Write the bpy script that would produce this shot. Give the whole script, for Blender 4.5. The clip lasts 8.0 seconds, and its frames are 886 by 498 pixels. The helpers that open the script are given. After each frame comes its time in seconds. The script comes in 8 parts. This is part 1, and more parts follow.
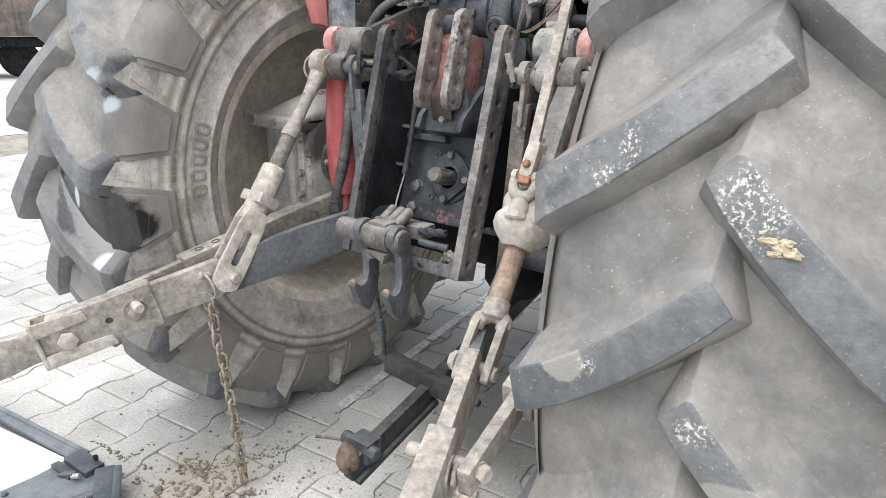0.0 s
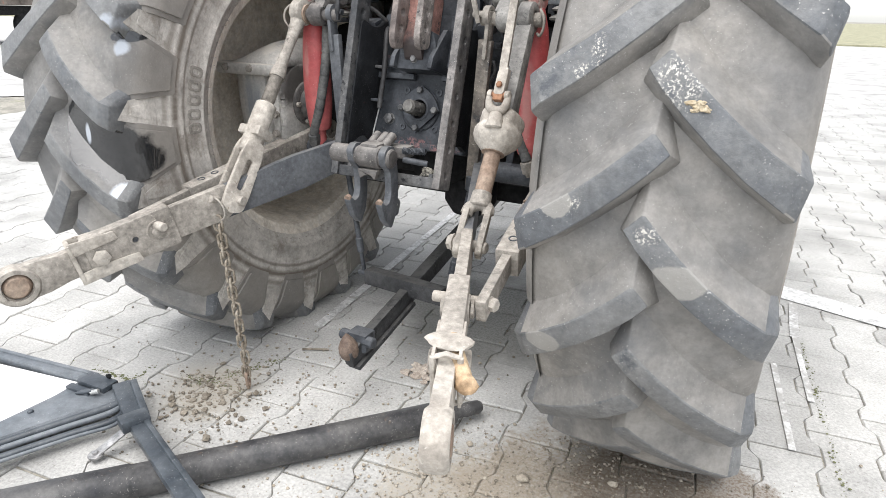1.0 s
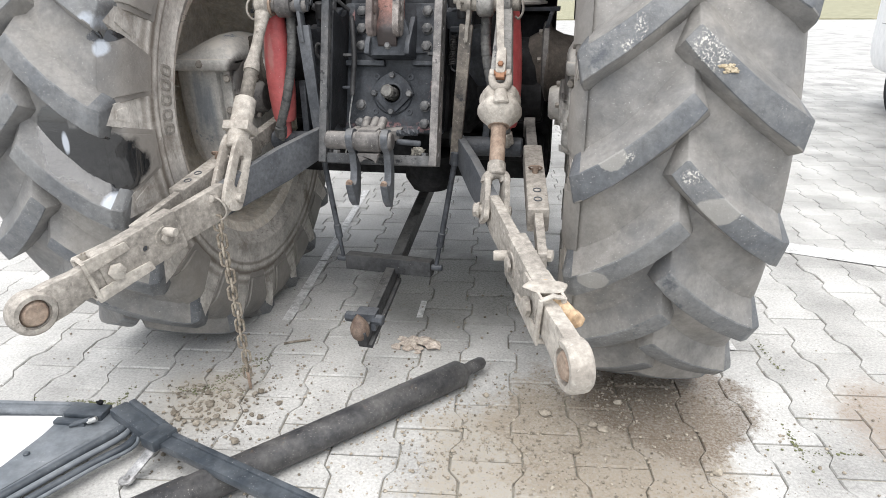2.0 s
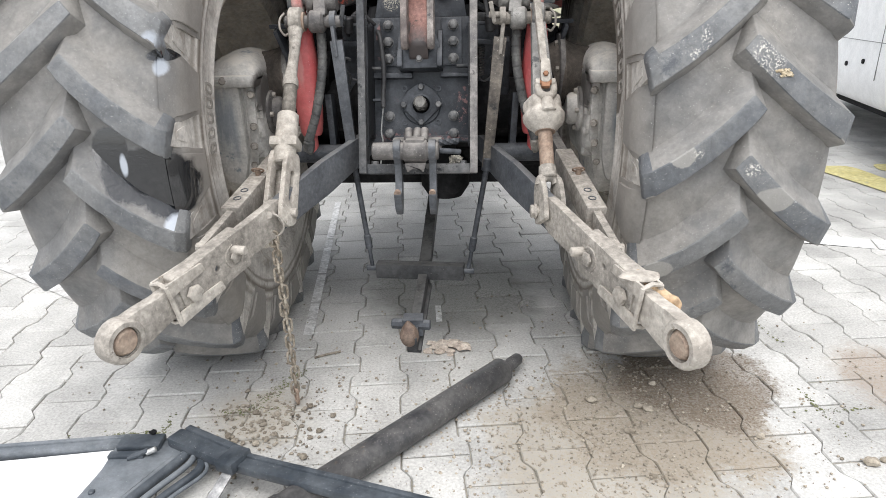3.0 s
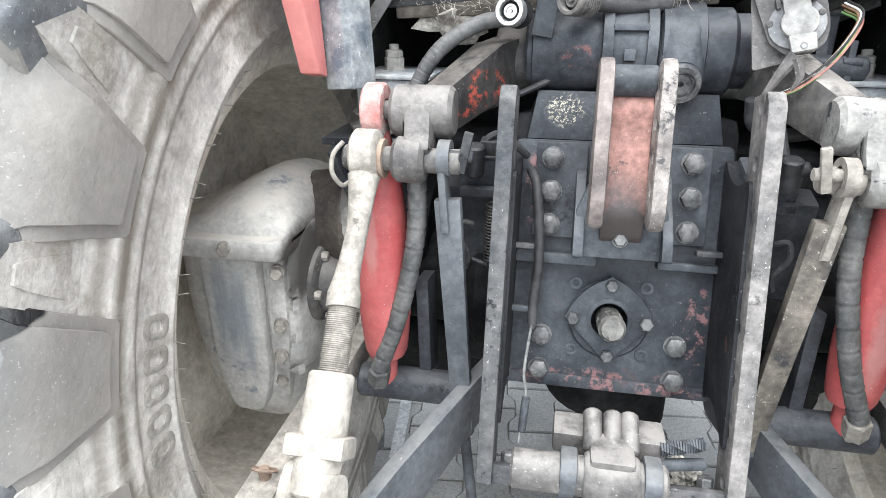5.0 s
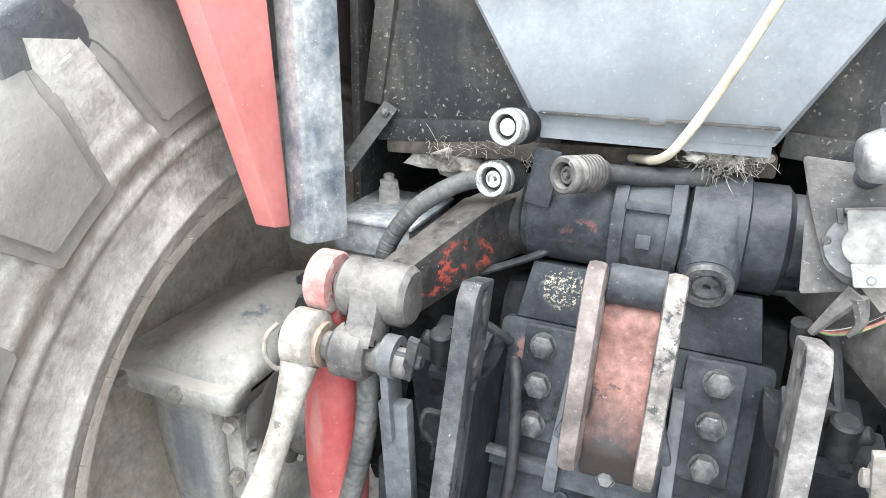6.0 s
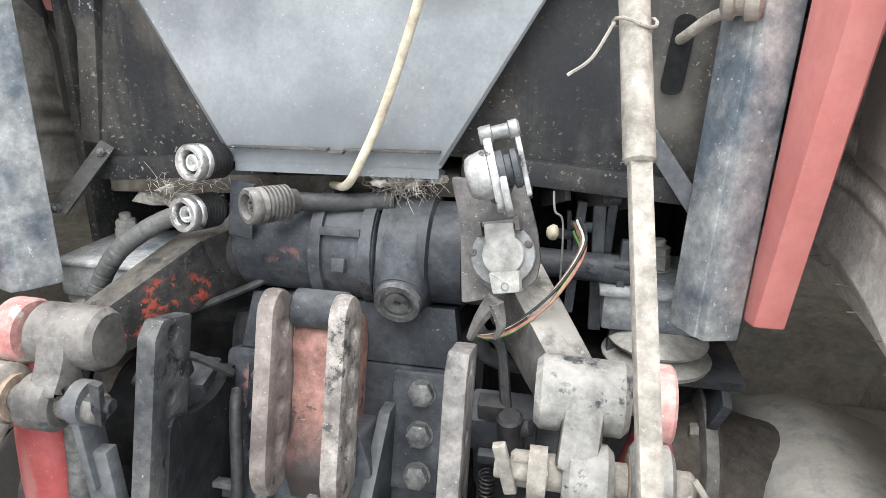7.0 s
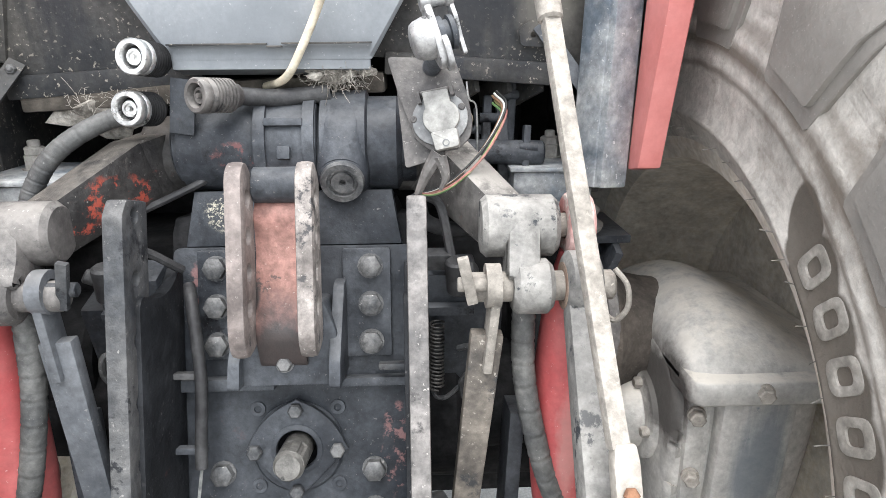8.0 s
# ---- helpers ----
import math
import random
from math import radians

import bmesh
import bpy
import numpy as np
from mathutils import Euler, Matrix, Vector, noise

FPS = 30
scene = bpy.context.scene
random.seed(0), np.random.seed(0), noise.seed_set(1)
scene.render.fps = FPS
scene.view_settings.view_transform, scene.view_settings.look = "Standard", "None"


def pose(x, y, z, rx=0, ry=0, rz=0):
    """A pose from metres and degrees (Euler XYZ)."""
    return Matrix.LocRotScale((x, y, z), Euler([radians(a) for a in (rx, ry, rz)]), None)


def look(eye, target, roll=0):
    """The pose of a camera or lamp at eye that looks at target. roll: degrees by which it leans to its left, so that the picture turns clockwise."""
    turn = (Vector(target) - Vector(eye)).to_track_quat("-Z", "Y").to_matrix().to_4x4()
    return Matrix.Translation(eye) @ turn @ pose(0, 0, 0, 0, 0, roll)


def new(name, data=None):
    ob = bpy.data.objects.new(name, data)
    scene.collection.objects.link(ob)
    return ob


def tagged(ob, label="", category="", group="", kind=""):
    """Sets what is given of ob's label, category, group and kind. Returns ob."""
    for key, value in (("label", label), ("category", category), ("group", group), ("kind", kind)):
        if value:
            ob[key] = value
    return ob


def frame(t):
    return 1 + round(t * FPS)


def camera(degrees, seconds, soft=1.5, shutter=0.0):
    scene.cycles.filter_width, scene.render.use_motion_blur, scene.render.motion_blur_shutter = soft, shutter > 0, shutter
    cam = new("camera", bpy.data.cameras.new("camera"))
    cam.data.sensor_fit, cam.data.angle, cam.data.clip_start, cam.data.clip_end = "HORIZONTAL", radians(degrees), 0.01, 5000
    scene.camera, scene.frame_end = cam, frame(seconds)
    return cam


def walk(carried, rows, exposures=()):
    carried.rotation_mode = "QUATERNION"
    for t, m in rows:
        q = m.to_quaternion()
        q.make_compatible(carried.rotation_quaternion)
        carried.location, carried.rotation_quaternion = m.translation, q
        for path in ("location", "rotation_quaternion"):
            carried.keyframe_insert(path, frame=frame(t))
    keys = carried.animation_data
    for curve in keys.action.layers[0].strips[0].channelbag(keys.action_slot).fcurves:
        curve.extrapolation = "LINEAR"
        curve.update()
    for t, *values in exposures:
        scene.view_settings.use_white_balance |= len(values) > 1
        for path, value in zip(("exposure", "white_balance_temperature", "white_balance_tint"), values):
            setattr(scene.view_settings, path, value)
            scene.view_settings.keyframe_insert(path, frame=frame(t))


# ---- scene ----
cam = camera(70.2, 8.0, soft=0.8)
PATH = [
    (0, (0.866, -1.19, 1.121), (-0.263, 0.337, 0.492), 1.2),
    (0.5, (0.846, -1.335, 1.125), (-0.111, 0.295, 0.471), 1.1),
    (1, (0.89, -1.56, 1.073), (0.032, 0.102, 0.365), 1.1),
    (1.2, (0.875, -1.641, 1.071), (0.05, 0.024, 0.331), 0.9),
    (2.3, (0.338, -1.911, 1.077), (0.126, -0.062, 0.344), -0.9),
    (2.5, (0.249, -1.957, 1.074), (0.075, -0.102, 0.349), -0.9),
    (3, (0.145, -1.939, 1.093), (0.061, -0.075, 0.371), -1.1),
    (3.5, (0.075, -1.716, 1.135), (0.075, 0.152, 0.42), -0.8),
    (4, (0.028, -1.46, 1.148), (0.083, 0.412, 0.446), -0.8),
    (4.5, (-0.071, -1.143, 1.236), (-0.082, 0.72, 0.507), -0.9),
    (4.7, (-0.088, -1.023, 1.241), (-0.219, 0.835, 0.511), -0.6),
    (5.8, (-0.019, -0.616, 1.366), (-0.712, 1.118, 0.651), 1.8),
    (6, (0.026, -0.603, 1.415), (-0.646, 1.139, 0.698), 1.9),
    (6.5, (0.151, -0.567, 1.441), (-0.443, 1.218, 0.76), 1.2),
    (7, (0.245, -0.558, 1.431), (-0.127, 1.3, 0.791), 0.8),
    (7.5, (0.254, -0.608, 1.374), (0.11, 1.289, 0.756), 0.3),
    (8, (0.154, -0.708, 1.301), (0.248, 1.198, 0.703), -0.2),
]
walk(cam, [(t, look(eye, target, roll)) for t, eye, target, roll in PATH],
     exposures=[(0.0, 1.07, 6500, 10), (0.5, 1.10, 6500, 10), (1.2, 1.08, 6500, 10), (2.5, 0.96, 6500, 10), (3.0, 0.95, 6500, 10), (3.5, 1.10, 6480, 10), (4.0, 1.29, 6420, 9), (4.5, 1.62, 6220, 8), (6.0, 1.98, 6220, 6), (6.5, 1.64, 6350, 7), (7.0, 1.54, 6450, 7), (8.0, 1.68, 6400, 9)])

# ---- light: an overcast sky ----
world = bpy.data.worlds.new("sky")
scene.world = world
world.use_nodes = True
wn, wl = world.node_tree.nodes, world.node_tree.links
sky = wn.new("ShaderNodeTexSky")
sky.sky_type, sky.sun_disc = "NISHITA", False
sky.sun_elevation, sky.sun_rotation = radians(70), radians(183)
pale = wn.new("ShaderNodeHueSaturation")
pale.inputs["Saturation"].default_value = 0.22
wl.new(sky.outputs[0], pale.inputs["Color"])
wl.new(pale.outputs[0], wn["Background"].inputs["Color"])
wn["Background"].inputs["Strength"].default_value = 0.15
sun = new("sun", bpy.data.lights.new("sun", "SUN"))
sun.data.energy, sun.data.angle, sun.data.color = 1.75, radians(60), (1.0, 0.975, 0.945)
sun.matrix_world = look((0.2, -2.0, 5.6), (0, 0, 0))
scene.view_settings.exposure = 0.95

# ---- materials ----


def surf(name, c1, c2, scale=8.0, rough=0.7, metal=0.0, bump=0.3, grain=90.0, spots=None, spot_scale=14.0, spot_at=0.62, rough2=None, depth=0.004, specks=None, speck_scale=150.0, speck_at=0.66, dust=None, dust_most=0.8, mottle=0.3, spot_soft=0.04, gloss=0.5, blotch=0.26):
    """Two colours mixed by broad noise, middle-sized grime, fine grain relief, and optional spots, fine specks and a
    dust colour mixed in by normal on what faces up.
    """
    m = bpy.data.materials.new(name)
    m.use_nodes = True
    n, k = m.node_tree.nodes, m.node_tree.links
    b = n["Principled BSDF"]
    geo = n.new("ShaderNodeNewGeometry")
    place = geo.outputs["Position"]

    def noise(sc, detail=5, rgh=0.5):
        t = n.new("ShaderNodeTexNoise")
        t.inputs["Scale"].default_value, t.inputs["Detail"].default_value, t.inputs["Roughness"].default_value = sc, detail, rgh
        k.new(place, t.inputs["Vector"])
        return t.outputs["Fac"]

    def span(value, lo, hi, top=1.0):
        r = n.new("ShaderNodeMapRange")
        r.inputs["From Min"].default_value, r.inputs["From Max"].default_value, r.inputs["To Max"].default_value = lo, hi, top
        k.new(value, r.inputs["Value"])
        return r.outputs["Result"]

    def times(u, v):
        t = n.new("ShaderNodeMath")
        t.operation = "MULTIPLY"
        k.new(u, t.inputs[0])
        k.new(v, t.inputs[1])
        return t.outputs[0]

    def over(base, fac, col):
        t = n.new("ShaderNodeMix")
        t.data_type = "RGBA"
        k.new(fac, t.inputs["Factor"])
        k.new(base, t.inputs["A"])
        t.inputs["B"].default_value = (*col, 1)
        return t.outputs["Result"]

    broad, fine = noise(scale, 8, 0.66), noise(grain, 5, 0.6)
    ramp = n.new("ShaderNodeValToRGB")
    ramp.color_ramp.elements[0].position, ramp.color_ramp.elements[1].position = 0.38, 0.62
    ramp.color_ramp.elements[0].color, ramp.color_ramp.elements[1].color = (*c1, 1), (*c2, 1)
    k.new(broad, ramp.inputs["Fac"])
    tint = n.new("ShaderNodeMix")
    tint.data_type, tint.blend_type = "RGBA", "OVERLAY"
    tint.inputs["Factor"].default_value = mottle
    k.new(ramp.outputs["Color"], tint.inputs["A"])
    k.new(span(fine, 0.25, 0.75), tint.inputs["B"])
    out = tint.outputs["Result"]
    grime = n.new("ShaderNodeMix")
    grime.data_type, grime.blend_type = "RGBA", "MULTIPLY"
    grime.inputs["Factor"].default_value = 1.0
    gm = n.new("ShaderNodeMapRange")
    gm.inputs["From Min"].default_value, gm.inputs["From Max"].default_value, gm.inputs["To Min"].default_value, gm.inputs["To Max"].default_value = 0.36, 0.62, 1 - 0.8 * blotch, 1 + 0.55 * blotch
    k.new(noise(scale * 5.0, 10, 0.74), gm.inputs["Value"])
    k.new(out, grime.inputs["A"])
    k.new(gm.outputs["Result"], grime.inputs["B"])
    out = grime.outputs["Result"]
    if spots:
        out = over(out, span(noise(spot_scale, 9, 0.72), spot_at, spot_at + spot_soft), spots)
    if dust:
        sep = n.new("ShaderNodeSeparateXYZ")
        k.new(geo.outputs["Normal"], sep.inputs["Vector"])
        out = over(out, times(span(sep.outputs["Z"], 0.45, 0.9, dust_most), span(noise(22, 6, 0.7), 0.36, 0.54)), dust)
    if specks:
        out = over(out, times(span(noise(speck_scale * 1.6, 3, 0.6), speck_at, speck_at + 0.04, 0.7), span(noise(scale * 1.7, 4), 0.40, 0.60)), specks)
    k.new(out, b.inputs["Base Color"])
    rr = n.new("ShaderNodeMapRange")
    rr.inputs["To Min"].default_value, rr.inputs["To Max"].default_value = rough, rough2 if rough2 is not None else min(1, rough + 0.2)
    k.new(broad, rr.inputs["Value"])
    k.new(rr.outputs["Result"], b.inputs["Roughness"])
    b.inputs["Metallic"].default_value, b.inputs["Specular IOR Level"].default_value = metal, gloss
    if bump:
        bp = n.new("ShaderNodeBump")
        bp.inputs["Strength"].default_value, bp.inputs["Distance"].default_value = bump, depth
        k.new(fine, bp.inputs["Height"])
        k.new(bp.outputs["Normal"], b.inputs["Normal"])
    return m


RUBBER = surf("dusty_rubber", (0.14, 0.14, 0.139), (0.253, 0.24, 0.221), 3.2, 0.54, bump=0.3, grain=120, mottle=0.10, blotch=0.30, spots=(0.12, 0.122, 0.125), spot_scale=5, spot_at=0.56, spot_soft=0.16, specks=(0.50, 0.49, 0.47), speck_scale=170, speck_at=0.655)
LUG = surf("worn_lug_rubber", (0.099, 0.106, 0.115), (0.184, 0.186, 0.184), 5, 0.46, bump=0.4, grain=120, mottle=0.14, blotch=0.30, spots=(0.075, 0.082, 0.092), spot_scale=10, spot_at=0.58, spot_soft=0.10, specks=(0.50, 0.49, 0.47), speck_scale=170, speck_at=0.645)
WALL_RUBBER = surf("tyre_sidewall", (0.409, 0.384, 0.351), (0.572, 0.542, 0.5), 4, 0.7, bump=0.45, grain=130, mottle=0.14, blotch=0.34, spots=(0.19, 0.160, 0.128), spot_scale=7, spot_at=0.53, spot_soft=0.16, specks=(0.62, 0.60, 0.56), speck_scale=230, speck_at=0.68)
LETTER = surf("tyre_letter_rubber", (0.22, 0.204, 0.18), (0.33, 0.31, 0.28), 20, 0.7)
RIM = surf("dusty_rim", (0.58, 0.53, 0.46), (0.74, 0.69, 0.61), 5, 0.65, bump=0.2, spots=(0.36, 0.30, 0.24), spot_scale=6, spot_at=0.60, spot_soft=0.1)
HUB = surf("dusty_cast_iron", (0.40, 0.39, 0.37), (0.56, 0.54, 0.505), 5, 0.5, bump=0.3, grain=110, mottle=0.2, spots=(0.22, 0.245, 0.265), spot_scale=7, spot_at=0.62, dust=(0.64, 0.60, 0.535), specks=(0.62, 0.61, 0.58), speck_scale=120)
# faces that point up are mixed towards a bluish grey
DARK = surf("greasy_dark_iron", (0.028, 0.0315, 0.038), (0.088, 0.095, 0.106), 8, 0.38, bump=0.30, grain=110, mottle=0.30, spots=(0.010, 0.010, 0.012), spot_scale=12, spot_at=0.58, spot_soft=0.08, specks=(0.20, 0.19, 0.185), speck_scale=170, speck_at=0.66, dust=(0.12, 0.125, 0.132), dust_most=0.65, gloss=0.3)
# near black, also for blocks and plates that stand in for dark gaps
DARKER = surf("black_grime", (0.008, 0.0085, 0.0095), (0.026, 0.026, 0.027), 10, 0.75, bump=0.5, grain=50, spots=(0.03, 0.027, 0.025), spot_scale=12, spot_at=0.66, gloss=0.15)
PLATE = surf("grease_stained_plate", (0.0215, 0.025, 0.031), (0.069, 0.075, 0.084), 6, 0.38, bump=0.30, grain=110, mottle=0.30, spots=(0.10, 0.048, 0.047), spot_scale=6, spot_at=0.58, spot_soft=0.09, specks=(0.20, 0.185, 0.18), speck_scale=170, speck_at=0.66, gloss=0.3)
BAR = surf("grey_flat_bar", (0.0357, 0.0391, 0.0442), (0.1105, 0.1096, 0.1088), 10, 0.42, bump=0.45, grain=90, spots=(0.018, 0.019, 0.022), spot_scale=18, spot_at=0.575, specks=(0.34, 0.325, 0.31), speck_scale=110, speck_at=0.65, gloss=0.35)
BAR_WORN = surf("worn_pale_bar", (0.088, 0.085, 0.084), (0.238, 0.222, 0.211), 9, 0.5, bump=0.35, spots=(0.05, 0.047, 0.047), spot_scale=16, spot_at=0.60, spot_soft=0.06, specks=(0.5, 0.47, 0.44), speck_scale=130, speck_at=0.65)
BAR_SIDE = surf("black_side_plate", (0.00765, 0.0085, 0.0102), (0.0255, 0.0272, 0.0306), 10, 0.5, bump=0.7, grain=45, spots=(0.13, 0.045, 0.042), spot_scale=7, spot_at=0.66, specks=(0.16, 0.15, 0.15), speck_scale=140, speck_at=0.64, gloss=0.25)
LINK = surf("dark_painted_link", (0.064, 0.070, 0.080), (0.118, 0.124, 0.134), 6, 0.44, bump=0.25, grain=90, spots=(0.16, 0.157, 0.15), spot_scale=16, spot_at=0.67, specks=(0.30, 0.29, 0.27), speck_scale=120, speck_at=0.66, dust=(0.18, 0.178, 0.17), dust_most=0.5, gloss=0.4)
GRIME = surf("caked_brown_grime", (0.040, 0.034, 0.029), (0.115, 0.098, 0.083), 12, 0.85, bump=0.6, grain=80, specks=(0.22, 0.19, 0.16), speck_scale=120)
# faces that point up are mixed towards a paler grey
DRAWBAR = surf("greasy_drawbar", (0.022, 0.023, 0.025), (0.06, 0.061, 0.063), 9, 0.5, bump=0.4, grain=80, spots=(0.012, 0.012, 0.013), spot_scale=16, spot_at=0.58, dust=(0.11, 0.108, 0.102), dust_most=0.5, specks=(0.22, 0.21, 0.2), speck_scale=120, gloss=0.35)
DUSTY = surf("dust_coated_steel", (0.230, 0.211, 0.186), (0.380, 0.350, 0.311), 8, 0.75, bump=0.5, grain=80, mottle=0.25, spots=(0.131, 0.117, 0.102), spot_scale=14, spot_at=0.635, specks=(0.561, 0.513, 0.445), speck_scale=110, speck_at=0.64)
DUSTY_PALE = surf("caked_pale_dust", (0.302, 0.273, 0.238), (0.470, 0.436, 0.388), 9, 0.85, bump=0.6, grain=70, mottle=0.25, spots=(0.206, 0.173, 0.137), spot_scale=16, spot_at=0.62, specks=(0.589, 0.553, 0.492), speck_scale=90, speck_at=0.63)
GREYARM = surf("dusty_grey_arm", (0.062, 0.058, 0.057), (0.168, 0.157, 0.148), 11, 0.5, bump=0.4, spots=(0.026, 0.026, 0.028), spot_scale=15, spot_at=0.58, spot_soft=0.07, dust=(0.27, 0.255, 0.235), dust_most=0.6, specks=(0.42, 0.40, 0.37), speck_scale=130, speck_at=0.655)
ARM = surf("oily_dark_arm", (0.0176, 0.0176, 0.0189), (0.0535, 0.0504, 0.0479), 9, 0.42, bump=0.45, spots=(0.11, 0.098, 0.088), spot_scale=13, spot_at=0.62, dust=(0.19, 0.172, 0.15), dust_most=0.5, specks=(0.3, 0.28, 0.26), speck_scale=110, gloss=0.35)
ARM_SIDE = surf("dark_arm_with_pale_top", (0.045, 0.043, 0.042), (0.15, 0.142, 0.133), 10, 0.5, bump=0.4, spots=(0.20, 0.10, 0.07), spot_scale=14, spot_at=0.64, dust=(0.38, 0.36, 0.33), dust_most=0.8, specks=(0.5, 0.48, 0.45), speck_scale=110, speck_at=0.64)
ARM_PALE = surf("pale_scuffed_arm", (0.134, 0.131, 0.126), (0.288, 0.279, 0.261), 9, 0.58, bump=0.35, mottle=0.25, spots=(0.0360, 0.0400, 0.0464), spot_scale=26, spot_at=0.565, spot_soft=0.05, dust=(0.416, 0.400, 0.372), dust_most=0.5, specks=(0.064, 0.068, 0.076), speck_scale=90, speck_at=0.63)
RED = surf("faded_red_paint", (0.40, 0.058, 0.062), (0.50, 0.135, 0.130), 5, 0.40, bump=0.12, mottle=0.15, spots=(0.44, 0.25, 0.225), spot_scale=9, spot_at=0.65, specks=(0.7, 0.56, 0.52), speck_scale=130, speck_at=0.68, blotch=0.14)
PINK = surf("red_paint_worn_pale", (0.46, 0.17, 0.155), (0.62, 0.42, 0.39), 14, 0.6, bump=0.25, spots=(0.64, 0.57, 0.52), spot_scale=18, spot_at=0.56, specks=(0.2, 0.13, 0.12), speck_scale=120)
SALMON = surf("worn_salmon_paint", (0.20, 0.098, 0.082), (0.41, 0.225, 0.19), 9, 0.55, bump=0.3, spots=(0.06, 0.05, 0.046), spot_scale=15, spot_at=0.61, specks=(0.6, 0.5, 0.45), speck_scale=130)
CHEEK = surf("brown_grey_cheek", (0.10, 0.083, 0.077), (0.235, 0.20, 0.185), 14, 0.58, bump=0.35, spots=(0.055, 0.05, 0.05), spot_scale=22, spot_at=0.60, spot_soft=0.06, specks=(0.45, 0.41, 0.38), speck_scale=120, speck_at=0.65)
BRACKET = surf("chipped_pale_bracket", (0.136, 0.119, 0.11), (0.326, 0.295, 0.273), 18, 0.58, bump=0.4, spots=(0.055, 0.052, 0.054), spot_scale=34, spot_at=0.57, spot_soft=0.05, specks=(0.60, 0.57, 0.53), speck_scale=110, speck_at=0.64)
DROP = surf("scuffed_brown_bar", (0.0585, 0.0515, 0.0452), (0.203, 0.178, 0.15), 12, 0.55, bump=0.4, spots=(0.028, 0.029, 0.032), spot_scale=13, spot_at=0.56, spot_soft=0.06, specks=(0.5, 0.46, 0.41), speck_scale=120, speck_at=0.64)
RUST = surf("rusty_steel", (0.17, 0.075, 0.04), (0.32, 0.17, 0.10), 14, 0.8, bump=0.5)
RUST_DUST = surf("dusty_rusty_steel", (0.20, 0.135, 0.10), (0.35, 0.275, 0.215), 16, 0.8, bump=0.5)
CHAIN = surf("dull_chain_steel", (0.20, 0.165, 0.125), (0.42, 0.375, 0.31), 60, 0.55, 0.2, bump=0.2)
BRIGHT = surf("worn_bright_steel", (0.62, 0.62, 0.61), (0.86, 0.86, 0.85), 40, 0.20, 0.9, bump=0.3, spots=(0.10, 0.10, 0.10), spot_scale=70, spot_at=0.62)
BOLT = surf("greasy_bolt", (0.055, 0.058, 0.062), (0.19, 0.188, 0.185), 40, 0.42, 0.25, bump=0.4, spots=(0.42, 0.41, 0.40), spot_scale=60, spot_at=0.62)
SHAFT = surf("worn_shaft_steel", (0.099, 0.096, 0.090), (0.223, 0.214, 0.198), 30, 0.45, 0.4, bump=0.4, spots=(0.0310, 0.0310, 0.0310), spot_scale=50, spot_at=0.6)
ZINC = surf("zinc_plated", (0.42, 0.43, 0.42), (0.60, 0.60, 0.58), 20, 0.35, 0.7, bump=0.2)
BALL = surf("rust_brown_ball", (0.10, 0.068, 0.052), (0.22, 0.165, 0.13), 22, 0.6, bump=0.4)
SPRING = surf("blackened_wire", (0.03, 0.03, 0.03), (0.09, 0.085, 0.08), 30, 0.4, 0.5)
HOSE = surf("dusty_rubber_hose", (0.06, 0.062, 0.064), (0.17, 0.168, 0.16), 16, 0.6, bump=0.35, specks=(0.36, 0.35, 0.33), speck_scale=110)
HOSE_DARK = surf("dark_wrapped_hose", (0.035, 0.037, 0.040), (0.11, 0.11, 0.107), 16, 0.5, bump=0.3, specks=(0.28, 0.27, 0.26), speck_scale=110)
CABLE = surf("black_cable", (0.02, 0.02, 0.022), (0.055, 0.055, 0.056), 18, 0.5)
PANEL = surf("dirty_cab_panel", (0.145, 0.16, 0.176), (0.317, 0.336, 0.352), 2.6, 0.42, bump=0.08, grain=200, mottle=0.10, spots=(0.37, 0.385, 0.395), spot_scale=3.5, spot_at=0.60, specks=(0.66, 0.66, 0.66), speck_scale=130, speck_at=0.665, blotch=0.10)
PANEL_SIDE = surf("sooty_cab_panel", (0.024, 0.026, 0.029), (0.088, 0.083, 0.076), 6, 0.48, bump=0.2, grain=120, mottle=0.2, spots=(0.035, 0.037, 0.042), spot_scale=8, spot_at=0.60, specks=(0.42, 0.38, 0.32), speck_scale=110, speck_at=0.625, gloss=0.35)
POST = surf("scuffed_blue_grey_post", (0.12, 0.145, 0.173), (0.432, 0.437, 0.432), 9, 0.5, bump=0.2, mottle=0.2, spots=(0.14, 0.165, 0.20), spot_scale=11, spot_at=0.62, specks=(0.72, 0.72, 0.71), speck_scale=110, speck_at=0.65)
FENDER = surf("faded_red_mudguard", (0.56, 0.165, 0.15), (0.66, 0.25, 0.23), 3, 0.46, bump=0.05, mottle=0.08, spots=(0.62, 0.36, 0.32), spot_scale=24, spot_at=0.69, specks=(0.8, 0.6, 0.55), speck_scale=130, speck_at=0.70, blotch=0.10)
CREAM = surf("cream_hose", (0.50, 0.44, 0.33), (0.62, 0.56, 0.44), 12, 0.6, bump=0.1)
GREYPLASTIC = surf("dusty_grey_plastic", (0.15, 0.155, 0.16), (0.29, 0.29, 0.287), 14, 0.55, bump=0.2, spots=(0.09, 0.09, 0.095), spot_scale=22, spot_at=0.62, specks=(0.5, 0.49, 0.47), speck_scale=120)
SOCKET_LID = surf("pale_dusty_plastic", (0.27, 0.265, 0.25), (0.42, 0.41, 0.385), 16, 0.6, bump=0.2, specks=(0.6, 0.58, 0.55), speck_scale=120)
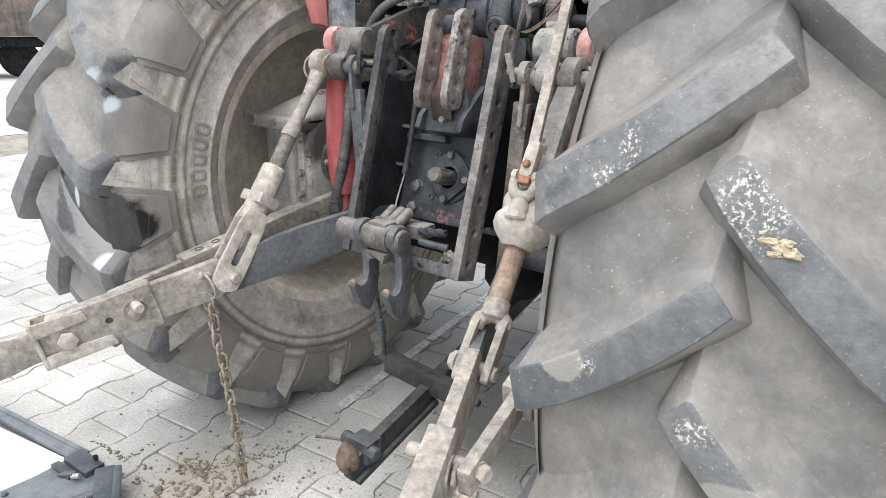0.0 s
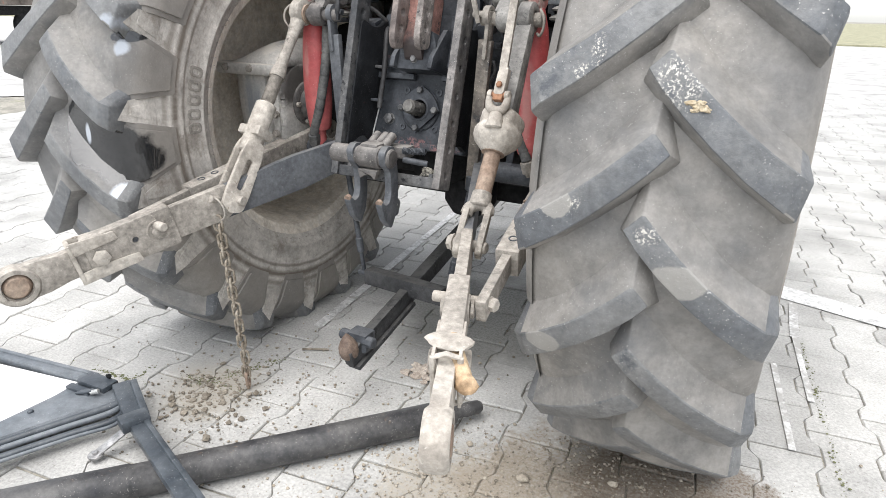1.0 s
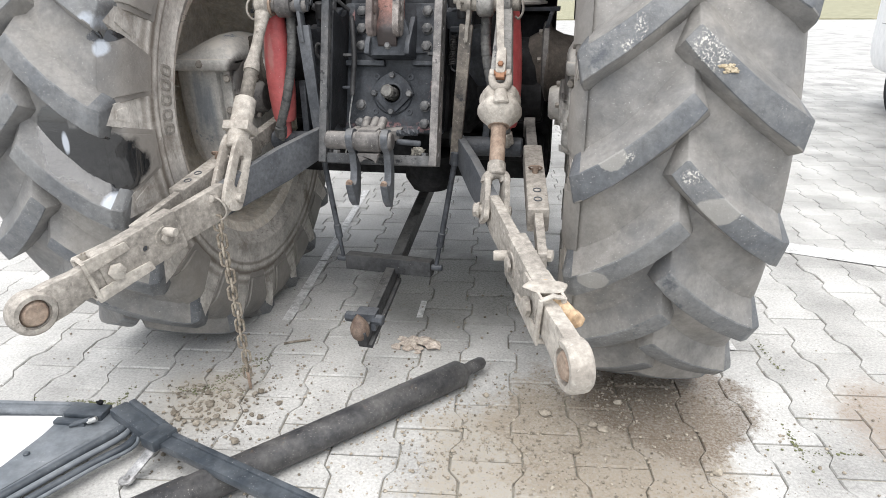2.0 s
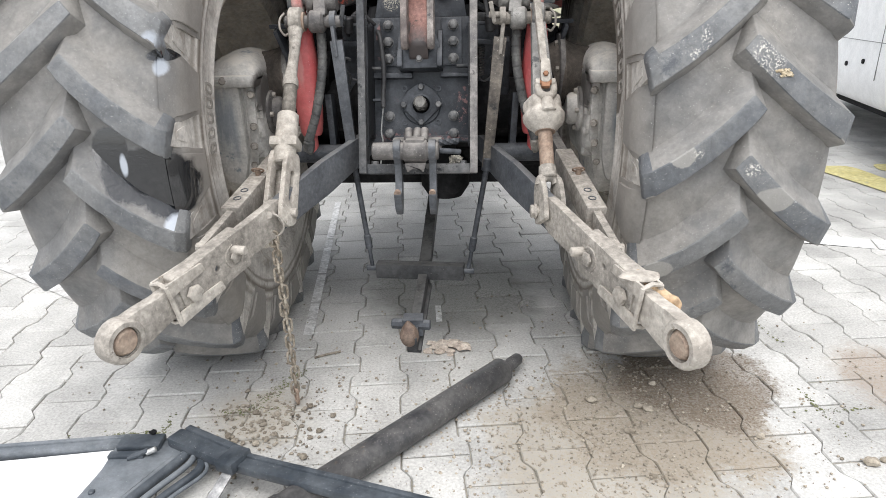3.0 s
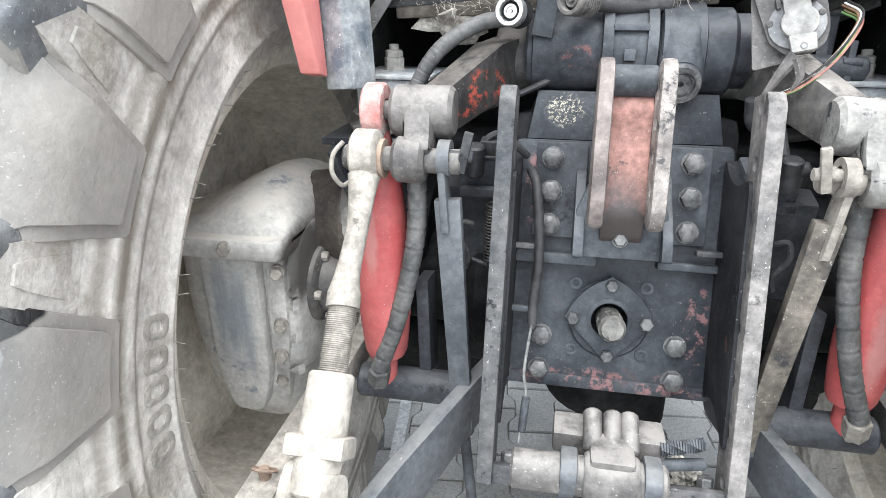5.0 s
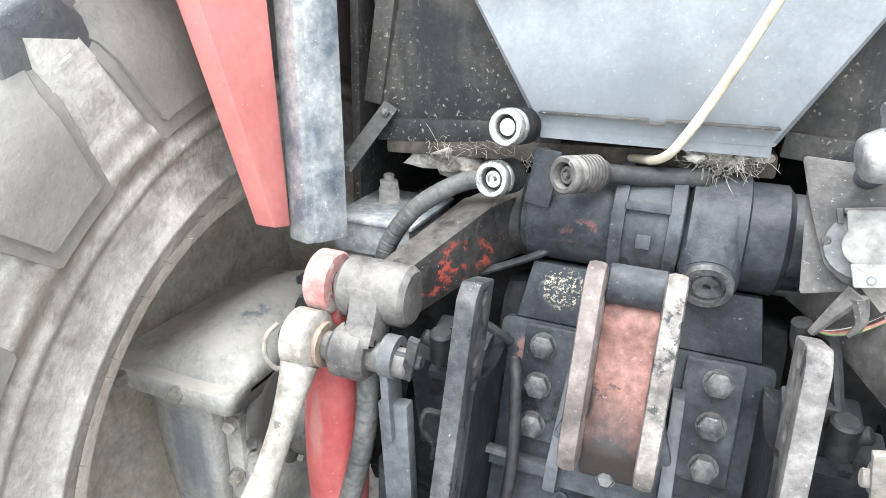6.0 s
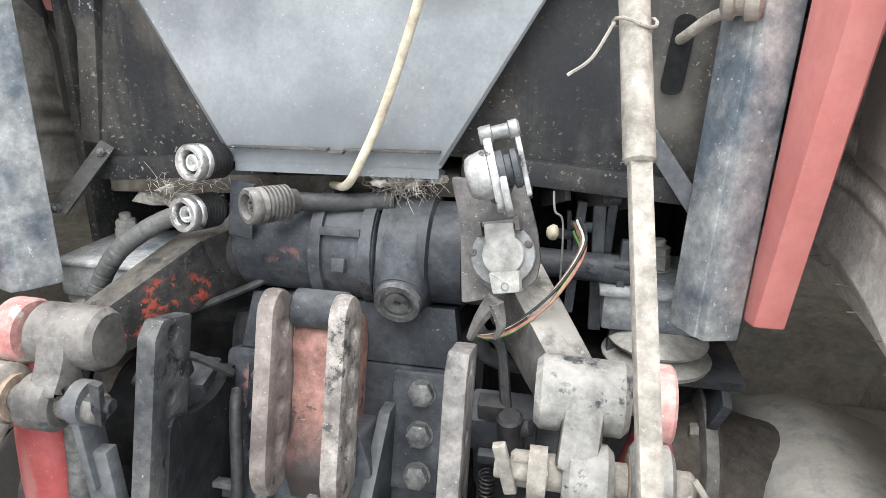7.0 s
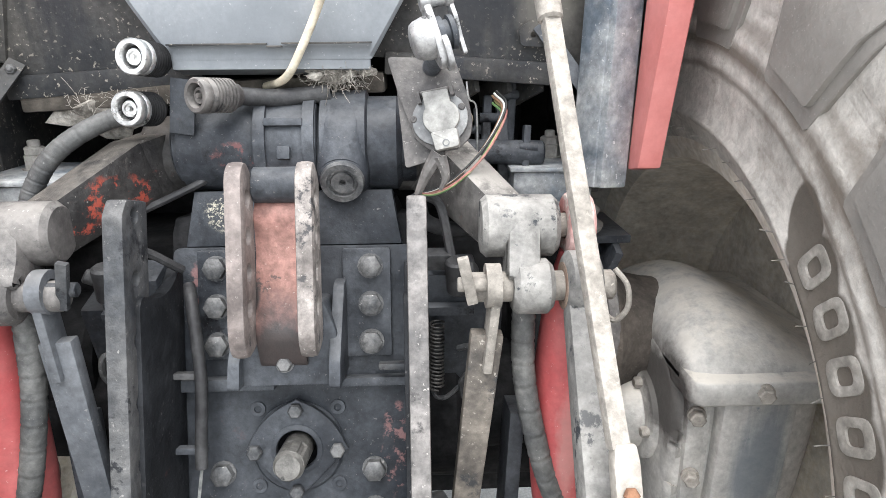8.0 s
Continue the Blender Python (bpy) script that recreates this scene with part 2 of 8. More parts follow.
SILVER = surf("scuffed_silver_cap", (0.22, 0.22, 0.22), (0.46, 0.455, 0.45), 24, 0.4, 0.5, bump=0.3, spots=(0.07, 0.07, 0.07), spot_scale=40, spot_at=0.60)
BUMPER = surf("rubber_mount", (0.28, 0.27, 0.25), (0.42, 0.40, 0.37), 10, 0.7)
PIPE = surf("scuffed_black_pipe", (0.024, 0.025, 0.029), (0.095, 0.092, 0.090), 8, 0.38, bump=0.25, spots=(0.15, 0.105, 0.075), spot_scale=9, spot_at=0.61, spot_soft=0.06, specks=(0.5, 0.47, 0.43), speck_scale=140, speck_at=0.645)
FRAME_BLUE = surf("blue_black_window_frame", (0.035, 0.043, 0.053), (0.095, 0.107, 0.120), 6, 0.28, bump=0.12, mottle=0.15, spots=(0.12, 0.13, 0.14), spot_scale=12, spot_at=0.64, spot_soft=0.08, specks=(0.5, 0.5, 0.49), speck_scale=130, speck_at=0.66)
FRAME_GREY = surf("grey_window_bracket", (0.11, 0.125, 0.14), (0.20, 0.215, 0.23), 6, 0.32, bump=0.08, mottle=0.1, specks=(0.5, 0.5, 0.49), speck_scale=130, speck_at=0.67)
FOIL = surf("white_pane_film", (0.84, 0.85, 0.86), (0.90, 0.90, 0.90), 3, 0.35, bump=0.02, blotch=0.10)
RAG = surf("tangled_fluff", (0.20, 0.18, 0.155), (0.50, 0.47, 0.42), 30, 0.95, bump=0.8, grain=120)
STRAW = surf("caked_chaff", (0.07, 0.066, 0.06), (0.50, 0.47, 0.40), 70, 0.9, bump=0.6, grain=160)
WOOD = surf("weathered_board", (0.06, 0.052, 0.044), (0.13, 0.115, 0.095), 12, 0.85, bump=0.5)
PEG = surf("dusty_wooden_peg", (0.40, 0.27, 0.16), (0.55, 0.42, 0.28), 20, 0.8, bump=0.4)
WIRES = [surf("wire_" + c, a, b2, 20, 0.5, bump=0) for c, a, b2 in (
    ("green", (0.10, 0.20, 0.07), (0.14, 0.25, 0.09)), ("yellow", (0.34, 0.30, 0.13), (0.42, 0.38, 0.20)), ("red", (0.32, 0.12, 0.10), (0.40, 0.20, 0.17)),
    ("brown", (0.16, 0.09, 0.05), (0.22, 0.13, 0.08)), ("white", (0.55, 0.55, 0.52), (0.62, 0.62, 0.6)), ("black", (0.02, 0.02, 0.02), (0.04, 0.04, 0.04)))]
OCHRE = surf("ochre_mud", (0.34, 0.27, 0.175), (0.52, 0.45, 0.33), 60, 0.9, bump=0.7, grain=180)
STONE = surf("pebble", (0.230, 0.198, 0.155), (0.414, 0.369, 0.301), 30, 0.85, bump=0.4)
SOIL = surf("dark_soil_crumbs", (0.15, 0.128, 0.10), (0.30, 0.268, 0.22), 24, 0.95, bump=0.6)
MORTAR = surf("mortar_rubble", (0.42, 0.35, 0.29), (0.58, 0.51, 0.44), 18, 0.9, bump=0.6)
MOSS = surf("moss", (0.10, 0.112, 0.05), (0.17, 0.175, 0.09), 30, 0.95, bump=0.6)
GRASS = surf("dry_verge_grass", (0.22, 0.22, 0.14), (0.36, 0.34, 0.23), 2, 0.95, bump=0.6, grain=30)
WHITEVAN = surf("white_painted_body", (0.78, 0.79, 0.80), (0.84, 0.84, 0.84), 2, 0.35, bump=0.02, blotch=0.10)
LINE_PAINT = surf("worn_white_line_paint", (0.50, 0.50, 0.49), (0.74, 0.74, 0.73), 9, 0.8, bump=0.3, spots=(0.36, 0.355, 0.34), spot_scale=22, spot_at=0.6)
SMEAR = surf("smeared_white_paint", (0.44, 0.435, 0.42), (0.66, 0.66, 0.65), 9, 0.8, bump=0.3, spots=(0.40, 0.39, 0.375), spot_scale=14, spot_at=0.48, spot_soft=0.06)
YELLOW_PAINT = surf("worn_yellow_paint", (0.52, 0.46, 0.20), (0.62, 0.56, 0.28), 7, 0.8, bump=0.3, spots=(0.38, 0.36, 0.30), spot_scale=12, spot_at=0.6)
TRAILER = surf("old_trailer_paint", (0.10, 0.085, 0.075), (0.20, 0.17, 0.15), 3, 0.7, bump=0.2, spots=(0.30, 0.12, 0.06), spot_scale=3, spot_at=0.62)


def stains(m, spots, colour, gloss=None, most=1.0, ragged=1.5, wob_scale=16, drip=(1.0, 0.4, 0.28), grainy=0.0, crumb=150, fade=0.10, wet=False):
    """Ragged stains or worn patches with a shape of their own: centre, reach along x, y, z. grainy breaks them into crumbs."""
    n, k = m.node_tree.nodes, m.node_tree.links
    b = n["Principled BSDF"]
    col, rough = b.inputs["Base Color"].links[0].from_socket, b.inputs["Roughness"].links[0].from_socket
    geo = n.new("ShaderNodeNewGeometry")
    total = None
    wob = n.new("ShaderNodeTexNoise")
    wob.inputs["Scale"].default_value, wob.inputs["Detail"].default_value, wob.inputs["Roughness"].default_value = wob_scale, 9, 0.66
    st = n.new("ShaderNodeMapping")
    st.inputs["Scale"].default_value = drip
    k.new(geo.outputs["Position"], st.inputs["Vector"])
    k.new(st.outputs["Vector"], wob.inputs["Vector"])
    for c, r in spots:
        mp = n.new("ShaderNodeMapping")
        mp.inputs["Location"].default_value = [-c[i] / r[i] for i in range(3)]
        mp.inputs["Scale"].default_value = [1 / r[i] for i in range(3)]
        k.new(geo.outputs["Position"], mp.inputs["Vector"])
        ln = n.new("ShaderNodeVectorMath")
        ln.operation = "LENGTH"
        k.new(mp.outputs["Vector"], ln.inputs[0])
        ad = n.new("ShaderNodeMath")
        ad.operation = "MULTIPLY_ADD"
        k.new(wob.outputs["Fac"], ad.inputs[0])
        ad.inputs[1].default_value = -ragged
        k.new(ln.outputs["Value"], ad.inputs[2])
        mr = n.new("ShaderNodeMapRange")
        edge = 0.95 - 0.5 * ragged
        mr.inputs["From Min"].default_value, mr.inputs["From Max"].default_value, mr.inputs["To Max"].default_value = edge, edge - fade - 0.3 * grainy, most
        k.new(ad.outputs[0], mr.inputs["Value"])
        if total is None:
            total = mr.outputs["Result"]
        else:
            mx = n.new("ShaderNodeMath")
            mx.operation = "MAXIMUM"
            k.new(total, mx.inputs[0])
            k.new(mr.outputs["Result"], mx.inputs[1])
            total = mx.outputs[0]
    if grainy:
        gr = n.new("ShaderNodeTexNoise")
        gr.inputs["Scale"].default_value, gr.inputs["Detail"].default_value, gr.inputs["Roughness"].default_value = crumb, 4, 0.7
        k.new(geo.outputs["Position"], gr.inputs["Vector"])
        gm = n.new("ShaderNodeMapRange")
        gm.inputs["From Min"].default_value, gm.inputs["From Max"].default_value = 0.52, 0.60
        k.new(gr.outputs["Fac"], gm.inputs["Value"])
        gx = n.new("ShaderNodeMath")
        gx.operation = "MULTIPLY"
        k.new(gm.outputs["Result"], gx.inputs[0])
        k.new(total, gx.inputs[1])
        total = gx.outputs[0]
    mc = n.new("ShaderNodeMix")
    mc.data_type = "RGBA"
    k.new(total, mc.inputs["Factor"])
    k.new(col, mc.inputs["A"])
    mc.inputs["B"].default_value = (*colour, 1)
    k.new(mc.outputs["Result"], b.inputs["Base Color"])
    if gloss is not None:
        mr2 = n.new("ShaderNodeMix")
        k.new(total, mr2.inputs["Factor"])
        k.new(rough, mr2.inputs["A"])
        mr2.inputs["B"].default_value = gloss
        k.new(mr2.outputs["Result"], b.inputs["Roughness"])
    if wet:
        k.new(total, b.inputs["Coat Weight"])
        b.inputs["Coat Roughness"].default_value = 0.05


# crumbs of pale mud and dry worn ends on the tread bars
stains(LUG, [((0.600, -0.60, 0.785), (0.030, 0.06, 0.030)), ((0.585, -0.57, 0.509), (0.036, 0.06, 0.025)), ((0.800, -0.60, 0.688), (0.050, 0.05, 0.030))], (0.36, 0.345, 0.315), most=0.6, ragged=0.8, drip=(1, 1, 1))
stains(LUG, [((0.760, -0.57, 0.985), (0.042, 0.06, 0.045)), ((0.634, -0.556, 1.021), (0.014, 0.05, 0.030)), ((0.612, -0.565, 0.990), (0.014, 0.05, 0.016)), ((0.750, -0.606, 0.755), (0.026, 0.05, 0.018)), ((0.63, -0.60, 0.79), (0.014, 0.05, 0.012))], (0.62, 0.595, 0.54), most=0.9, ragged=1.1, wob_scale=45, drip=(1, 1, 1), grainy=1.0, crumb=210)
stains(WALL_RUBBER, [((0.524, -0.150, 1.140), (0.06, 0.030, 0.050)), ((0.524, -0.175, 1.095), (0.06, 0.042, 0.052)), ((0.524, -0.205, 1.05), (0.06, 0.046, 0.056)), ((0.524, -0.235, 1.005), (0.06, 0.048, 0.060)), ((0.524, -0.262, 0.955), (0.06, 0.048, 0.070)), ((0.524, -0.28, 0.89), (0.06, 0.040, 0.08))], (0.080, 0.067, 0.053), most=0.92, ragged=0.3, wob_scale=12, drip=(1, 1, 1))
# red paint left on the oily arm, grease at the foot of the block, red along the plate's lower edge
stains(ARM, [((-0.200, 0.05, 1.135), (0.042, 0.07, 0.030)), ((-0.150, 0.07, 1.155), (0.030, 0.06, 0.030)), ((-0.232, 0.0, 1.105), (0.030, 0.05, 0.012))], (0.40, 0.080, 0.052), most=0.88, ragged=1.0, wob_scale=38, drip=(1, 1, 1), grainy=0.6, crumb=60)
stains(SALMON, [((0.0, -0.05, 0.950), (0.08, 0.14, 0.100)), ((-0.03, 0.0, 1.03), (0.010, 0.06, 0.03))], (0.030, 0.028, 0.028), 0.4, most=0.95, ragged=1.0, wob_scale=26, drip=(1, 1, 0.6), fade=0.5)
stains(PLATE, [((0.0, 0.03, 0.715), (0.20, 0.08, 0.022)), ((0.125, 0.03, 0.80), (0.02, 0.08, 0.07)), ((-0.12, 0.05, 0.99), (0.02, 0.08, 0.06))], (0.27, 0.145, 0.140), most=0.75, ragged=1.1, wob_scale=30, drip=(1, 1, 1), grainy=0.35, crumb=50)
stains(DARK, [((-0.064, 0.07, 1.176), (0.034, 0.08, 0.020)), ((0.13, -0.02, 1.14), (0.020, 0.05, 0.016))], (0.21, 0.085, 0.08), most=0.7, ragged=1.2, wob_scale=40, drip=(1, 1, 1), grainy=0.35, crumb=60)
# soot run down the cab's side, a darker blue-grey over the lower panel
stains(PANEL_SIDE, [((0.24, 0.18, 1.42), (0.09, 0.2, 0.16)), ((-0.30, 0.18, 1.40), (0.05, 0.2, 0.14)), ((0.30, 0.18, 1.60), (0.08, 0.2, 0.10))], (0.020, 0.022, 0.027), 0.38, most=0.7, ragged=2.0, wob_scale=55, drip=(1.0, 1.0, 0.10), fade=0.5)
stains(PANEL_SIDE, [((-0.25, 0.18, 1.50), (0.10, 0.2, 0.12)), ((0.34, 0.18, 1.36), (0.05, 0.2, 0.06))], (0.20, 0.185, 0.16), most=0.5, ragged=1.3, wob_scale=18, drip=(1, 1, 0.5), fade=0.5)
stains(PANEL, [((-0.02, 0.10, 1.325), (0.26, 0.2, 0.085)), ((0.10, 0.12, 1.47), (0.08, 0.2, 0.03))], (0.135, 0.148, 0.162), most=0.75, ragged=1.3, wob_scale=9, drip=(1, 1, 0.5), fade=0.7)
stains(HUB, [((-0.610, 0.0, 0.76), (0.055, 0.06, 0.14)), ((0.610, 0.0, 0.76), (0.055, 0.06, 0.14))], (0.15, 0.18, 0.21), most=0.75, ragged=1.6, wob_scale=42, drip=(1, 1, 0.08), fade=0.6)
stains(HUB, [((-0.498, 0.05, 0.850), (0.022, 0.12, 0.085)), ((0.498, 0.05, 0.850), (0.022, 0.12, 0.085)), ((-0.452, 0.15, 0.965), (0.052, 0.22, 0.085)), ((0.452, 0.15, 0.965), (0.052, 0.22, 0.085)), ((0.470, 0.20, 0.99), (0.05, 0.2, 0.03)), ((-0.470, 0.20, 0.99), (0.05, 0.2, 0.03))], (0.055, 0.05, 0.046), most=0.9, ragged=1.0, wob_scale=20, drip=(1, 1, 1), fade=0.35)
stains(PLATE, [((-0.085, 0.095, 1.103), (0.034, 0.06, 0.026))], (0.50, 0.47, 0.38), ragged=0.9, wob_scale=40, drip=(1, 1, 1), grainy=0.8, crumb=260)
stains(RED, [((-0.375, -0.03, 1.00), (0.022, 0.06, 0.14)), ((-0.345, -0.05, 0.92), (0.012, 0.05, 0.06)), ((0.34, -0.05, 0.85), (0.02, 0.06, 0.12))], (0.46, 0.30, 0.27), most=0.45, ragged=1.8, wob_scale=40, drip=(1, 1, 0.4), fade=0.5)


def ring_streaks(m, cy, cz, bands, colour):
    """Brown streaks that run round a wheel with its axle at cy, cz; bands of radius and width where the rubber flexes."""
    n, k = m.node_tree.nodes, m.node_tree.links
    b = n["Principled BSDF"]
    col = b.inputs["Base Color"].links[0].from_socket

    def calc(op, u, v):
        t = n.new("ShaderNodeMath")
        t.operation = op
        for i, w in enumerate((u, v)):
            if isinstance(w, (int, float)):
                t.inputs[i].default_value = w
            else:
                k.new(w, t.inputs[i])
        return t.outputs[0]

    def span(v, lo, hi, top=1.0):
        r = n.new("ShaderNodeMapRange")
        r.inputs["From Min"].default_value, r.inputs["From Max"].default_value, r.inputs["To Max"].default_value = lo, hi, top
        k.new(v, r.inputs["Value"])
        return r.outputs["Result"]

    def noise(x, y, sc):
        c = n.new("ShaderNodeCombineXYZ")
        k.new(x, c.inputs["X"])
        k.new(y, c.inputs["Y"])
        t = n.new("ShaderNodeTexNoise")
        t.inputs["Scale"].default_value, t.inputs["Detail"].default_value, t.inputs["Roughness"].default_value = sc, 7, 0.62
        k.new(c.outputs["Vector"], t.inputs["Vector"])
        return t.outputs["Fac"]

    geo = n.new("ShaderNodeNewGeometry")
    sep = n.new("ShaderNodeSeparateXYZ")
    k.new(geo.outputs["Position"], sep.inputs["Vector"])
    dy, dz = calc("SUBTRACT", sep.outputs["Y"], cy), calc("SUBTRACT", sep.outputs["Z"], cz)
    r = calc("SQRT", calc("ADD", calc("MULTIPLY", dy, dy), calc("MULTIPLY", dz, dz)), 0)
    a = calc("ARCTAN2", dz, dy)
    round_ = noise(calc("MULTIPLY", r, 55.0), calc("MULTIPLY", a, 9.0), 1.0)
    out_ = noise(calc("MULTIPLY", r, 7.0), calc("MULTIPLY", a, 22.0), 1.0)
    total = calc("MAXIMUM", span(round_, 0.52, 0.70, 0.45), span(out_, 0.54, 0.74, 0.35))
    for radius, width, most in bands:
        off = calc("ABSOLUTE", calc("SUBTRACT", calc("ADD", r, calc("MULTIPLY", round_, 0.012)), radius + 0.006), 0)
        total = calc("MAXIMUM", total, calc("MULTIPLY", span(off, width, width * 0.2, most), span(noise(a, a, 3.1), 0.30, 0.48)))
    mc = n.new("ShaderNodeMix")
    mc.data_type = "RGBA"
    k.new(total, mc.inputs["Factor"])
    k.new(col, mc.inputs["A"])
    mc.inputs["B"].default_value = (*colour, 1)
    k.new(mc.outputs["Result"], b.inputs["Base Color"])


def shoulder_dust(m, cy, cz, r0, r1, colour, most):
    """Dust that has settled over the shoulders of a tyre, thinning towards its crown."""
    n, k = m.node_tree.nodes, m.node_tree.links
    b = n["Principled BSDF"]
    col = b.inputs["Base Color"].links[0].from_socket
    geo = n.new("ShaderNodeNewGeometry")
    mp = n.new("ShaderNodeMapping")
    mp.inputs["Location"].default_value, mp.inputs["Scale"].default_value = (0, -cy, -cz), (0, 1, 1)
    k.new(geo.outputs["Position"], mp.inputs["Vector"])
    ln = n.new("ShaderNodeVectorMath")
    ln.operation = "LENGTH"
    k.new(mp.outputs["Vector"], ln.inputs[0])
    tx = n.new("ShaderNodeTexNoise")
    tx.inputs["Scale"].default_value, tx.inputs["Detail"].default_value = 14, 6
    k.new(geo.outputs["Position"], tx.inputs["Vector"])
    ad = n.new("ShaderNodeMath")
    ad.operation = "MULTIPLY_ADD"
    k.new(tx.outputs["Fac"], ad.inputs[0])
    ad.inputs[1].default_value = 0.06
    k.new(ln.outputs["Value"], ad.inputs[2])
    mr = n.new("ShaderNodeMapRange")
    mr.inputs["From Min"].default_value, mr.inputs["From Max"].default_value, mr.inputs["To Max"].default_value = r1 + 0.03, r0 + 0.03, most
    k.new(ad.outputs[0], mr.inputs["Value"])
    mc = n.new("ShaderNodeMix")
    mc.data_type = "RGBA"
    k.new(mr.outputs["Result"], mc.inputs["Factor"])
    k.new(col, mc.inputs["A"])
    mc.inputs["B"].default_value = (*colour, 1)
    k.new(mc.outputs["Result"], b.inputs["Base Color"])


shoulder_dust(RUBBER, 0.18, 0.745, 0.680, 0.738, (0.285, 0.258, 0.226), 0.45)
# wet oil in the tread of one tyre, with pale sky reflections at its lower end
stains(RUBBER, [((-0.600, -0.55, 0.745), (0.105, 0.14, 0.070)), ((-0.545, -0.55, 0.700), (0.060, 0.14, 0.070)), ((-0.660, -0.55, 0.800), (0.045, 0.14, 0.060)), ((-0.530, -0.52, 1.000), (0.046, 0.10, 0.016))], (0.006, 0.0075, 0.010), 0.10, most=0.98, ragged=0.9, wob_scale=13, drip=(1.0, 0.4, 0.5), fade=0.12, wet=True)
# the wet film's bluish-white sky reflections, painted into the rubber's colour
stains(RUBBER, [((-0.543, -0.55, 0.620), (0.026, 0.10, 0.030)), ((-0.543, -0.52, 0.975), (0.018, 0.10, 0.022)), ((-0.640, -0.55, 0.765), (0.010, 0.10, 0.030))], (0.52, 0.56, 0.62), 0.12, most=0.8, ragged=0.9, wob_scale=20, drip=(1, 1, 0.5), fade=0.35)
stains(LUG, [((-0.543, -0.50, 1.035), (0.022, 0.10, 0.026))], (0.46, 0.50, 0.56), 0.12, most=0.7, ragged=1.2, wob_scale=24, drip=(1, 1, 0.5), fade=0.4)
ring_streaks(WALL_RUBBER, 0.18, 0.745, ((0.575, 0.016, 0.9), (0.545, 0.008, 0.7), (0.606, 0.014, 0.6)), (0.135, 0.112, 0.09))

# ---- mesh helpers ----


def link_mesh(name, bm, mat, smooth=False, angle=40):
    bmesh.ops.recalc_face_normals(bm, faces=bm.faces)
    me = bpy.data.meshes.new(name)
    if smooth:
        for f in bm.faces:
            f.smooth = True
        for e in bm.edges:
            if len(e.link_faces) == 2 and e.calc_face_angle(0) > radians(angle):
                e.smooth = False
    bm.to_mesh(me)
    bm.free()
    me.materials.append(mat)
    return new(name, me)


def thing(name, place, label, category, group=""):
    ob = new(name)
    ob.empty_display_size = 0.05
    ob.matrix_world = Matrix.Translation(place)
    return tagged(ob, label, category, group)


def part(name, bm, mat, parent, label="", smooth=True, angle=40):
    """One mesh, given in world coordinates, under a thing or a part."""
    ob = link_mesh(name, bm, mat, smooth, angle)
    ob.parent = parent
    base = parent.matrix_basis.copy()
    if parent.parent is not None:
        base = parent.parent.matrix_basis @ parent.matrix_parent_inverse @ base
    ob.matrix_parent_inverse = base.inverted()
    return tagged(ob, label)


def solo(name, bm, mat, label, category="", kind="", group="", smooth=True, angle=40):
    return tagged(link_mesh(name, bm, mat, smooth, angle), label, category, group, kind)


def axes(d, hint=(0, 0, 1)):
    d = Vector(d).normalized()
    h = Vector(hint)
    if abs(d.dot(h.normalized())) > 0.97:
        h = Vector((0, 1, 0)) if abs(d.y) < 0.9 else Vector((1, 0, 0))
    a = d.cross(h).normalized()
    return d, a, a.cross(d).normalized()


def rod(bm, p0, p1, r0, r1=None, seg=18, bevel=0.0):
    """A closed round bar from p0 to p1, with chamfered ends where bevel is given."""
    r1 = r0 if r1 is None else r1
    p0, p1 = Vector(p0), Vector(p1)
    d, a, b = axes(p1 - p0)
    rings = [(p0, r0), (p1, r1)]
    if bevel:
        rings = [(p0, r0 - bevel), (p0 + d * bevel, r0), (p1 - d * bevel, r1), (p1, r1 - bevel)]
    loops = [[bm.verts.new(p + (a * math.cos(2 * math.pi * i / seg) + b * math.sin(2 * math.pi * i / seg)) * r) for i in range(seg)] for p, r in rings]
    for l0, l1 in zip(loops, loops[1:]):
        for i in range(seg):
            bm.faces.new((l0[i], l0[(i + 1) % seg], l1[(i + 1) % seg], l1[i]))
    bm.faces.new(loops[0][::-1])
    bm.faces.new(loops[-1])
    return bm


def lathe(bm, p0, d, profile, seg=28, closed=False):
    """Turns (distance along d, radius) pairs about the axis through p0."""
    p0 = Vector(p0)
    d, a, b = axes(d)
    loops = []
    for h, r in profile:
        if r < 1e-6:
            loops.append([bm.verts.new(p0 + d * h)])
        else:
            loops.append([bm.verts.new(p0 + d * h + (a * math.cos(2 * math.pi * i / seg) + b * math.sin(2 * math.pi * i / seg)) * r) for i in range(seg)])
    pairs = list(zip(loops, loops[1:]))
    if closed:
        pairs.append((loops[-1], loops[0]))
    for l0, l1 in pairs:
        for i in range(seg):
            j = (i + 1) % seg
            if len(l0) == 1 and len(l1) == 1:
                continue
            if len(l0) == 1:
                bm.faces.new((l0[0], l1[j], l1[i]))
            elif len(l1) == 1:
                bm.faces.new((l0[i], l0[j], l1[0]))
            else:
                bm.faces.new((l0[i], l0[j], l1[j], l1[i]))
    if not closed:
        if len(loops[0]) > 1:
            bm.faces.new(loops[0][::-1])
        if len(loops[-1]) > 1:
            bm.faces.new(loops[-1])
    return bm


def block(bm, m, size, bevel=0.003):
    """A box of that size, its middle at the pose m, its edges rounded."""
    r = bmesh.ops.create_cube(bm, size=1.0, matrix=m @ Matrix.Diagonal((*size, 1)))
    if bevel:
        es = list({e for v in r["verts"] for e in v.link_edges})
        bmesh.ops.bevel(bm, geom=es, offset=bevel, segments=2, affect="EDGES", profile=0.6)
    return bm


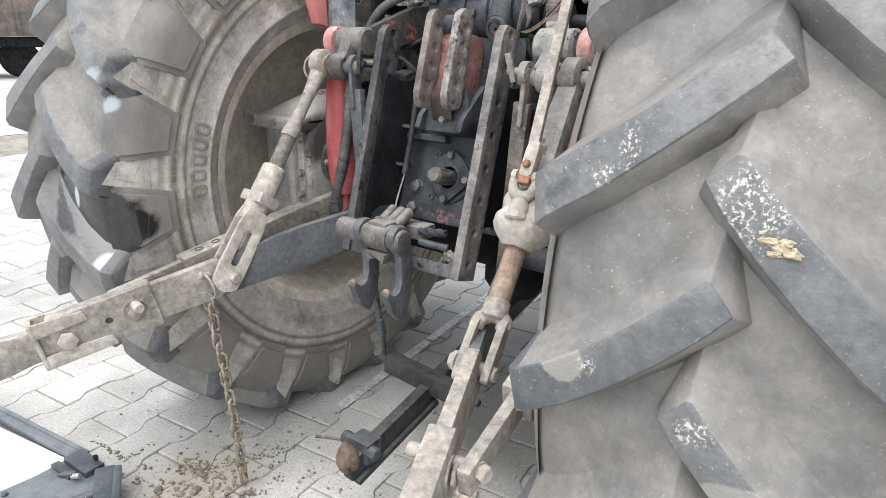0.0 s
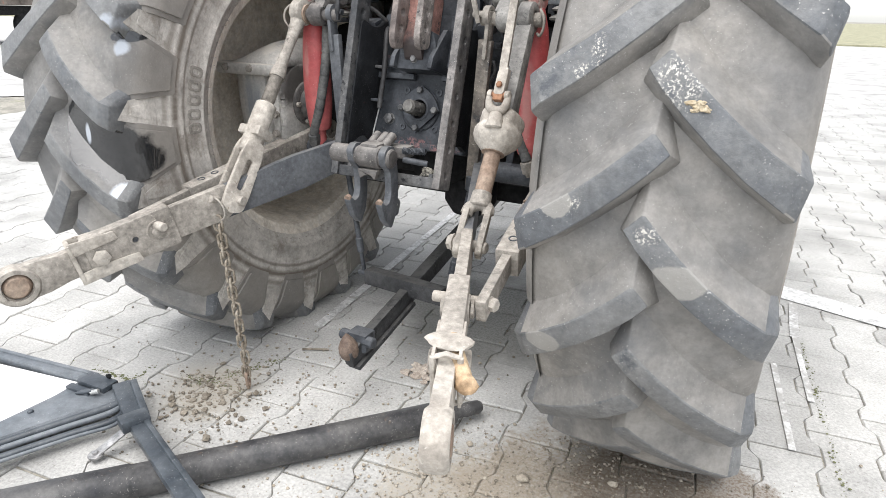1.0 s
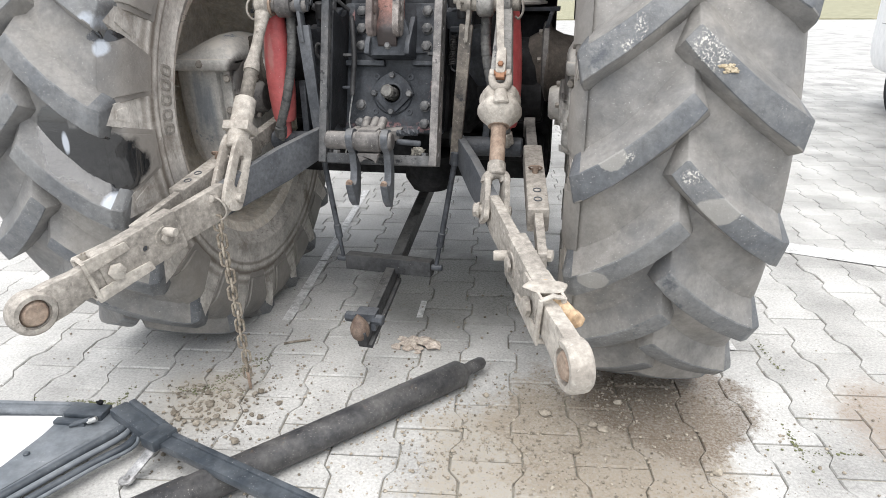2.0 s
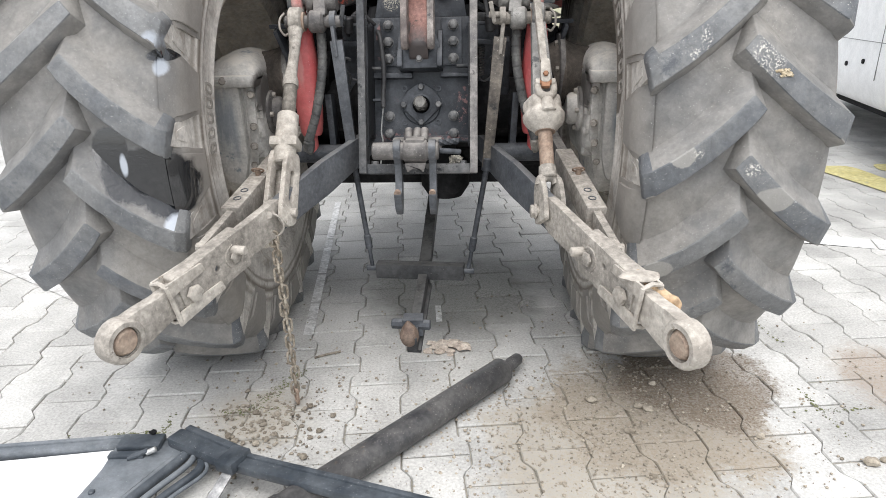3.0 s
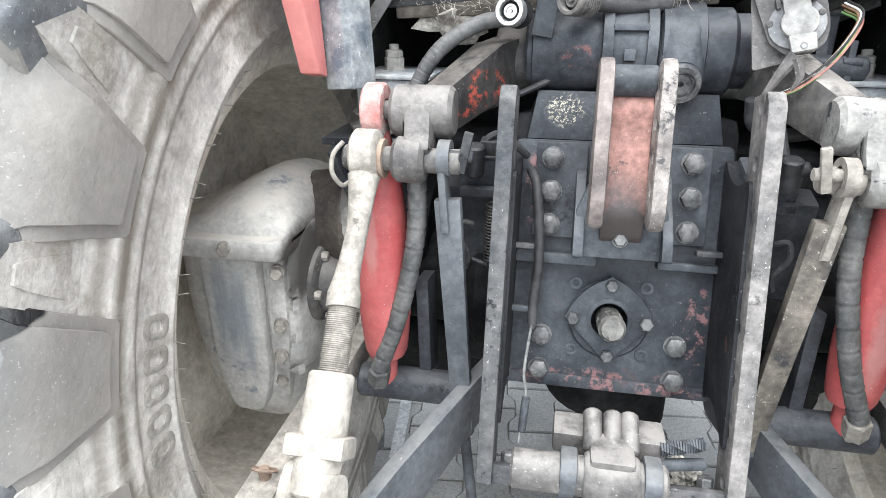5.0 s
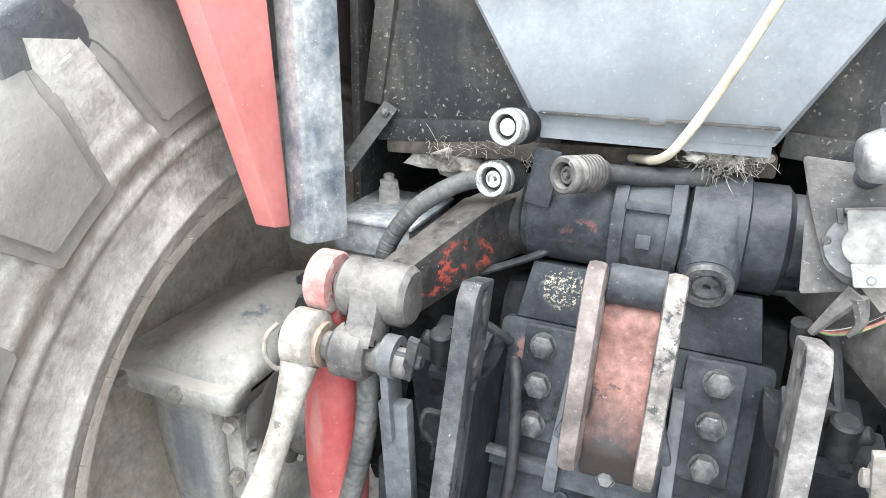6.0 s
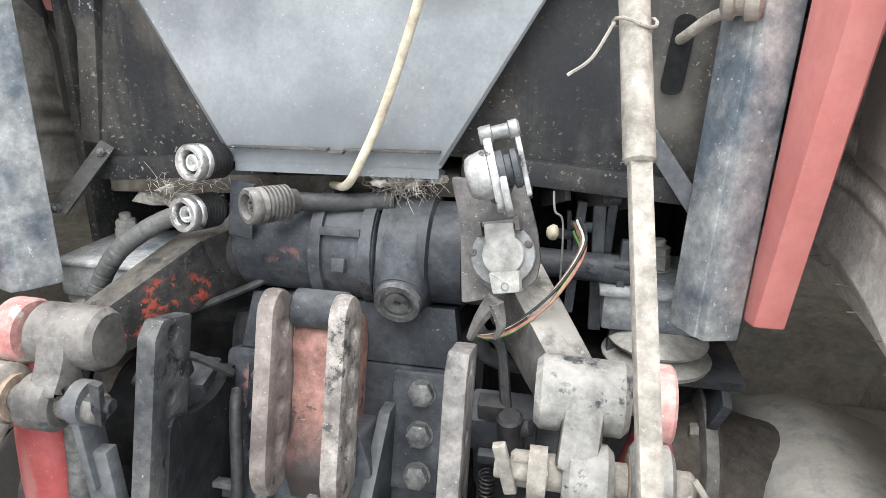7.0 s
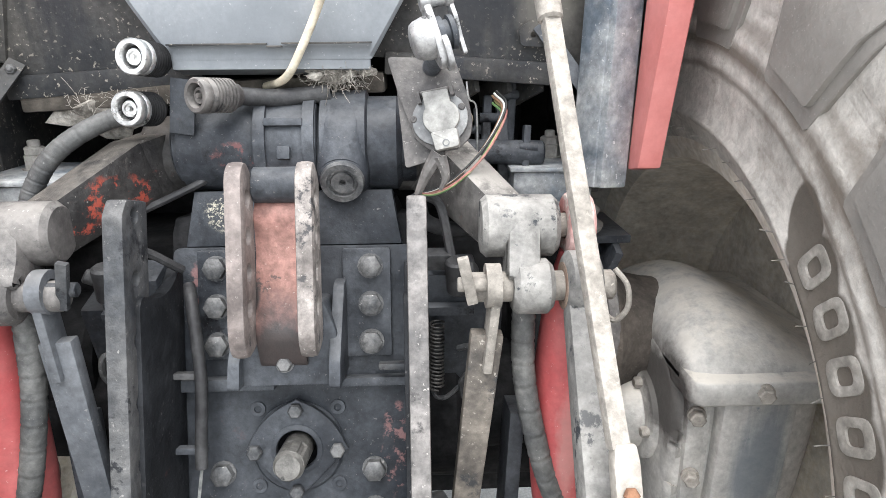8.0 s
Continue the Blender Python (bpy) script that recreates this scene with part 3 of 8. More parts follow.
def beam(bm, p0, p1, wide, high, hint=(0, 0, 1), bevel=0.003, wide1=None, high1=None):
    """A flat bar from p0 to p1: wide across, high along the hint. It may taper."""
    p0, p1 = Vector(p0), Vector(p1)
    d, a, b = axes(p1 - p0, hint)
    w1 = wide if wide1 is None else wide1
    h1 = high if high1 is None else high1
    vs = []
    for p, w, h in ((p0, wide, high), (p1, w1, h1)):
        vs.append([bm.verts.new(p + a * (sx * w / 2) + b * (sz * h / 2)) for sx, sz in ((-1, -1), (1, -1), (1, 1), (-1, 1))])
    fs = [bm.faces.new((vs[0][i], vs[0][(i + 1) % 4], vs[1][(i + 1) % 4], vs[1][i])) for i in range(4)]
    fs += [bm.faces.new(vs[0][::-1]), bm.faces.new(vs[1])]
    if bevel:
        bmesh.ops.bevel(bm, geom=list({e for f in fs for e in f.edges}), offset=bevel, segments=2, affect="EDGES", profile=0.6)
    return bm


def ring2(n, r, c=(0, 0), start=0.0):
    return [(c[0] + r * math.cos(start + 2 * math.pi * i / n), c[1] + r * math.sin(start + 2 * math.pi * i / n)) for i in range(n)]


def plate(bm, outline, thick, m, holes=(), bevel=0.0):
    """A flat plate with that outline in its own xy plane, thick along z (centred), with through holes; m sets it in the world."""
    tmp = bmesh.new()
    edges = []
    for loop in (outline, *holes):
        vs = [tmp.verts.new((x, y, -thick / 2)) for x, y in loop]
        edges += [tmp.edges.new((vs[i], vs[(i + 1) % len(vs)])) for i in range(len(vs))]
    if holes:
        bmesh.ops.triangle_fill(tmp, edges=edges, use_beauty=True, use_dissolve=False)
    else:
        tmp.faces.new([v for v in tmp.verts])
    ext = bmesh.ops.extrude_face_region(tmp, geom=list(tmp.faces))
    bmesh.ops.translate(tmp, verts=[g for g in ext["geom"] if isinstance(g, bmesh.types.BMVert)], vec=(0, 0, thick))
    bmesh.ops.recalc_face_normals(tmp, faces=tmp.faces)
    if bevel:
        es = [e for e in tmp.edges if len(e.link_faces) == 2 and e.calc_face_angle(0) > 1.0 and abs(e.verts[0].co.z - e.verts[1].co.z) < 1e-6]
        bmesh.ops.bevel(tmp, geom=es, offset=bevel, segments=2, affect="EDGES", profile=0.6)
    tmp.transform(m)
    me = bpy.data.meshes.new("tmp")
    tmp.to_mesh(me)
    tmp.free()
    bm.from_mesh(me)
    bpy.data.meshes.remove(me)
    return bm


def rounded(points, r, n=5):
    """The outline with its corners rounded by r."""
    out = []
    k = len(points)
    for i in range(k):
        p, a, b = Vector(points[i]), Vector(points[i - 1]), Vector(points[(i + 1) % k])
        da, db = (a - p), (b - p)
        rr = min(r, da.length * 0.48, db.length * 0.48)
        s, e = p + da.normalized() * rr, p + db.normalized() * rr
        for j in range(n + 1):
            t = j / n
            q = s * (1 - t) ** 2 + p * 2 * t * (1 - t) + e * t * t
            out.append((q.x, q.y))
    return out


def frame3(origin, xdir, ydir):
    """A pose with its x axis along xdir and its y axis near ydir."""
    x = Vector(xdir).normalized()
    z = x.cross(Vector(ydir)).normalized()
    y = z.cross(x)
    return Matrix.Translation(origin) @ Matrix((x, y, z)).transposed().to_4x4()


def curve_points(points, n=8):
    """A smooth line through the points."""
    p = [Vector(q) for q in points]
    p = [p[0] * 2 - p[1]] + p + [p[-1] * 2 - p[-2]]
    out = []
    for i in range(1, len(p) - 2):
        for j in range(n):
            t = j / n
            out.append(0.5 * (2 * p[i] + (p[i + 1] - p[i - 1]) * t + (2 * p[i - 1] - 5 * p[i] + 4 * p[i + 1] - p[i + 2]) * t * t + (3 * p[i] - p[i - 1] - 3 * p[i + 1] + p[i + 2]) * t ** 3))
    out.append(p[-2])
    return out


def hose(bm, points, r, seg=10, n=8, radii=None, smooth=True):
    """A round hose or wire along the points; radii may give one radius for each fine point by its share of the length."""
    pts = curve_points(points, n) if smooth else [Vector(q) for q in points]
    prev, a = None, None
    for i, p in enumerate(pts):
        d = (pts[min(i + 1, len(pts) - 1)] - pts[max(i - 1, 0)]).normalized()
        if a is None:
            _, a, _ = axes(d)
        a = (a - d * a.dot(d)).normalized()
        b = d.cross(a)
        rr = radii(i / (len(pts) - 1)) if radii else r
        loop = [bm.verts.new(p + (a * math.cos(2 * math.pi * k / seg) + b * math.sin(2 * math.pi * k / seg)) * rr) for k in range(seg)]
        if prev:
            for k in range(seg):
                bm.faces.new((prev[k], prev[(k + 1) % seg], loop[(k + 1) % seg], loop[k]))
        else:
            bm.faces.new(loop[::-1])
        prev = loop
    bm.faces.new(prev)
    return bm


def hexbolt(bm, p, d, r=0.014, h=0.011, washer=True, stud=0.0):
    """A hexagon bolt head on a surface at p, facing along d."""
    p, d = Vector(p), Vector(d).normalized()
    if washer:
        rod(bm, p - d * 0.003, p + d * 0.002, r * 1.14, seg=16)
    _, a, b = axes(d)
    lo = [bm.verts.new(p + d * 0.002 + (a * math.cos(i * math.pi / 3) + b * math.sin(i * math.pi / 3)) * r) for i in range(6)]
    mid = [bm.verts.new(v.co + d * (h - 0.003)) for v in lo]
    top = [bm.verts.new(p + d * (h + 0.001) + (v.co - p - d * (h - 0.001)) * 0.8) for v in mid]
    for l0, l1 in ((lo, mid), (mid, top)):
        for i in range(6):
            bm.faces.new((l0[i], l0[(i + 1) % 6], l1[(i + 1) % 6], l1[i]))
    bm.faces.new(top)
    bm.faces.new(lo[::-1])
    if stud:
        rod(bm, p + d * h, p + d * (h + stud), r * 0.55, seg=10, bevel=0.0015)
    return bm


def blob(bm, c, size, rough=0.25, sub=2, seed=0):
    """An uneven lump."""
    r = bmesh.ops.create_icosphere(bm, subdivisions=sub, radius=1.0)
    for v in r["verts"]:
        k = 1 + rough * noise.noise(v.co * 1.7 + Vector((seed * 3.1, seed * 1.7, seed)))
        v.co = Vector((v.co.x * size[0] * k + c[0], v.co.y * size[1] * k + c[1], v.co.z * size[2] * k + c[2]))
    return bm


def BM():
    return bmesh.new()

# ---- pavement: ground sheet with interlocking pavers on it ----
TURN_P = radians(6.3)
PU, PV, PU0, PV0, PD = 0.155, 0.235, 0.997, -0.491, 0.014


def paver_place(u, v):
    return Vector((u * math.cos(TURN_P) - v * math.sin(TURN_P), u * math.sin(TURN_P) + v * math.cos(TURN_P), 0))


def pave_material():
    m = bpy.data.materials.new("concrete_paver")
    m.use_nodes = True
    n, k = m.node_tree.nodes, m.node_tree.links
    b = n["Principled BSDF"]
    geo = n.new("ShaderNodeNewGeometry")
    info = n.new("ShaderNodeObjectInfo")
    add = n.new("ShaderNodeMath")
    add.operation = "ADD"
    k.new(info.outputs["Random"], add.inputs[0])
    k.new(geo.outputs["Random Per Island"], add.inputs[1])
    fr = n.new("ShaderNodeMath")
    fr.operation = "FRACT"
    k.new(add.outputs[0], fr.inputs[0])
    tone = n.new("ShaderNodeValToRGB")
    tone.color_ramp.elements[0].color, tone.color_ramp.elements[1].color = (0.395, 0.391, 0.376, 1), (0.485, 0.480, 0.462, 1)
    k.new(fr.outputs[0], tone.inputs["Fac"])
    big = n.new("ShaderNodeTexNoise")
    big.inputs["Scale"].default_value, big.inputs["Detail"].default_value = 2.6, 8
    k.new(geo.outputs["Position"], big.inputs["Vector"])
    mix = n.new("ShaderNodeMix")
    mix.data_type, mix.blend_type = "RGBA", "OVERLAY"
    mix.inputs["Factor"].default_value = 0.75
    k.new(tone.outputs[0], mix.inputs["A"])
    k.new(big.outputs["Fac"], mix.inputs["B"])
    fine = n.new("ShaderNodeTexNoise")
    fine.inputs["Scale"].default_value, fine.inputs["Detail"].default_value, fine.inputs["Roughness"].default_value = 130, 4, 0.7
    k.new(geo.outputs["Position"], fine.inputs["Vector"])
    mix2 = n.new("ShaderNodeMix")
    mix2.data_type, mix2.blend_type = "RGBA", "OVERLAY"
    mix2.inputs["Factor"].default_value = 0.62
    k.new(mix.outputs["Result"], mix2.inputs["A"])
    k.new(fine.outputs["Fac"], mix2.inputs["B"])
    out = mix2.outputs["Result"]
    crumbs = n.new("ShaderNodeTexNoise")
    crumbs.inputs["Scale"].default_value, crumbs.inputs["Detail"].default_value, crumbs.inputs["Roughness"].default_value = 70, 6, 0.75
    k.new(geo.outputs["Position"], crumbs.inputs["Vector"])
    # sandy soil spread over the stones in patches, and a darker grey patch under the gearbox
    for c, r, col, edge in (((0.52, -0.60), 0.36, (0.37, 0.335, 0.28), 0.16), ((0.68, -0.40), 0.34, (0.31, 0.265, 0.208), 0.14), ((0.84, -0.25), 0.26, (0.185, 0.148, 0.112), 0.10),
                            ((-0.46, -0.44), 0.19, (0.33, 0.30, 0.25), 0.25), ((0.08, 0.42), 0.42, (0.20, 0.20, 0.187), 0.35), ((1.45, -0.22), 0.22, (0.30, 0.25, 0.205), 0.2)):
        d = n.new("ShaderNodeVectorMath")
        d.operation = "DISTANCE"
        k.new(geo.outputs["Position"], d.inputs[0])
        d.inputs[1].default_value = (*c, 0)
        wob = n.new("ShaderNodeTexNoise")
        wob.inputs["Scale"].default_value, wob.inputs["Detail"].default_value, wob.inputs["Roughness"].default_value = 6, 7, 0.62
        k.new(geo.outputs["Position"], wob.inputs["Vector"])
        s = n.new("ShaderNodeMath")
        s.operation = "MULTIPLY_ADD"
        k.new(wob.outputs["Fac"], s.inputs[0])
        s.inputs[1].default_value = -1.1 * r
        k.new(d.outputs["Value"], s.inputs[2])
        s2 = n.new("ShaderNodeMath")
        s2.operation = "MULTIPLY_ADD"
        k.new(crumbs.outputs["Fac"], s2.inputs[0])
        s2.inputs[1].default_value = -0.20
        k.new(s.outputs[0], s2.inputs[2])
        f = n.new("ShaderNodeMapRange")
        f.inputs["From Min"].default_value, f.inputs["From Max"].default_value = r * 0.45 - 0.10, r * 0.45 - 0.10 - edge * 0.45
        k.new(s2.outputs[0], f.inputs["Value"])
        dim = n.new("ShaderNodeMath")
        dim.operation = "MULTIPLY"
        gs = n.new("ShaderNodeMapRange")
        gs.inputs["From Min"].default_value, gs.inputs["From Max"].default_value, gs.inputs["To Min"].default_value = 0.38, 0.60, 0.40
        k.new(fine.outputs["Fac"], gs.inputs["Value"])
        k.new(gs.outputs["Result"], dim.inputs[1])
        k.new(f.outputs["Result"], dim.inputs[0])
        mx = n.new("ShaderNodeMix")
        mx.data_type = "RGBA"
        k.new(dim.outputs[0], mx.inputs["Factor"])
        k.new(out, mx.inputs["A"])
        mx.inputs["B"].default_value = (*col, 1)
        out = mx.outputs["Result"]
    # scattered specks
    sp = n.new("ShaderNodeTexVoronoi")
    sp.inputs["Scale"].default_value = 38
    k.new(geo.outputs["Position"], sp.inputs["Vector"])
    sr = n.new("ShaderNodeMapRange")
    sr.inputs["From Min"].default_value, sr.inputs["From Max"].default_value = 0.13, 0.06
    k.new(sp.outputs["Distance"], sr.inputs["Value"])
    sm = n.new("ShaderNodeMix")
    sm.data_type = "RGBA"
    sf = n.new("ShaderNodeMath")
    sf.operation = "MULTIPLY"
    sf.inputs[1].default_value = 0.4
    k.new(sr.outputs["Result"], sf.inputs[0])
    k.new(sf.outputs[0], sm.inputs["Factor"])
    k.new(out, sm.inputs["A"])
    sm.inputs["B"].default_value = (0.17, 0.15, 0.125, 1)
    k.new(sm.outputs["Result"], b.inputs["Base Color"])
    b.inputs["Roughness"].default_value, b.inputs["Specular IOR Level"].default_value = 0.85, 0.25
    bp = n.new("ShaderNodeBump")
    bp.inputs["Strength"].default_value, bp.inputs["Distance"].default_value = 0.45, 0.003
    k.new(fine.outputs["Fac"], bp.inputs["Height"])
    k.new(bp.outputs["Normal"], b.inputs["Normal"])
    return m


PAVER = pave_material()
JOINT = surf("sand_joint", (0.20, 0.192, 0.165), (0.34, 0.32, 0.275), 3.0, 0.95, bump=0.5, grain=60, spots=(0.17, 0.18, 0.085), spot_scale=2.2, spot_at=0.57, spot_soft=0.10)

bm = BM()
bmesh.ops.create_grid(bm, x_segments=1, y_segments=1, size=160.0, matrix=pose(0, 60, -PD + 0.006))
solo("ground", bm, JOINT, "sandy joint bed under grey concrete pavers", kind="structure", smooth=False)

# ---- wheels ----
WY, WZ, WX, TR = 0.18, 0.745, 0.7375, 0.79
PITCH = 2 * math.pi / 20


LETTER_R = 0.507


def on_wheel(side, lat, r, phi):
    """lat: across the tyre, minus towards the tractor; phi: up from the rearmost point."""
    return Vector((side * (WX + lat), WY - r * math.cos(phi), WZ + r * math.sin(phi)))


WALL = [(0.165, 0.425), (0.186, 0.432), (0.196, 0.448), (0.203, 0.463), (0.2085, 0.469), (0.2145, 0.474), (0.2150, 0.479), (0.2110, 0.485), (0.2120, 0.510), (0.2130, 0.540), (0.2165, 0.549), (0.2165, 0.556), (0.2165, 0.562), (0.2175, 0.580), (0.2175, 0.598), (0.2130, 0.606), (0.2125, 0.640), (0.2115, 0.672)]
TREAD = [(0.2115, 0.672), (0.208, 0.700), (0.196, 0.720), (0.174, 0.733), (0.13, 0.741), (0.07, 0.746), (0.0, 0.748)]


def turned(side, prof):
    bm = BM()
    seg = 120
    loops = [[bm.verts.new(on_wheel(side, l, r, 2 * math.pi * i / seg)) for i in range(seg)] for l, r in prof]
    for l0, l1 in zip(loops, loops[1:]):
        for i in range(seg):
            bm.faces.new((l0[i], l0[(i + 1) % seg], l1[(i + 1) % seg], l1[i]))
    return bm


def lug(side, q, phi_c):
    """One tread bar, from the middle of the tread round the shoulder down the sidewall. q: -1 on the inner half, 1 on the outer."""
    # base lat, base r, top lat, top r, phi, half width of the top, reach of the gentle upper flank, its turn towards straight up
    rows = [(-0.014, 0.742, -0.012, TR - 0.004, 0.0, 0.019, 0.088, 1.0), (0.012, 0.740, 0.012, TR - 0.001, -0.034, 0.021, 0.080, 0.9), (0.050, 0.738, 0.050, TR, -0.082, 0.022, 0.056, 0.6), (0.095, 0.734, 0.095, TR - 0.002, -0.132, 0.023, 0.042, 0.3), (0.145, 0.726, 0.146, TR - 0.006, -0.182, 0.025, 0.036, 0.1),
            (0.182, 0.710, 0.192, TR - 0.012, -0.220, 0.028, 0.038, 0), (0.194, 0.700, 0.2105, 0.764, -0.234, 0.030, 0.032, 0), (0.200, 0.695, 0.2120, 0.744, -0.237, 0.030, 0.020, 0)]
    bm = BM()
    secs = []
    for i, (lb, rb, lt, rt, ph, wt, wb, up) in enumerate(rows):
        a, b = rows[max(i - 1, 0)], rows[min(i + 1, len(rows) - 1)]
        dl, dp = (b[2] - a[2]), (b[4] - a[4]) * 0.75
        if i >= 5:
            dl = 0.02
            dp = -0.004
        n = math.hypot(dl, dp)
        # across the bar, in the tread's plane: (dp, -dl)
        ax, ap = dp / n, -dl / n
        def at(lat, r, w):
            return on_wheel(side, q * (lat + ax * w), r, phi_c + ph + ap * w / r)
        foot = on_wheel(side, q * (lb - ax * wt - ax * wb * (1 - up)), rb, phi_c + ph - (ap * wt + (ap * (1 - up) - up) * wb) / rb)
        secs.append([bm.verts.new(foot), bm.verts.new(at(lt, rt, -wt)), bm.verts.new(at(lt, rt, wt)), bm.verts.new(at(lb, rb, wt + 0.016))])
    for s0, s1 in zip(secs, secs[1:]):
        for i in range(3):
            bm.faces.new((s0[i], s0[i + 1], s1[i + 1], s1[i]))
        bm.faces.new((s0[3], s0[0], s1[0], s1[3]))
    bm.faces.new(secs[0])
    bm.faces.new(secs[-1][::-1])
    bmesh.ops.recalc_face_normals(bm, faces=bm.faces)
    es = [e for e in bm.edges if len(e.link_faces) == 2 and e.calc_face_angle(0) > 0.5]
    bmesh.ops.bevel(bm, geom=es, offset=0.0035, segments=2, affect="EDGES", profile=0.6)
    return bm


def bay_field(side, phi):
    """The smooth bay between two tread bars runs down over the sidewall and ends there in two low steps."""
    bm = BM()
    c = phi - 0.237 + 0.025 + PITCH / 2
    for r0, cut_, lift in ((0.576, 0.0, 0.0060), (0.596, 0.022, 0.0118)):
        edge = [(r0, 0.5), (r0, 0.93), (r0 + 0.004, 1.0)] + [(r, 1.0) for r in (0.625, 0.650, 0.675, 0.698, 0.716, 0.730)]
        cols = []
        for r, k in edge:
            w = (0.084 + (r - 0.578) * 0.30 - cut_ * (1 if r < 0.70 else (0.735 - r) / 0.035)) * k
            base = 0.2125 if r < 0.665 else 0.2125 - 0.0165 * ((r - 0.665) / 0.055) ** 2
            up = lift if r < 0.67 else lift * max(0.0, (0.735 - r) / 0.065)
            cols.append([on_wheel(side, -base - up + d, r, c + w * j) for d, j in ((0.022, -1.02), (0.0012, -1.0), (0, -0.985), (0, -0.5), (0, 0), (0, 0.5), (0, 0.985), (0.0012, 1.0), (0.022, 1.02))])
        low = [p.copy() for p in cols[0]]
        vs = [[bm.verts.new(p) for p in col] for col in cols]
        for a, b in zip(vs, vs[1:]):
            for j in range(8):
                bm.faces.new((a[j], a[j + 1], b[j + 1], b[j]))
        inner = [bm.verts.new(p + Vector((side * 0.022, 0, 0))) for p in low]
        for j in range(8):
            bm.faces.new((vs[0][j], inner[j], inner[j + 1], vs[0][j + 1]))
    return bm


def lug_foot(side, phi):
    """The sunk field of the sidewall under a tread bar, narrow at the bar, with a low ridge round its middle."""
    bm = BM()
    c = phi - 0.237 + 0.025
    for rows in ([(0.612, 0.064, 0.2100), (0.632, 0.060, 0.2132), (0.662, 0.052, 0.2134), (0.690, 0.043, 0.2128), (0.716, 0.035, 0.2120), (0.742, 0.028, 0.2105)], [(0.640, 0.030, 0.2120), (0.648, 0.032, 0.2150), (0.668, 0.027, 0.2152), (0.692, 0.019, 0.2146), (0.704, 0.013, 0.2138), (0.708, 0.011, 0.2110)]):
        top = [[bm.verts.new(on_wheel(side, -lat, r, c + k * w)) for k in (-1, -0.5, 0, 0.5, 1)] for r, w, lat in rows]
        low = [[bm.verts.new(on_wheel(side, -lat + 0.014, r, c + k * w * 1.04)) for k in (-1, 1)] for r, w, lat in rows]
        for i in range(len(rows) - 1):
            for j in range(4):
                bm.faces.new((top[i][j], top[i][j + 1], top[i + 1][j + 1], top[i + 1][j]))
            bm.faces.new((top[i][0], top[i + 1][0], low[i + 1][0], low[i][0]))
            bm.faces.new((top[i][4], low[i][1], low[i + 1][1], top[i + 1][4]))
        bm.faces.new((*top[-1], low[-1][1], low[-1][0]))
    return bm


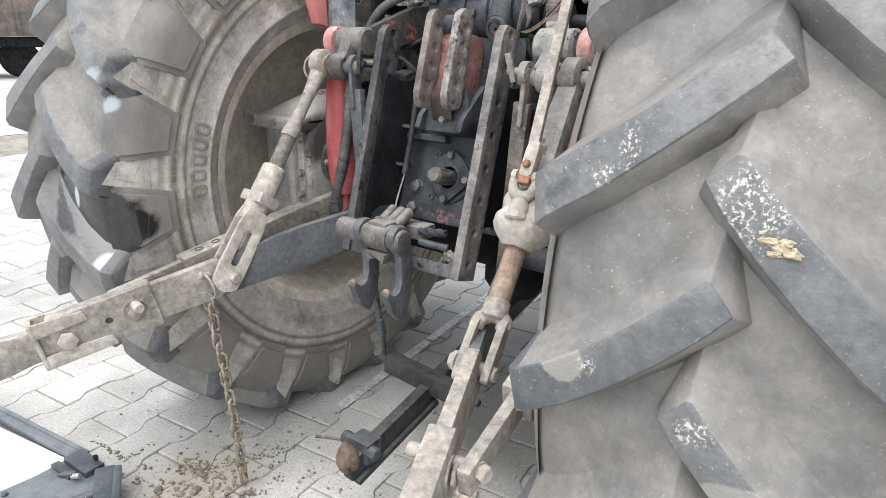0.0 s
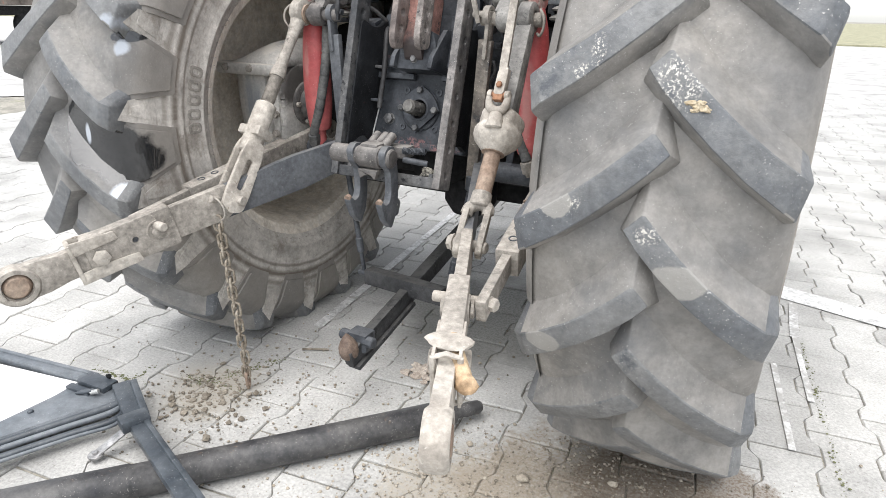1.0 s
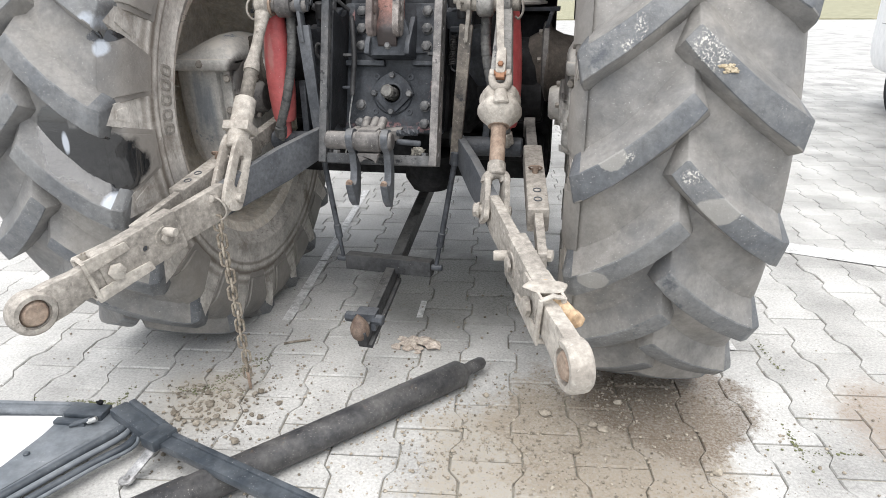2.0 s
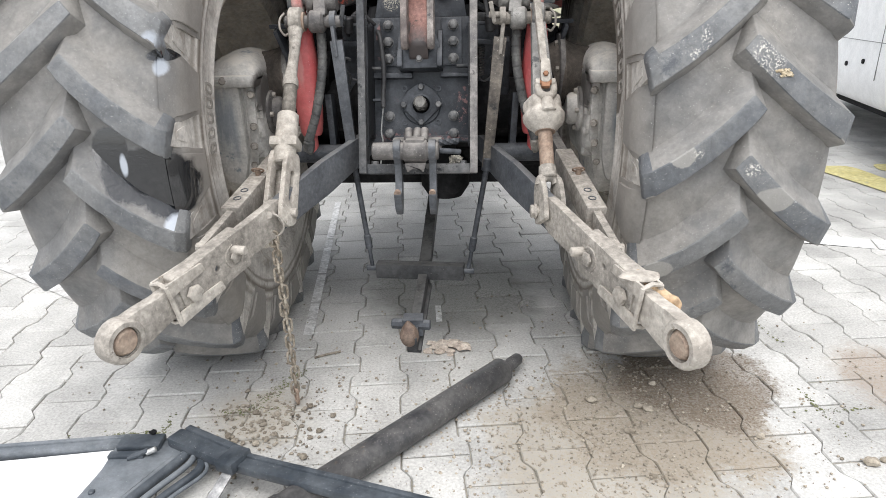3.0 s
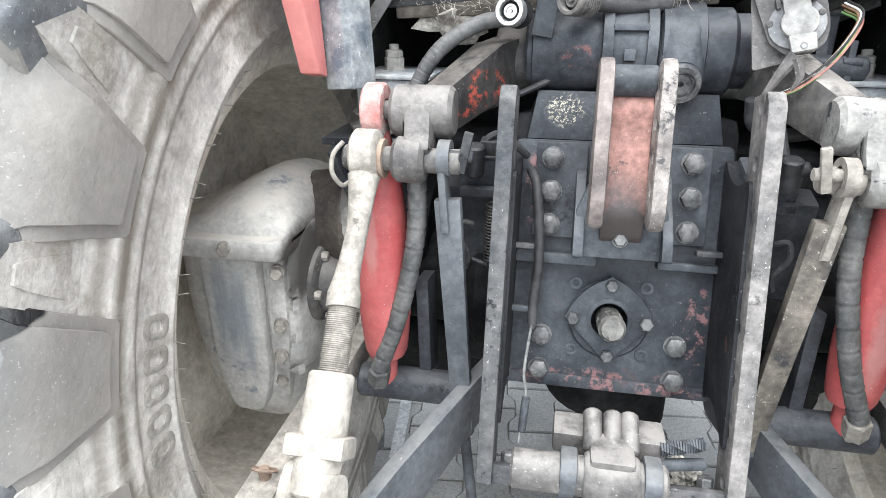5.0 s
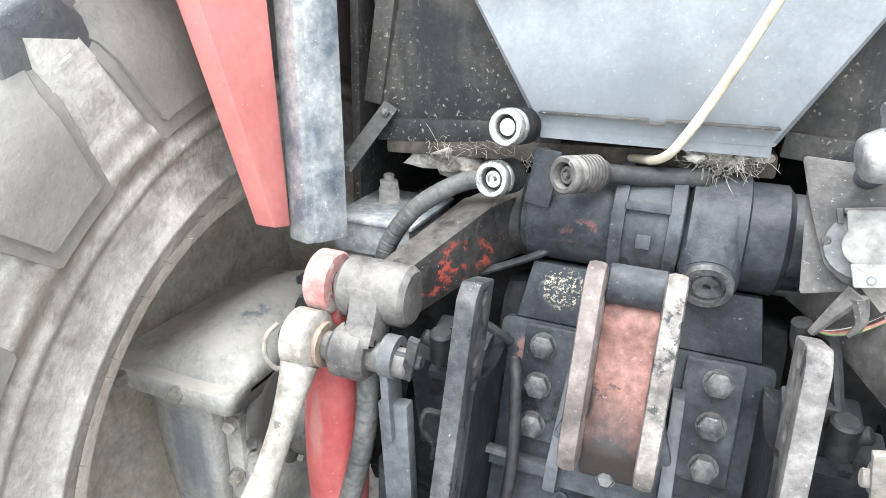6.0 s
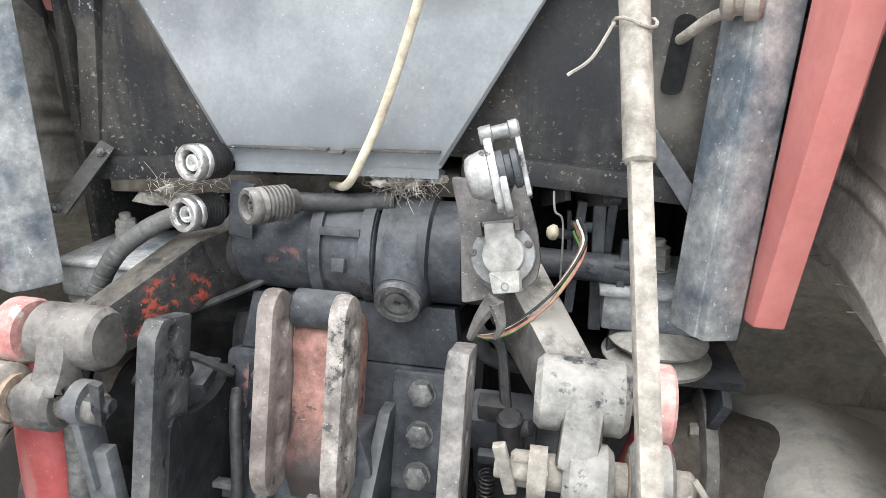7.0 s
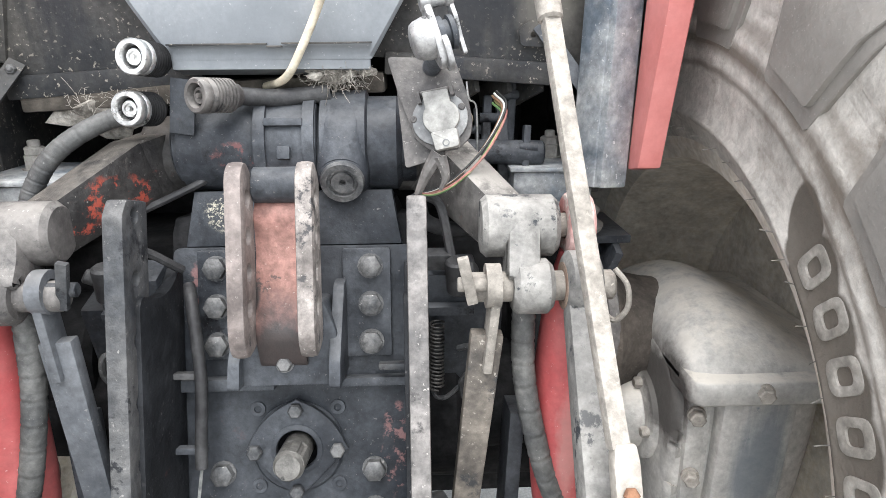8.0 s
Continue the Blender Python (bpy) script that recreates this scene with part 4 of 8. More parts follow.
def wheel(parent, side, phase_in, phase_out, letters):
    bm = BM()
    prof = [(-0.172, 0.405), (-0.186, 0.428), (-0.190, 0.440), (-0.180, 0.446), (-0.166, 0.430), (-0.150, 0.418), (0.150, 0.418), (0.166, 0.430), (0.186, 0.440), (0.186, 0.428), (0.150, 0.404), (0.06, 0.385), (0.055, 0.30), (0.075, 0.20), (0.075, 0.0),
            (0.062, 0.0), (0.062, 0.19), (0.042, 0.29), (0.045, 0.372), (-0.02, 0.385), (-0.150, 0.402)]
    p0 = (side * WX, WY, WZ)
    lathe(bm, p0, (side, 0, 0), prof, seg=72, closed=True)
    rim = part("rear_wheel", bm, RIM, parent, "dust-covered steel rim of a rear wheel")
    part("tyre", turned(side, [(-l, r) for l, r in TREAD] + [(l, r) for l, r in TREAD[-2::-1]]), RUBBER, rim, "worn tread of a farm tyre, dusty grey", angle=55)
    part("sidewall", turned(side, [(-l, r) for l, r in WALL]), WALL_RUBBER, rim, "brown dusty tyre sidewall", angle=55)
    part("sidewall", turned(side, [(l, r) for l, r in WALL]), WALL_RUBBER, rim, "brown dusty tyre sidewall", angle=55)
    for q, ph in ((-1, phase_in), (1, phase_out)):
        base = None
        for i in range(20):
            if base is None:
                base = part("lug", lug(side, q, ph), LUG, rim, angle=30)
                base.data.materials.append(RUBBER)
                for f in base.data.polygons:
                    c = f.center
                    if math.hypot(c.y - WY, c.z - WZ) < 0.772 and abs(abs(c.x) - WX) < 0.20:
                        f.material_index = 1
            else:
                ob = new("lug", base.data)
                ob.parent = rim
                turn = Matrix.Translation(p0) @ Matrix.Rotation(-i * PITCH, 4, "X") @ Matrix.Translation(-Vector(p0))
                ob.matrix_parent_inverse = base.matrix_parent_inverse
                ob.matrix_basis = turn
    for name, make, mat in (("lug_foot", lug_foot, WALL_RUBBER), ("tread_bay", bay_field, RUBBER)):
        base = None
        for i in range(20):
            if base is None:
                base = part(name, make(side, phase_in), mat, rim, angle=30)
            else:
                ob = new(name, base.data)
                ob.parent = rim
                ob.matrix_parent_inverse = base.matrix_parent_inverse
                ob.matrix_basis = Matrix.Translation(p0) @ Matrix.Rotation(-i * PITCH, 4, "X") @ Matrix.Translation(-Vector(p0))
    # raised plain bars where the maker's name stands on the sidewall
    bm = BM()
    for ph, size in letters:
        c = on_wheel(side, -0.2118, LETTER_R, ph)
        up = (on_wheel(side, -0.2118, LETTER_R, ph + 0.01) - c).normalized()
        rad = (on_wheel(side, -0.2118, 0.60, ph) - c).normalized()
        m = frame3(c, rad, up)
        out = rounded([(-0.023, -size * 0.42), (0.023, -size * 0.42), (0.023, size * 0.42), (-0.023, size * 0.42)], 0.013, n=5)
        hole = rounded([(-0.011, -size * 0.20), (0.011, -size * 0.20), (0.011, size * 0.20), (-0.011, size * 0.20)], 0.006, n=4)
        plate(bm, out, 0.004, m, holes=[hole], bevel=0.0012)
    part("sidewall_marking", bm, LETTER, rim, "raised plain marking blocks")
    # moulding hairs
    bm = BM()
    for i in range(70):
        ph = i * 2 * math.pi / 70 + random.uniform(-0.03, 0.03)
        p = on_wheel(side, -0.2, 0.452, ph)
        rod(bm, p, p + Vector((-side * random.uniform(0.008, 0.016), random.uniform(-0.004, 0.004), random.uniform(-0.004, 0.004))), 0.0006, seg=4)
    tagged(part("moulding_hair", bm, LETTER, rim), kind="stuff")
    return rim


tractor = thing("tractor", (0, 0.9, 0.6), "old farm tractor with dirty red and grey rear hitch", "tractor")
wheel(tractor, -1, 0.012, 0.160, [(0.02 + 0.075 * i, 0.034) for i in range(5)])
wheel(tractor, 1, 0.19, 0.347, [(0.30 + 0.100 * i, 0.040) for i in range(6)])

# ---- rear of the tractor ----
LEAN_R = radians(15.5)
RO, RN, RT_ = Vector((0, 0.010, 0.809)), Vector((0, -math.cos(LEAN_R), math.sin(LEAN_R))), Vector((0, math.sin(LEAN_R), math.cos(LEAN_R)))


def rear(x, n, t):
    """A place by the rear plate: across, out from the plate, and up along it, from the take-off shaft."""
    return RO + Vector((x, 0, 0)) + RN * n + RT_ * t


def rear_m(x, n, t):
    """A pose there: its x across, its y up along the plate, its z out from it."""
    return frame3(rear(x, n, t), (1, 0, 0), RT_)


def side_m(x, n, t):
    """A pose there for plates that stand across: its x out from the plate, its y up, its z sideways."""
    return frame3(rear(x, n, t), RN, RT_)


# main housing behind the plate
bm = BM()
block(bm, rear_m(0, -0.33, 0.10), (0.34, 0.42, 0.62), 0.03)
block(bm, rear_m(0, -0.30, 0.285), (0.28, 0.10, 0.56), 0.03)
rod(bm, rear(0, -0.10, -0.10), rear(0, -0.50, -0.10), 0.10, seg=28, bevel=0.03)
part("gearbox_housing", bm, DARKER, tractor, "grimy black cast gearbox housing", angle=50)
# plain near-black blocks, added to fill the dark behind the lift arms
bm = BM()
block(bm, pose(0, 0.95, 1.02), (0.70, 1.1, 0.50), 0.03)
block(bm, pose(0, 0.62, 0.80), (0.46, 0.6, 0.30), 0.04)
part("transmission", bm, DARKER, tractor, "plain black block for the transmission casing")
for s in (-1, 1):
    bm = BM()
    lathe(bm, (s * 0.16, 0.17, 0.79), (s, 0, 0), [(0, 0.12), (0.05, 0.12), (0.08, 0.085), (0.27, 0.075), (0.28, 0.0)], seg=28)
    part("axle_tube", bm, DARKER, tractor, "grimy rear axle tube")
# near-black blocks added to close the bright gaps beside the gearbox
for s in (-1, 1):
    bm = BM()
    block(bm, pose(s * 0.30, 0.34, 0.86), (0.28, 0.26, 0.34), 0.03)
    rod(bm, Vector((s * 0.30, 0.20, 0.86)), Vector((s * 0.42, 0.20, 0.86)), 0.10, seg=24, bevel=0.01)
    part("axle_housing", bm, DARKER, tractor, "plain black block for the rear axle housing")
# plain body block, made long and wide to shade the ground below
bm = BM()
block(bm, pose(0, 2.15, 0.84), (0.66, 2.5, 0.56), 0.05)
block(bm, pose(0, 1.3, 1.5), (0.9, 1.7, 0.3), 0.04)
part("chassis", bm, DARKER, tractor, "plain body ahead of the axle, lengthened to shade the ground")

# near-black mass added to fill the dark under the axle
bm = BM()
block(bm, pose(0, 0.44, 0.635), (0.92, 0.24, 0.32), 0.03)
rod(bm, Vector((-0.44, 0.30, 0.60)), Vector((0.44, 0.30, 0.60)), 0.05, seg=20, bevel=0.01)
part("belly", bm, DARKER, tractor, "plain black fill under the rear axle")

# rear plate with its bolts
bm = BM()
out = rounded([(-0.155, -0.112), (0.155, -0.112), (0.155, 0.262), (-0.155, 0.262)], 0.012)
plate(bm, out, 0.02, rear_m(0, -0.012, 0), holes=[ring2(20, 0.034)], bevel=0.002)
rear_plate = part("rear_plate", bm, PLATE, tractor, "grease-stained dark plate with red paint traces", angle=30)
for pts in ([(-0.122, 0.118), (-0.048, 0.118), (-0.048, 0.258), (-0.122, 0.258)], [(0.062, 0.118), (0.124, 0.118), (0.124, 0.258), (0.062, 0.258)]):
    bm = BM()
    plate(bm, rounded(pts, 0.004), 0.009, rear_m(0, 0.0015, 0), bevel=0.0015)
    part("bolt_pad", bm, DARK, rear_plate)
for x in (-0.098, 0.098):
    for t in (0.235, 0.186, 0.137, -0.0327, -0.0853):
        bm = BM()
        hexbolt(bm, rear(x, 0.006 if t > 0.1 else -0.002, t), RN, 0.0145, 0.014)
        part("bolt", bm, BOLT, rear_plate)
# horizontal ribs and lower red flange
for x, w, h in ((-0.085, 0.12, 0.016), (0.105, 0.09, 0.012)):
    bm = BM()
    block(bm, rear_m(x, 0.008, 0.087), (w, h, 0.024), 0.004)
    part("rib", bm, DARK, rear_plate)
bm = BM()
block(bm, rear_m(0, -0.004, -0.101), (0.30, 0.020, 0.012), 0.003)
part("flange", bm, PLATE, rear_plate, "lower flange with dirty red paint")

# take-off flange and splined shaft
bm = BM()
lathe(bm, rear(0, -0.004, 0), RN, [(0, 0.029), (0, 0.059), (0.005, 0.059), (0.008, 0.056), (0.008, 0.029)], seg=48, closed=True)
out = []
for i in range(96):
    a = 2 * math.pi * i / 96
    k = abs(math.sin(2 * a)) ** 0.6
    r = 0.0660 - (0.0095 if math.sin(a) > -0.02 else 0.0200) * k
    out.append((r * math.cos(a), r * math.sin(a)))
plate(bm, out, 0.010, rear_m(0, 0.009, 0), holes=[ring2(32, 0.0265)], bevel=0.002)
lathe(bm, rear(0, 0.004, 0), RN, [(0, 0.0262), (0.012, 0.0262), (0.0125, 0.0275), (0.011, 0.033), (0, 0.034)], seg=32, closed=True)
pto = part("shaft_flange", bm, DARK, tractor, "dark cast flange round the take-off shaft", angle=35)
for i in range(4):
    a = i * math.pi / 2
    bm = BM()
    hexbolt(bm, rear(0.0525 * math.cos(a), 0.0145, 0.0525 * math.sin(a)), RN, 0.0098, 0.010, washer=False)
    part("bolt", bm, BOLT, pto)
for sx in (-1, 1):
    for sz in (-1, 1):
        bm = BM()
        lathe(bm, rear(sx * 0.0515, -0.002, sz * 0.0505), RN, [(0, 0.005), (0.003, 0.005), (0.003, 0.0095), (0, 0.0095)], seg=14, closed=True)
        part("hole_ring", bm, DARK, pto)
bm = BM()
prof = []
for i in range(48):
    a = 2 * math.pi * i / 48
    r = 0.0192 if (i % 8) < 5 else 0.0160
    prof.append((r * math.cos(a), r * math.sin(a)))
plate(bm, prof, 0.065, rear_m(0, 0.0375, 0), bevel=0.002)
rod(bm, rear(0, -0.02, 0), rear(0, 0.03, 0), 0.0192, seg=24)
rod(bm, rear(0, 0.068, 0), rear(0, 0.076, 0), 0.0190, 0.0150, seg=24)
part("splined_shaft", bm, SHAFT, pto, "worn bright splined shaft")

# side plates and drilled bars
for s in (-1, 1):
    bm = BM()
    out = [(0.0, -0.108), (0.03, -0.09), (0.075, -0.095), (0.13, -0.14), (0.13, 0.215), (0.075, 0.205), (0.035, 0.215), (0.0, 0.25)]
    plate(bm, rounded(out, 0.02), 0.016, side_m(s * 0.150, 0, 0), bevel=0.002)
    part("side_plate", bm, BAR_SIDE, tractor, "oily black side plate with red traces", angle=30)
    bm = BM()
    holes = [ring2(14, 0.0085, (0.0, -0.175 + 0.068 * i)) for i in range(8)]
    plate(bm, rounded([(-0.033, -0.21), (0.030, -0.21), (0.030, 0.300), (0.018, 0.318), (-0.033, 0.318)], 0.004), 0.022, side_m(s * 0.158, 0.124, 0), holes=holes, bevel=0.0035)
    part("drilled_bar", bm, BAR if s < 0 else BAR_WORN, tractor, "grey flat bar with a row of holes" if s < 0 else "pale worn flat bar with a row of holes", angle=30)
bm = BM()
block(bm, rear_m(0, 0.140, -0.196), (0.296, 0.028, 0.014), 0.003)
block(bm, rear_m(0, 0.118, -0.206), (0.296, 0.010, 0.05), 0.003)
cross = part("crossbar", bm, BAR, tractor, "grey angle-iron crossbar")
for x in (-0.128, 0.128):
    bm = BM()
    hexbolt(bm, rear(x, 0.12, -0.190), RT_, 0.011, 0.016)
    part("bolt", bm, BOLT, cross)

bm = BM()
for k in range(9):
    blob(bm, rear(0.098 + 0.010 * (k % 3) + 0.004 * math.sin(k * 2.1), 0.105 + 0.006 * math.cos(k * 1.7), -0.190 + 0.011 * (k // 3)), (0.013, 0.011, 0.010), 0.7, 2, k + 40)
tagged(part("chaff_clump", bm, STRAW, tractor, "pale clump of dried chaff"), kind="stuff")

# top-link bracket
for x in (-0.038, 0.037):
    bm = BM()
    holes = [ring2(14, 0.0095, (0.112, 0.195 + 0.041 * i)) for i in range(4)]
    plate(bm, rounded([(0.078, 0.150), (0.125, 0.138), (0.142, 0.165), (0.142, 0.345), (0.120, 0.362), (0.088, 0.345)], 0.016), 0.020, side_m(x, 0, 0), holes=holes, bevel=0.0065)
    part("link_cheek", bm, CHEEK if x < 0 else BRACKET, tractor, "brown-grey top-link cheek with holes" if x < 0 else "chipped pale top-link cheek with holes", angle=35)
bm = BM()
out = [(0.0, 0.11), (0.075, 0.12), (0.098, 0.16), (0.088, 0.22), (0.086, 0.27), (0.096, 0.30), (0.085, 0.32), (0.02, 0.325), (0.0, 0.30)]
plate(bm, rounded(out, 0.012), 0.056, side_m(-0.0005, 0, 0), bevel=0.003)
part("top_link_block", bm, SALMON, tractor, "worn salmon-red block between the cheeks")
bm = BM()
rod(bm, rear(-0.03, 0.085, 0.335), rear(0.03, 0.085, 0.335), 0.021, seg=24, bevel=0.003)
part("pin", bm, DARK, tractor, "dark pin roller")
bm = BM()
out = [(-0.058, 0.098), (0.058, 0.098), (0.062, 0.16), (0.046, 0.20), (-0.046, 0.20), (-0.062, 0.16)]
plate(bm, rounded(out, 0.006), 0.075, rear_m(0, 0.036, 0), bevel=0.004)
base = part("bracket_base", bm, DARK, tractor, "greasy base of the top-link bracket")
for x in (-0.056, 0.060):
    bm = BM()
    plate(bm, rounded([(0.0, 0.10), (0.095, 0.098), (0.09, 0.13), (0.03, 0.215), (0.0, 0.22)], 0.006), 0.014, side_m(x, 0, 0), bevel=0.002)
    part("gusset", bm, DARK, base)
bm = BM()
hexbolt(bm, rear(0, 0.074, 0.125), RN, 0.0095, 0.008)
part("bolt", bm, BOLT, base)

# chaff-covered box corner over the plate
bm = BM()
plate(bm, [(-0.14, 0.262), (0.14, 0.262), (0.128, 0.335), (-0.128, 0.335)], 0.10, rear_m(0, -0.055, 0), bevel=0.006)
lid = part("lift_housing", bm, PLATE, tractor, "dark lift housing top")

# hydraulic lift cylinder across the top
CY = rear(0, -0.035, 0.398)
bm = BM()
lathe(bm, CY + Vector((-0.150, 0, 0)), (1, 0, 0), [(0, 0.0), (0, 0.046), (0.004, 0.052), (0.010, 0.052), (0.012, 0.060), (0.10, 0.061), (0.112, 0.055), (0.20, 0.055), (0.212, 0.062), (0.285, 0.062), (0.292, 0.054), (0.31, 0.054), (0.31, 0.0)], seg=36)
cyl = part("lift_cylinder", bm, DARK, tractor, "oily dark horizontal lift cylinder", angle=30)
bm = BM()
lathe(bm, CY + Vector((0.036, 0, 0)), (1, 0, 0), [(0, 0.058), (0.004, 0.070), (0.060, 0.070), (0.064, 0.058)], seg=36)
c0 = CY + RN * 0.062 - RT_ * 0.055 + Vector((0.067, 0, 0))
cd = (RN * 0.8 - RT_ * 0.55).normalized()
rod(bm, c0 - cd * 0.05, c0, 0.036, 0.0305, seg=28, bevel=0.004)
sd = (c0 - cd * 0.006) - (CY + Vector((0.067, 0, 0)))
loops = []
for f, rx, ry, p in ((0.0, 0.034, 0.069, 5.0), (0.30, 0.034, 0.067, 4.6), (0.52, 0.0338, 0.060, 3.8), (0.70, 0.0335, 0.050, 3.0), (0.84, 0.0330, 0.041, 2.4), (0.94, 0.0322, 0.034, 2.1), (1.0, 0.0305, 0.0305, 2.0)):
    sx = frame3(CY + Vector((0.067, 0, 0)) + sd * f, (1, 0, 0), Vector((1, 0, 0)).cross(sd) * -1)
    loops.append([sx @ Vector((rx * math.copysign(abs(math.cos(a)) ** (2 / p), math.cos(a)), ry * math.copysign(abs(math.sin(a)) ** (2 / p), math.sin(a)), 0)) for a in [i * math.pi / 18 for i in range(36)]])
sv = [[bm.verts.new(p) for p in l] for l in loops]
for a, b in zip(sv, sv[1:]):
    for i in range(36):
        bm.faces.new((a[i], a[(i + 1) % 36], b[(i + 1) % 36], b[i]))
bm.faces.new(sv[0][::-1])
bm.faces.new(sv[-1])
part("clamp_band", bm, DARK, cyl)
bm = BM()
lathe(bm, c0, RN * 0.8 - RT_ * 0.55, [(0.0, 0.0), (0.0, 0.004), (0.005, 0.0045), (0.006, 0.014), (0.003, 0.015), (0.003, 0.0185), (0.007, 0.0195), (0.007, 0.0265), (0, 0.028)][::-1], seg=28)
part("plug", bm, BOLT, cyl, "round steel plug")
bm = BM()
lathe(bm, CY + Vector((-0.040, 0, 0)), (1, 0, 0), [(0, 0.058), (0.002, 0.0655), (0.074, 0.0655), (0.076, 0.058)], seg=36)
part("collar", bm, DARK, cyl)
bm = BM()
for x in (-0.042, 0.018):
    lathe(bm, CY + Vector((x, 0, 0)), (1, 0, 0), [(0, 0.060), (0.001, 0.0715), (0.015, 0.0715), (0.016, 0.060)], seg=36)
block(bm, frame3(CY + Vector((-0.004, 0, 0)) + RN * 0.066 + RT_ * 0.018, (1, 0, 0), RT_), (0.048, 0.010, 0.012), 0.002)
block(bm, frame3(CY + Vector((-0.004, 0, 0)) + RN * 0.067 - RT_ * 0.020, (1, 0, 0), RT_), (0.016, 0.016, 0.010), 0.002)
part("yoke", bm, DARK, cyl)


# lift arms with their double eyes, one on each side
def lift_arm(s):
    mat_a, mat_e = (ARM, GREYARM) if s < 0 else (ARM_SIDE, ARM_PALE)
    up, low = Vector((s * 0.294, -0.022, 1.112)), Vector((s * 0.288, -0.068, 1.056))
    bm = BM()
    a0, a1, a2 = Vector((s * 0.165, 0.165, 1.165)), Vector((s * 0.20, 0.10, 1.155)), Vector((s * 0.262, -0.010, 1.108))
    beam(bm, a0, a1, 0.050, 0.085, bevel=0.008, high1=0.080)
    beam(bm, a1 - (a2 - a1) * 0.12, a2, 0.052, 0.080, bevel=0.008, high1=0.062, wide1=0.046)
    rod(bm, Vector((s * 0.13, 0.165, 1.168)), Vector((s * 0.195, 0.165, 1.168)), 0.052, seg=28, bevel=0.006)
    arm = part("lift_arm", bm, mat_a, tractor, "oily dark lift arm with red paint" if s < 0 else "dark lift arm with dusty pale top", angle=45)
    bm = BM()
    rod(bm, Vector((s * 0.230, up.y, up.z)), Vector((s * 0.316, up.y, up.z)), 0.0355, seg=32, bevel=0.006)
    rod(bm, Vector((s * 0.260, low.y, low.z)), Vector((s * 0.304, low.y, low.z)), 0.0305, seg=32, bevel=0.006)
    d2 = (low - up).normalized()
    web = []
    for f, w in ((-0.010, 0.0335), (0.012, 0.0345), (0.028, 0.0300), (0.042, 0.0270), (0.056, 0.0275), (0.074, 0.0285)):
        web.append((f, w))
    outline = [(f, w) for f, w in web] + [(f, -w) for f, w in web[::-1]]
    plate(bm, rounded(outline, 0.006, n=2), 0.038, frame3(Vector((s * 0.277, up.y, up.z)), d2, (0, -d2.z, d2.y)), bevel=0.012)
    part("eye_casting", bm, mat_e, arm, "dusty grey double-eye casting" if s < 0 else "pale double-eye casting")
    bm = BM()
    hexbolt(bm, up + Vector((-s * 0.038, 0, 0)), (-s, 0, 0), 0.012, 0.006, stud=0.008)
    rod(bm, low - Vector((s * 0.075, 0, 0)), low + Vector((s * 0.085, 0, 0)), 0.0165, seg=20, bevel=0.003)
    rod(bm, up, up + Vector((s * 0.062, 0, 0)), 0.014, seg=16, bevel=0.002)
    part("pin", bm, DUSTY if s > 0 else GREYARM, arm)
    bm = BM()
    lathe(bm, low + Vector((s * 0.028, 0, 0)), (s, 0, 0), [(0, 0.026), (0.006, 0.026), (0.006, 0.017), (0, 0.017)], seg=22, closed=True)
    part("washer", bm, RUST_DUST, arm)
    # split pin and ring at the outer end
    bm = BM()
    c = low + Vector((s * 0.080, -0.004, -0.004))
    hose(bm, [c + Vector((0, -0.012, 0.028 - 0.0)), c + Vector((s * 0.012, -0.02, 0.012)), c + Vector((s * 0.014, -0.022, -0.012)), c + Vector((s * 0.004, -0.016, -0.030)), c + Vector((-s * 0.006, -0.008, -0.026))], 0.0032, seg=8)
    part("linch_pin", bm, DUSTY, arm)
    # red ram from the upper eye down to the axle
    bm = BM()
    ram = Vector((s * 0.338, -0.012, 0.66))
    topc = up + Vector((s * 0.046, 0, 0))
    lathe(bm, topc - Vector((s * 0.014, 0, 0)), (s, 0, 0), [(0, 0.034), (0.003, 0.037), (0.025, 0.037), (0.028, 0.034), (0.028, 0.016), (0, 0.016)], seg=28, closed=True)
    eye = part("ram_eye", bm, PINK, tractor, "worn pink-red eye of the hydraulic ram")
    bm = BM()
    d = (ram - topc)
    lathe(bm, topc, d, [(0.03, 0.017), (0.05, 0.022), (0.08, 0.029), (0.13, 0.035), (0.19, 0.0395), (0.25, 0.041), (0.31, 0.0395), (0.35, 0.036), (0.375, 0.033), (0.385, 0.029), (0.388, 0.016), (d.length - 0.004, 0.016), (d.length, 0.012)], seg=28)
    part("hydraulic_ram", bm, RED, tractor, "faded red hydraulic ram")
    # bracket under the ram
    bm = BM()
    rod(bm, ram + Vector((-s * 0.13, 0.01, 0.005)), ram + Vector((s * 0.05, 0.01, 0.005)), 0.028, seg=22, bevel=0.004)
    beam(bm, ram + Vector((-s * 0.06, 0.04, 0.02)), ram + Vector((-s * 0.05, 0.06, 0.18)), 0.02, 0.06, hint=(0, 1, 0))
    part("ram_bracket", bm, DARK, tractor)
    # spiral-wrapped hose along the ram
    bm = BM()
    pts = [Vector((s * 0.292, 0.000, 1.075)), Vector((s * 0.281, -0.035, 1.020)), Vector((s * 0.283, -0.045, 0.930)), Vector((s * 0.308, -0.046, 0.815)), Vector((s * 0.343, -0.042, 0.715))]
    hose(bm, pts, 0.0135, seg=14, n=60, radii=lambda f: 0.0142 - 0.0011 * max(0, math.sin(f * 88) - 0.72) / 0.28 - 0.0006 * ((f * 14) % 1))
    hs = part("hose", bm, HOSE, tractor, "spiral-wrapped dusty hydraulic hose")
    bm = BM()
    e0 = Vector((s * 0.343, -0.042, 0.715))
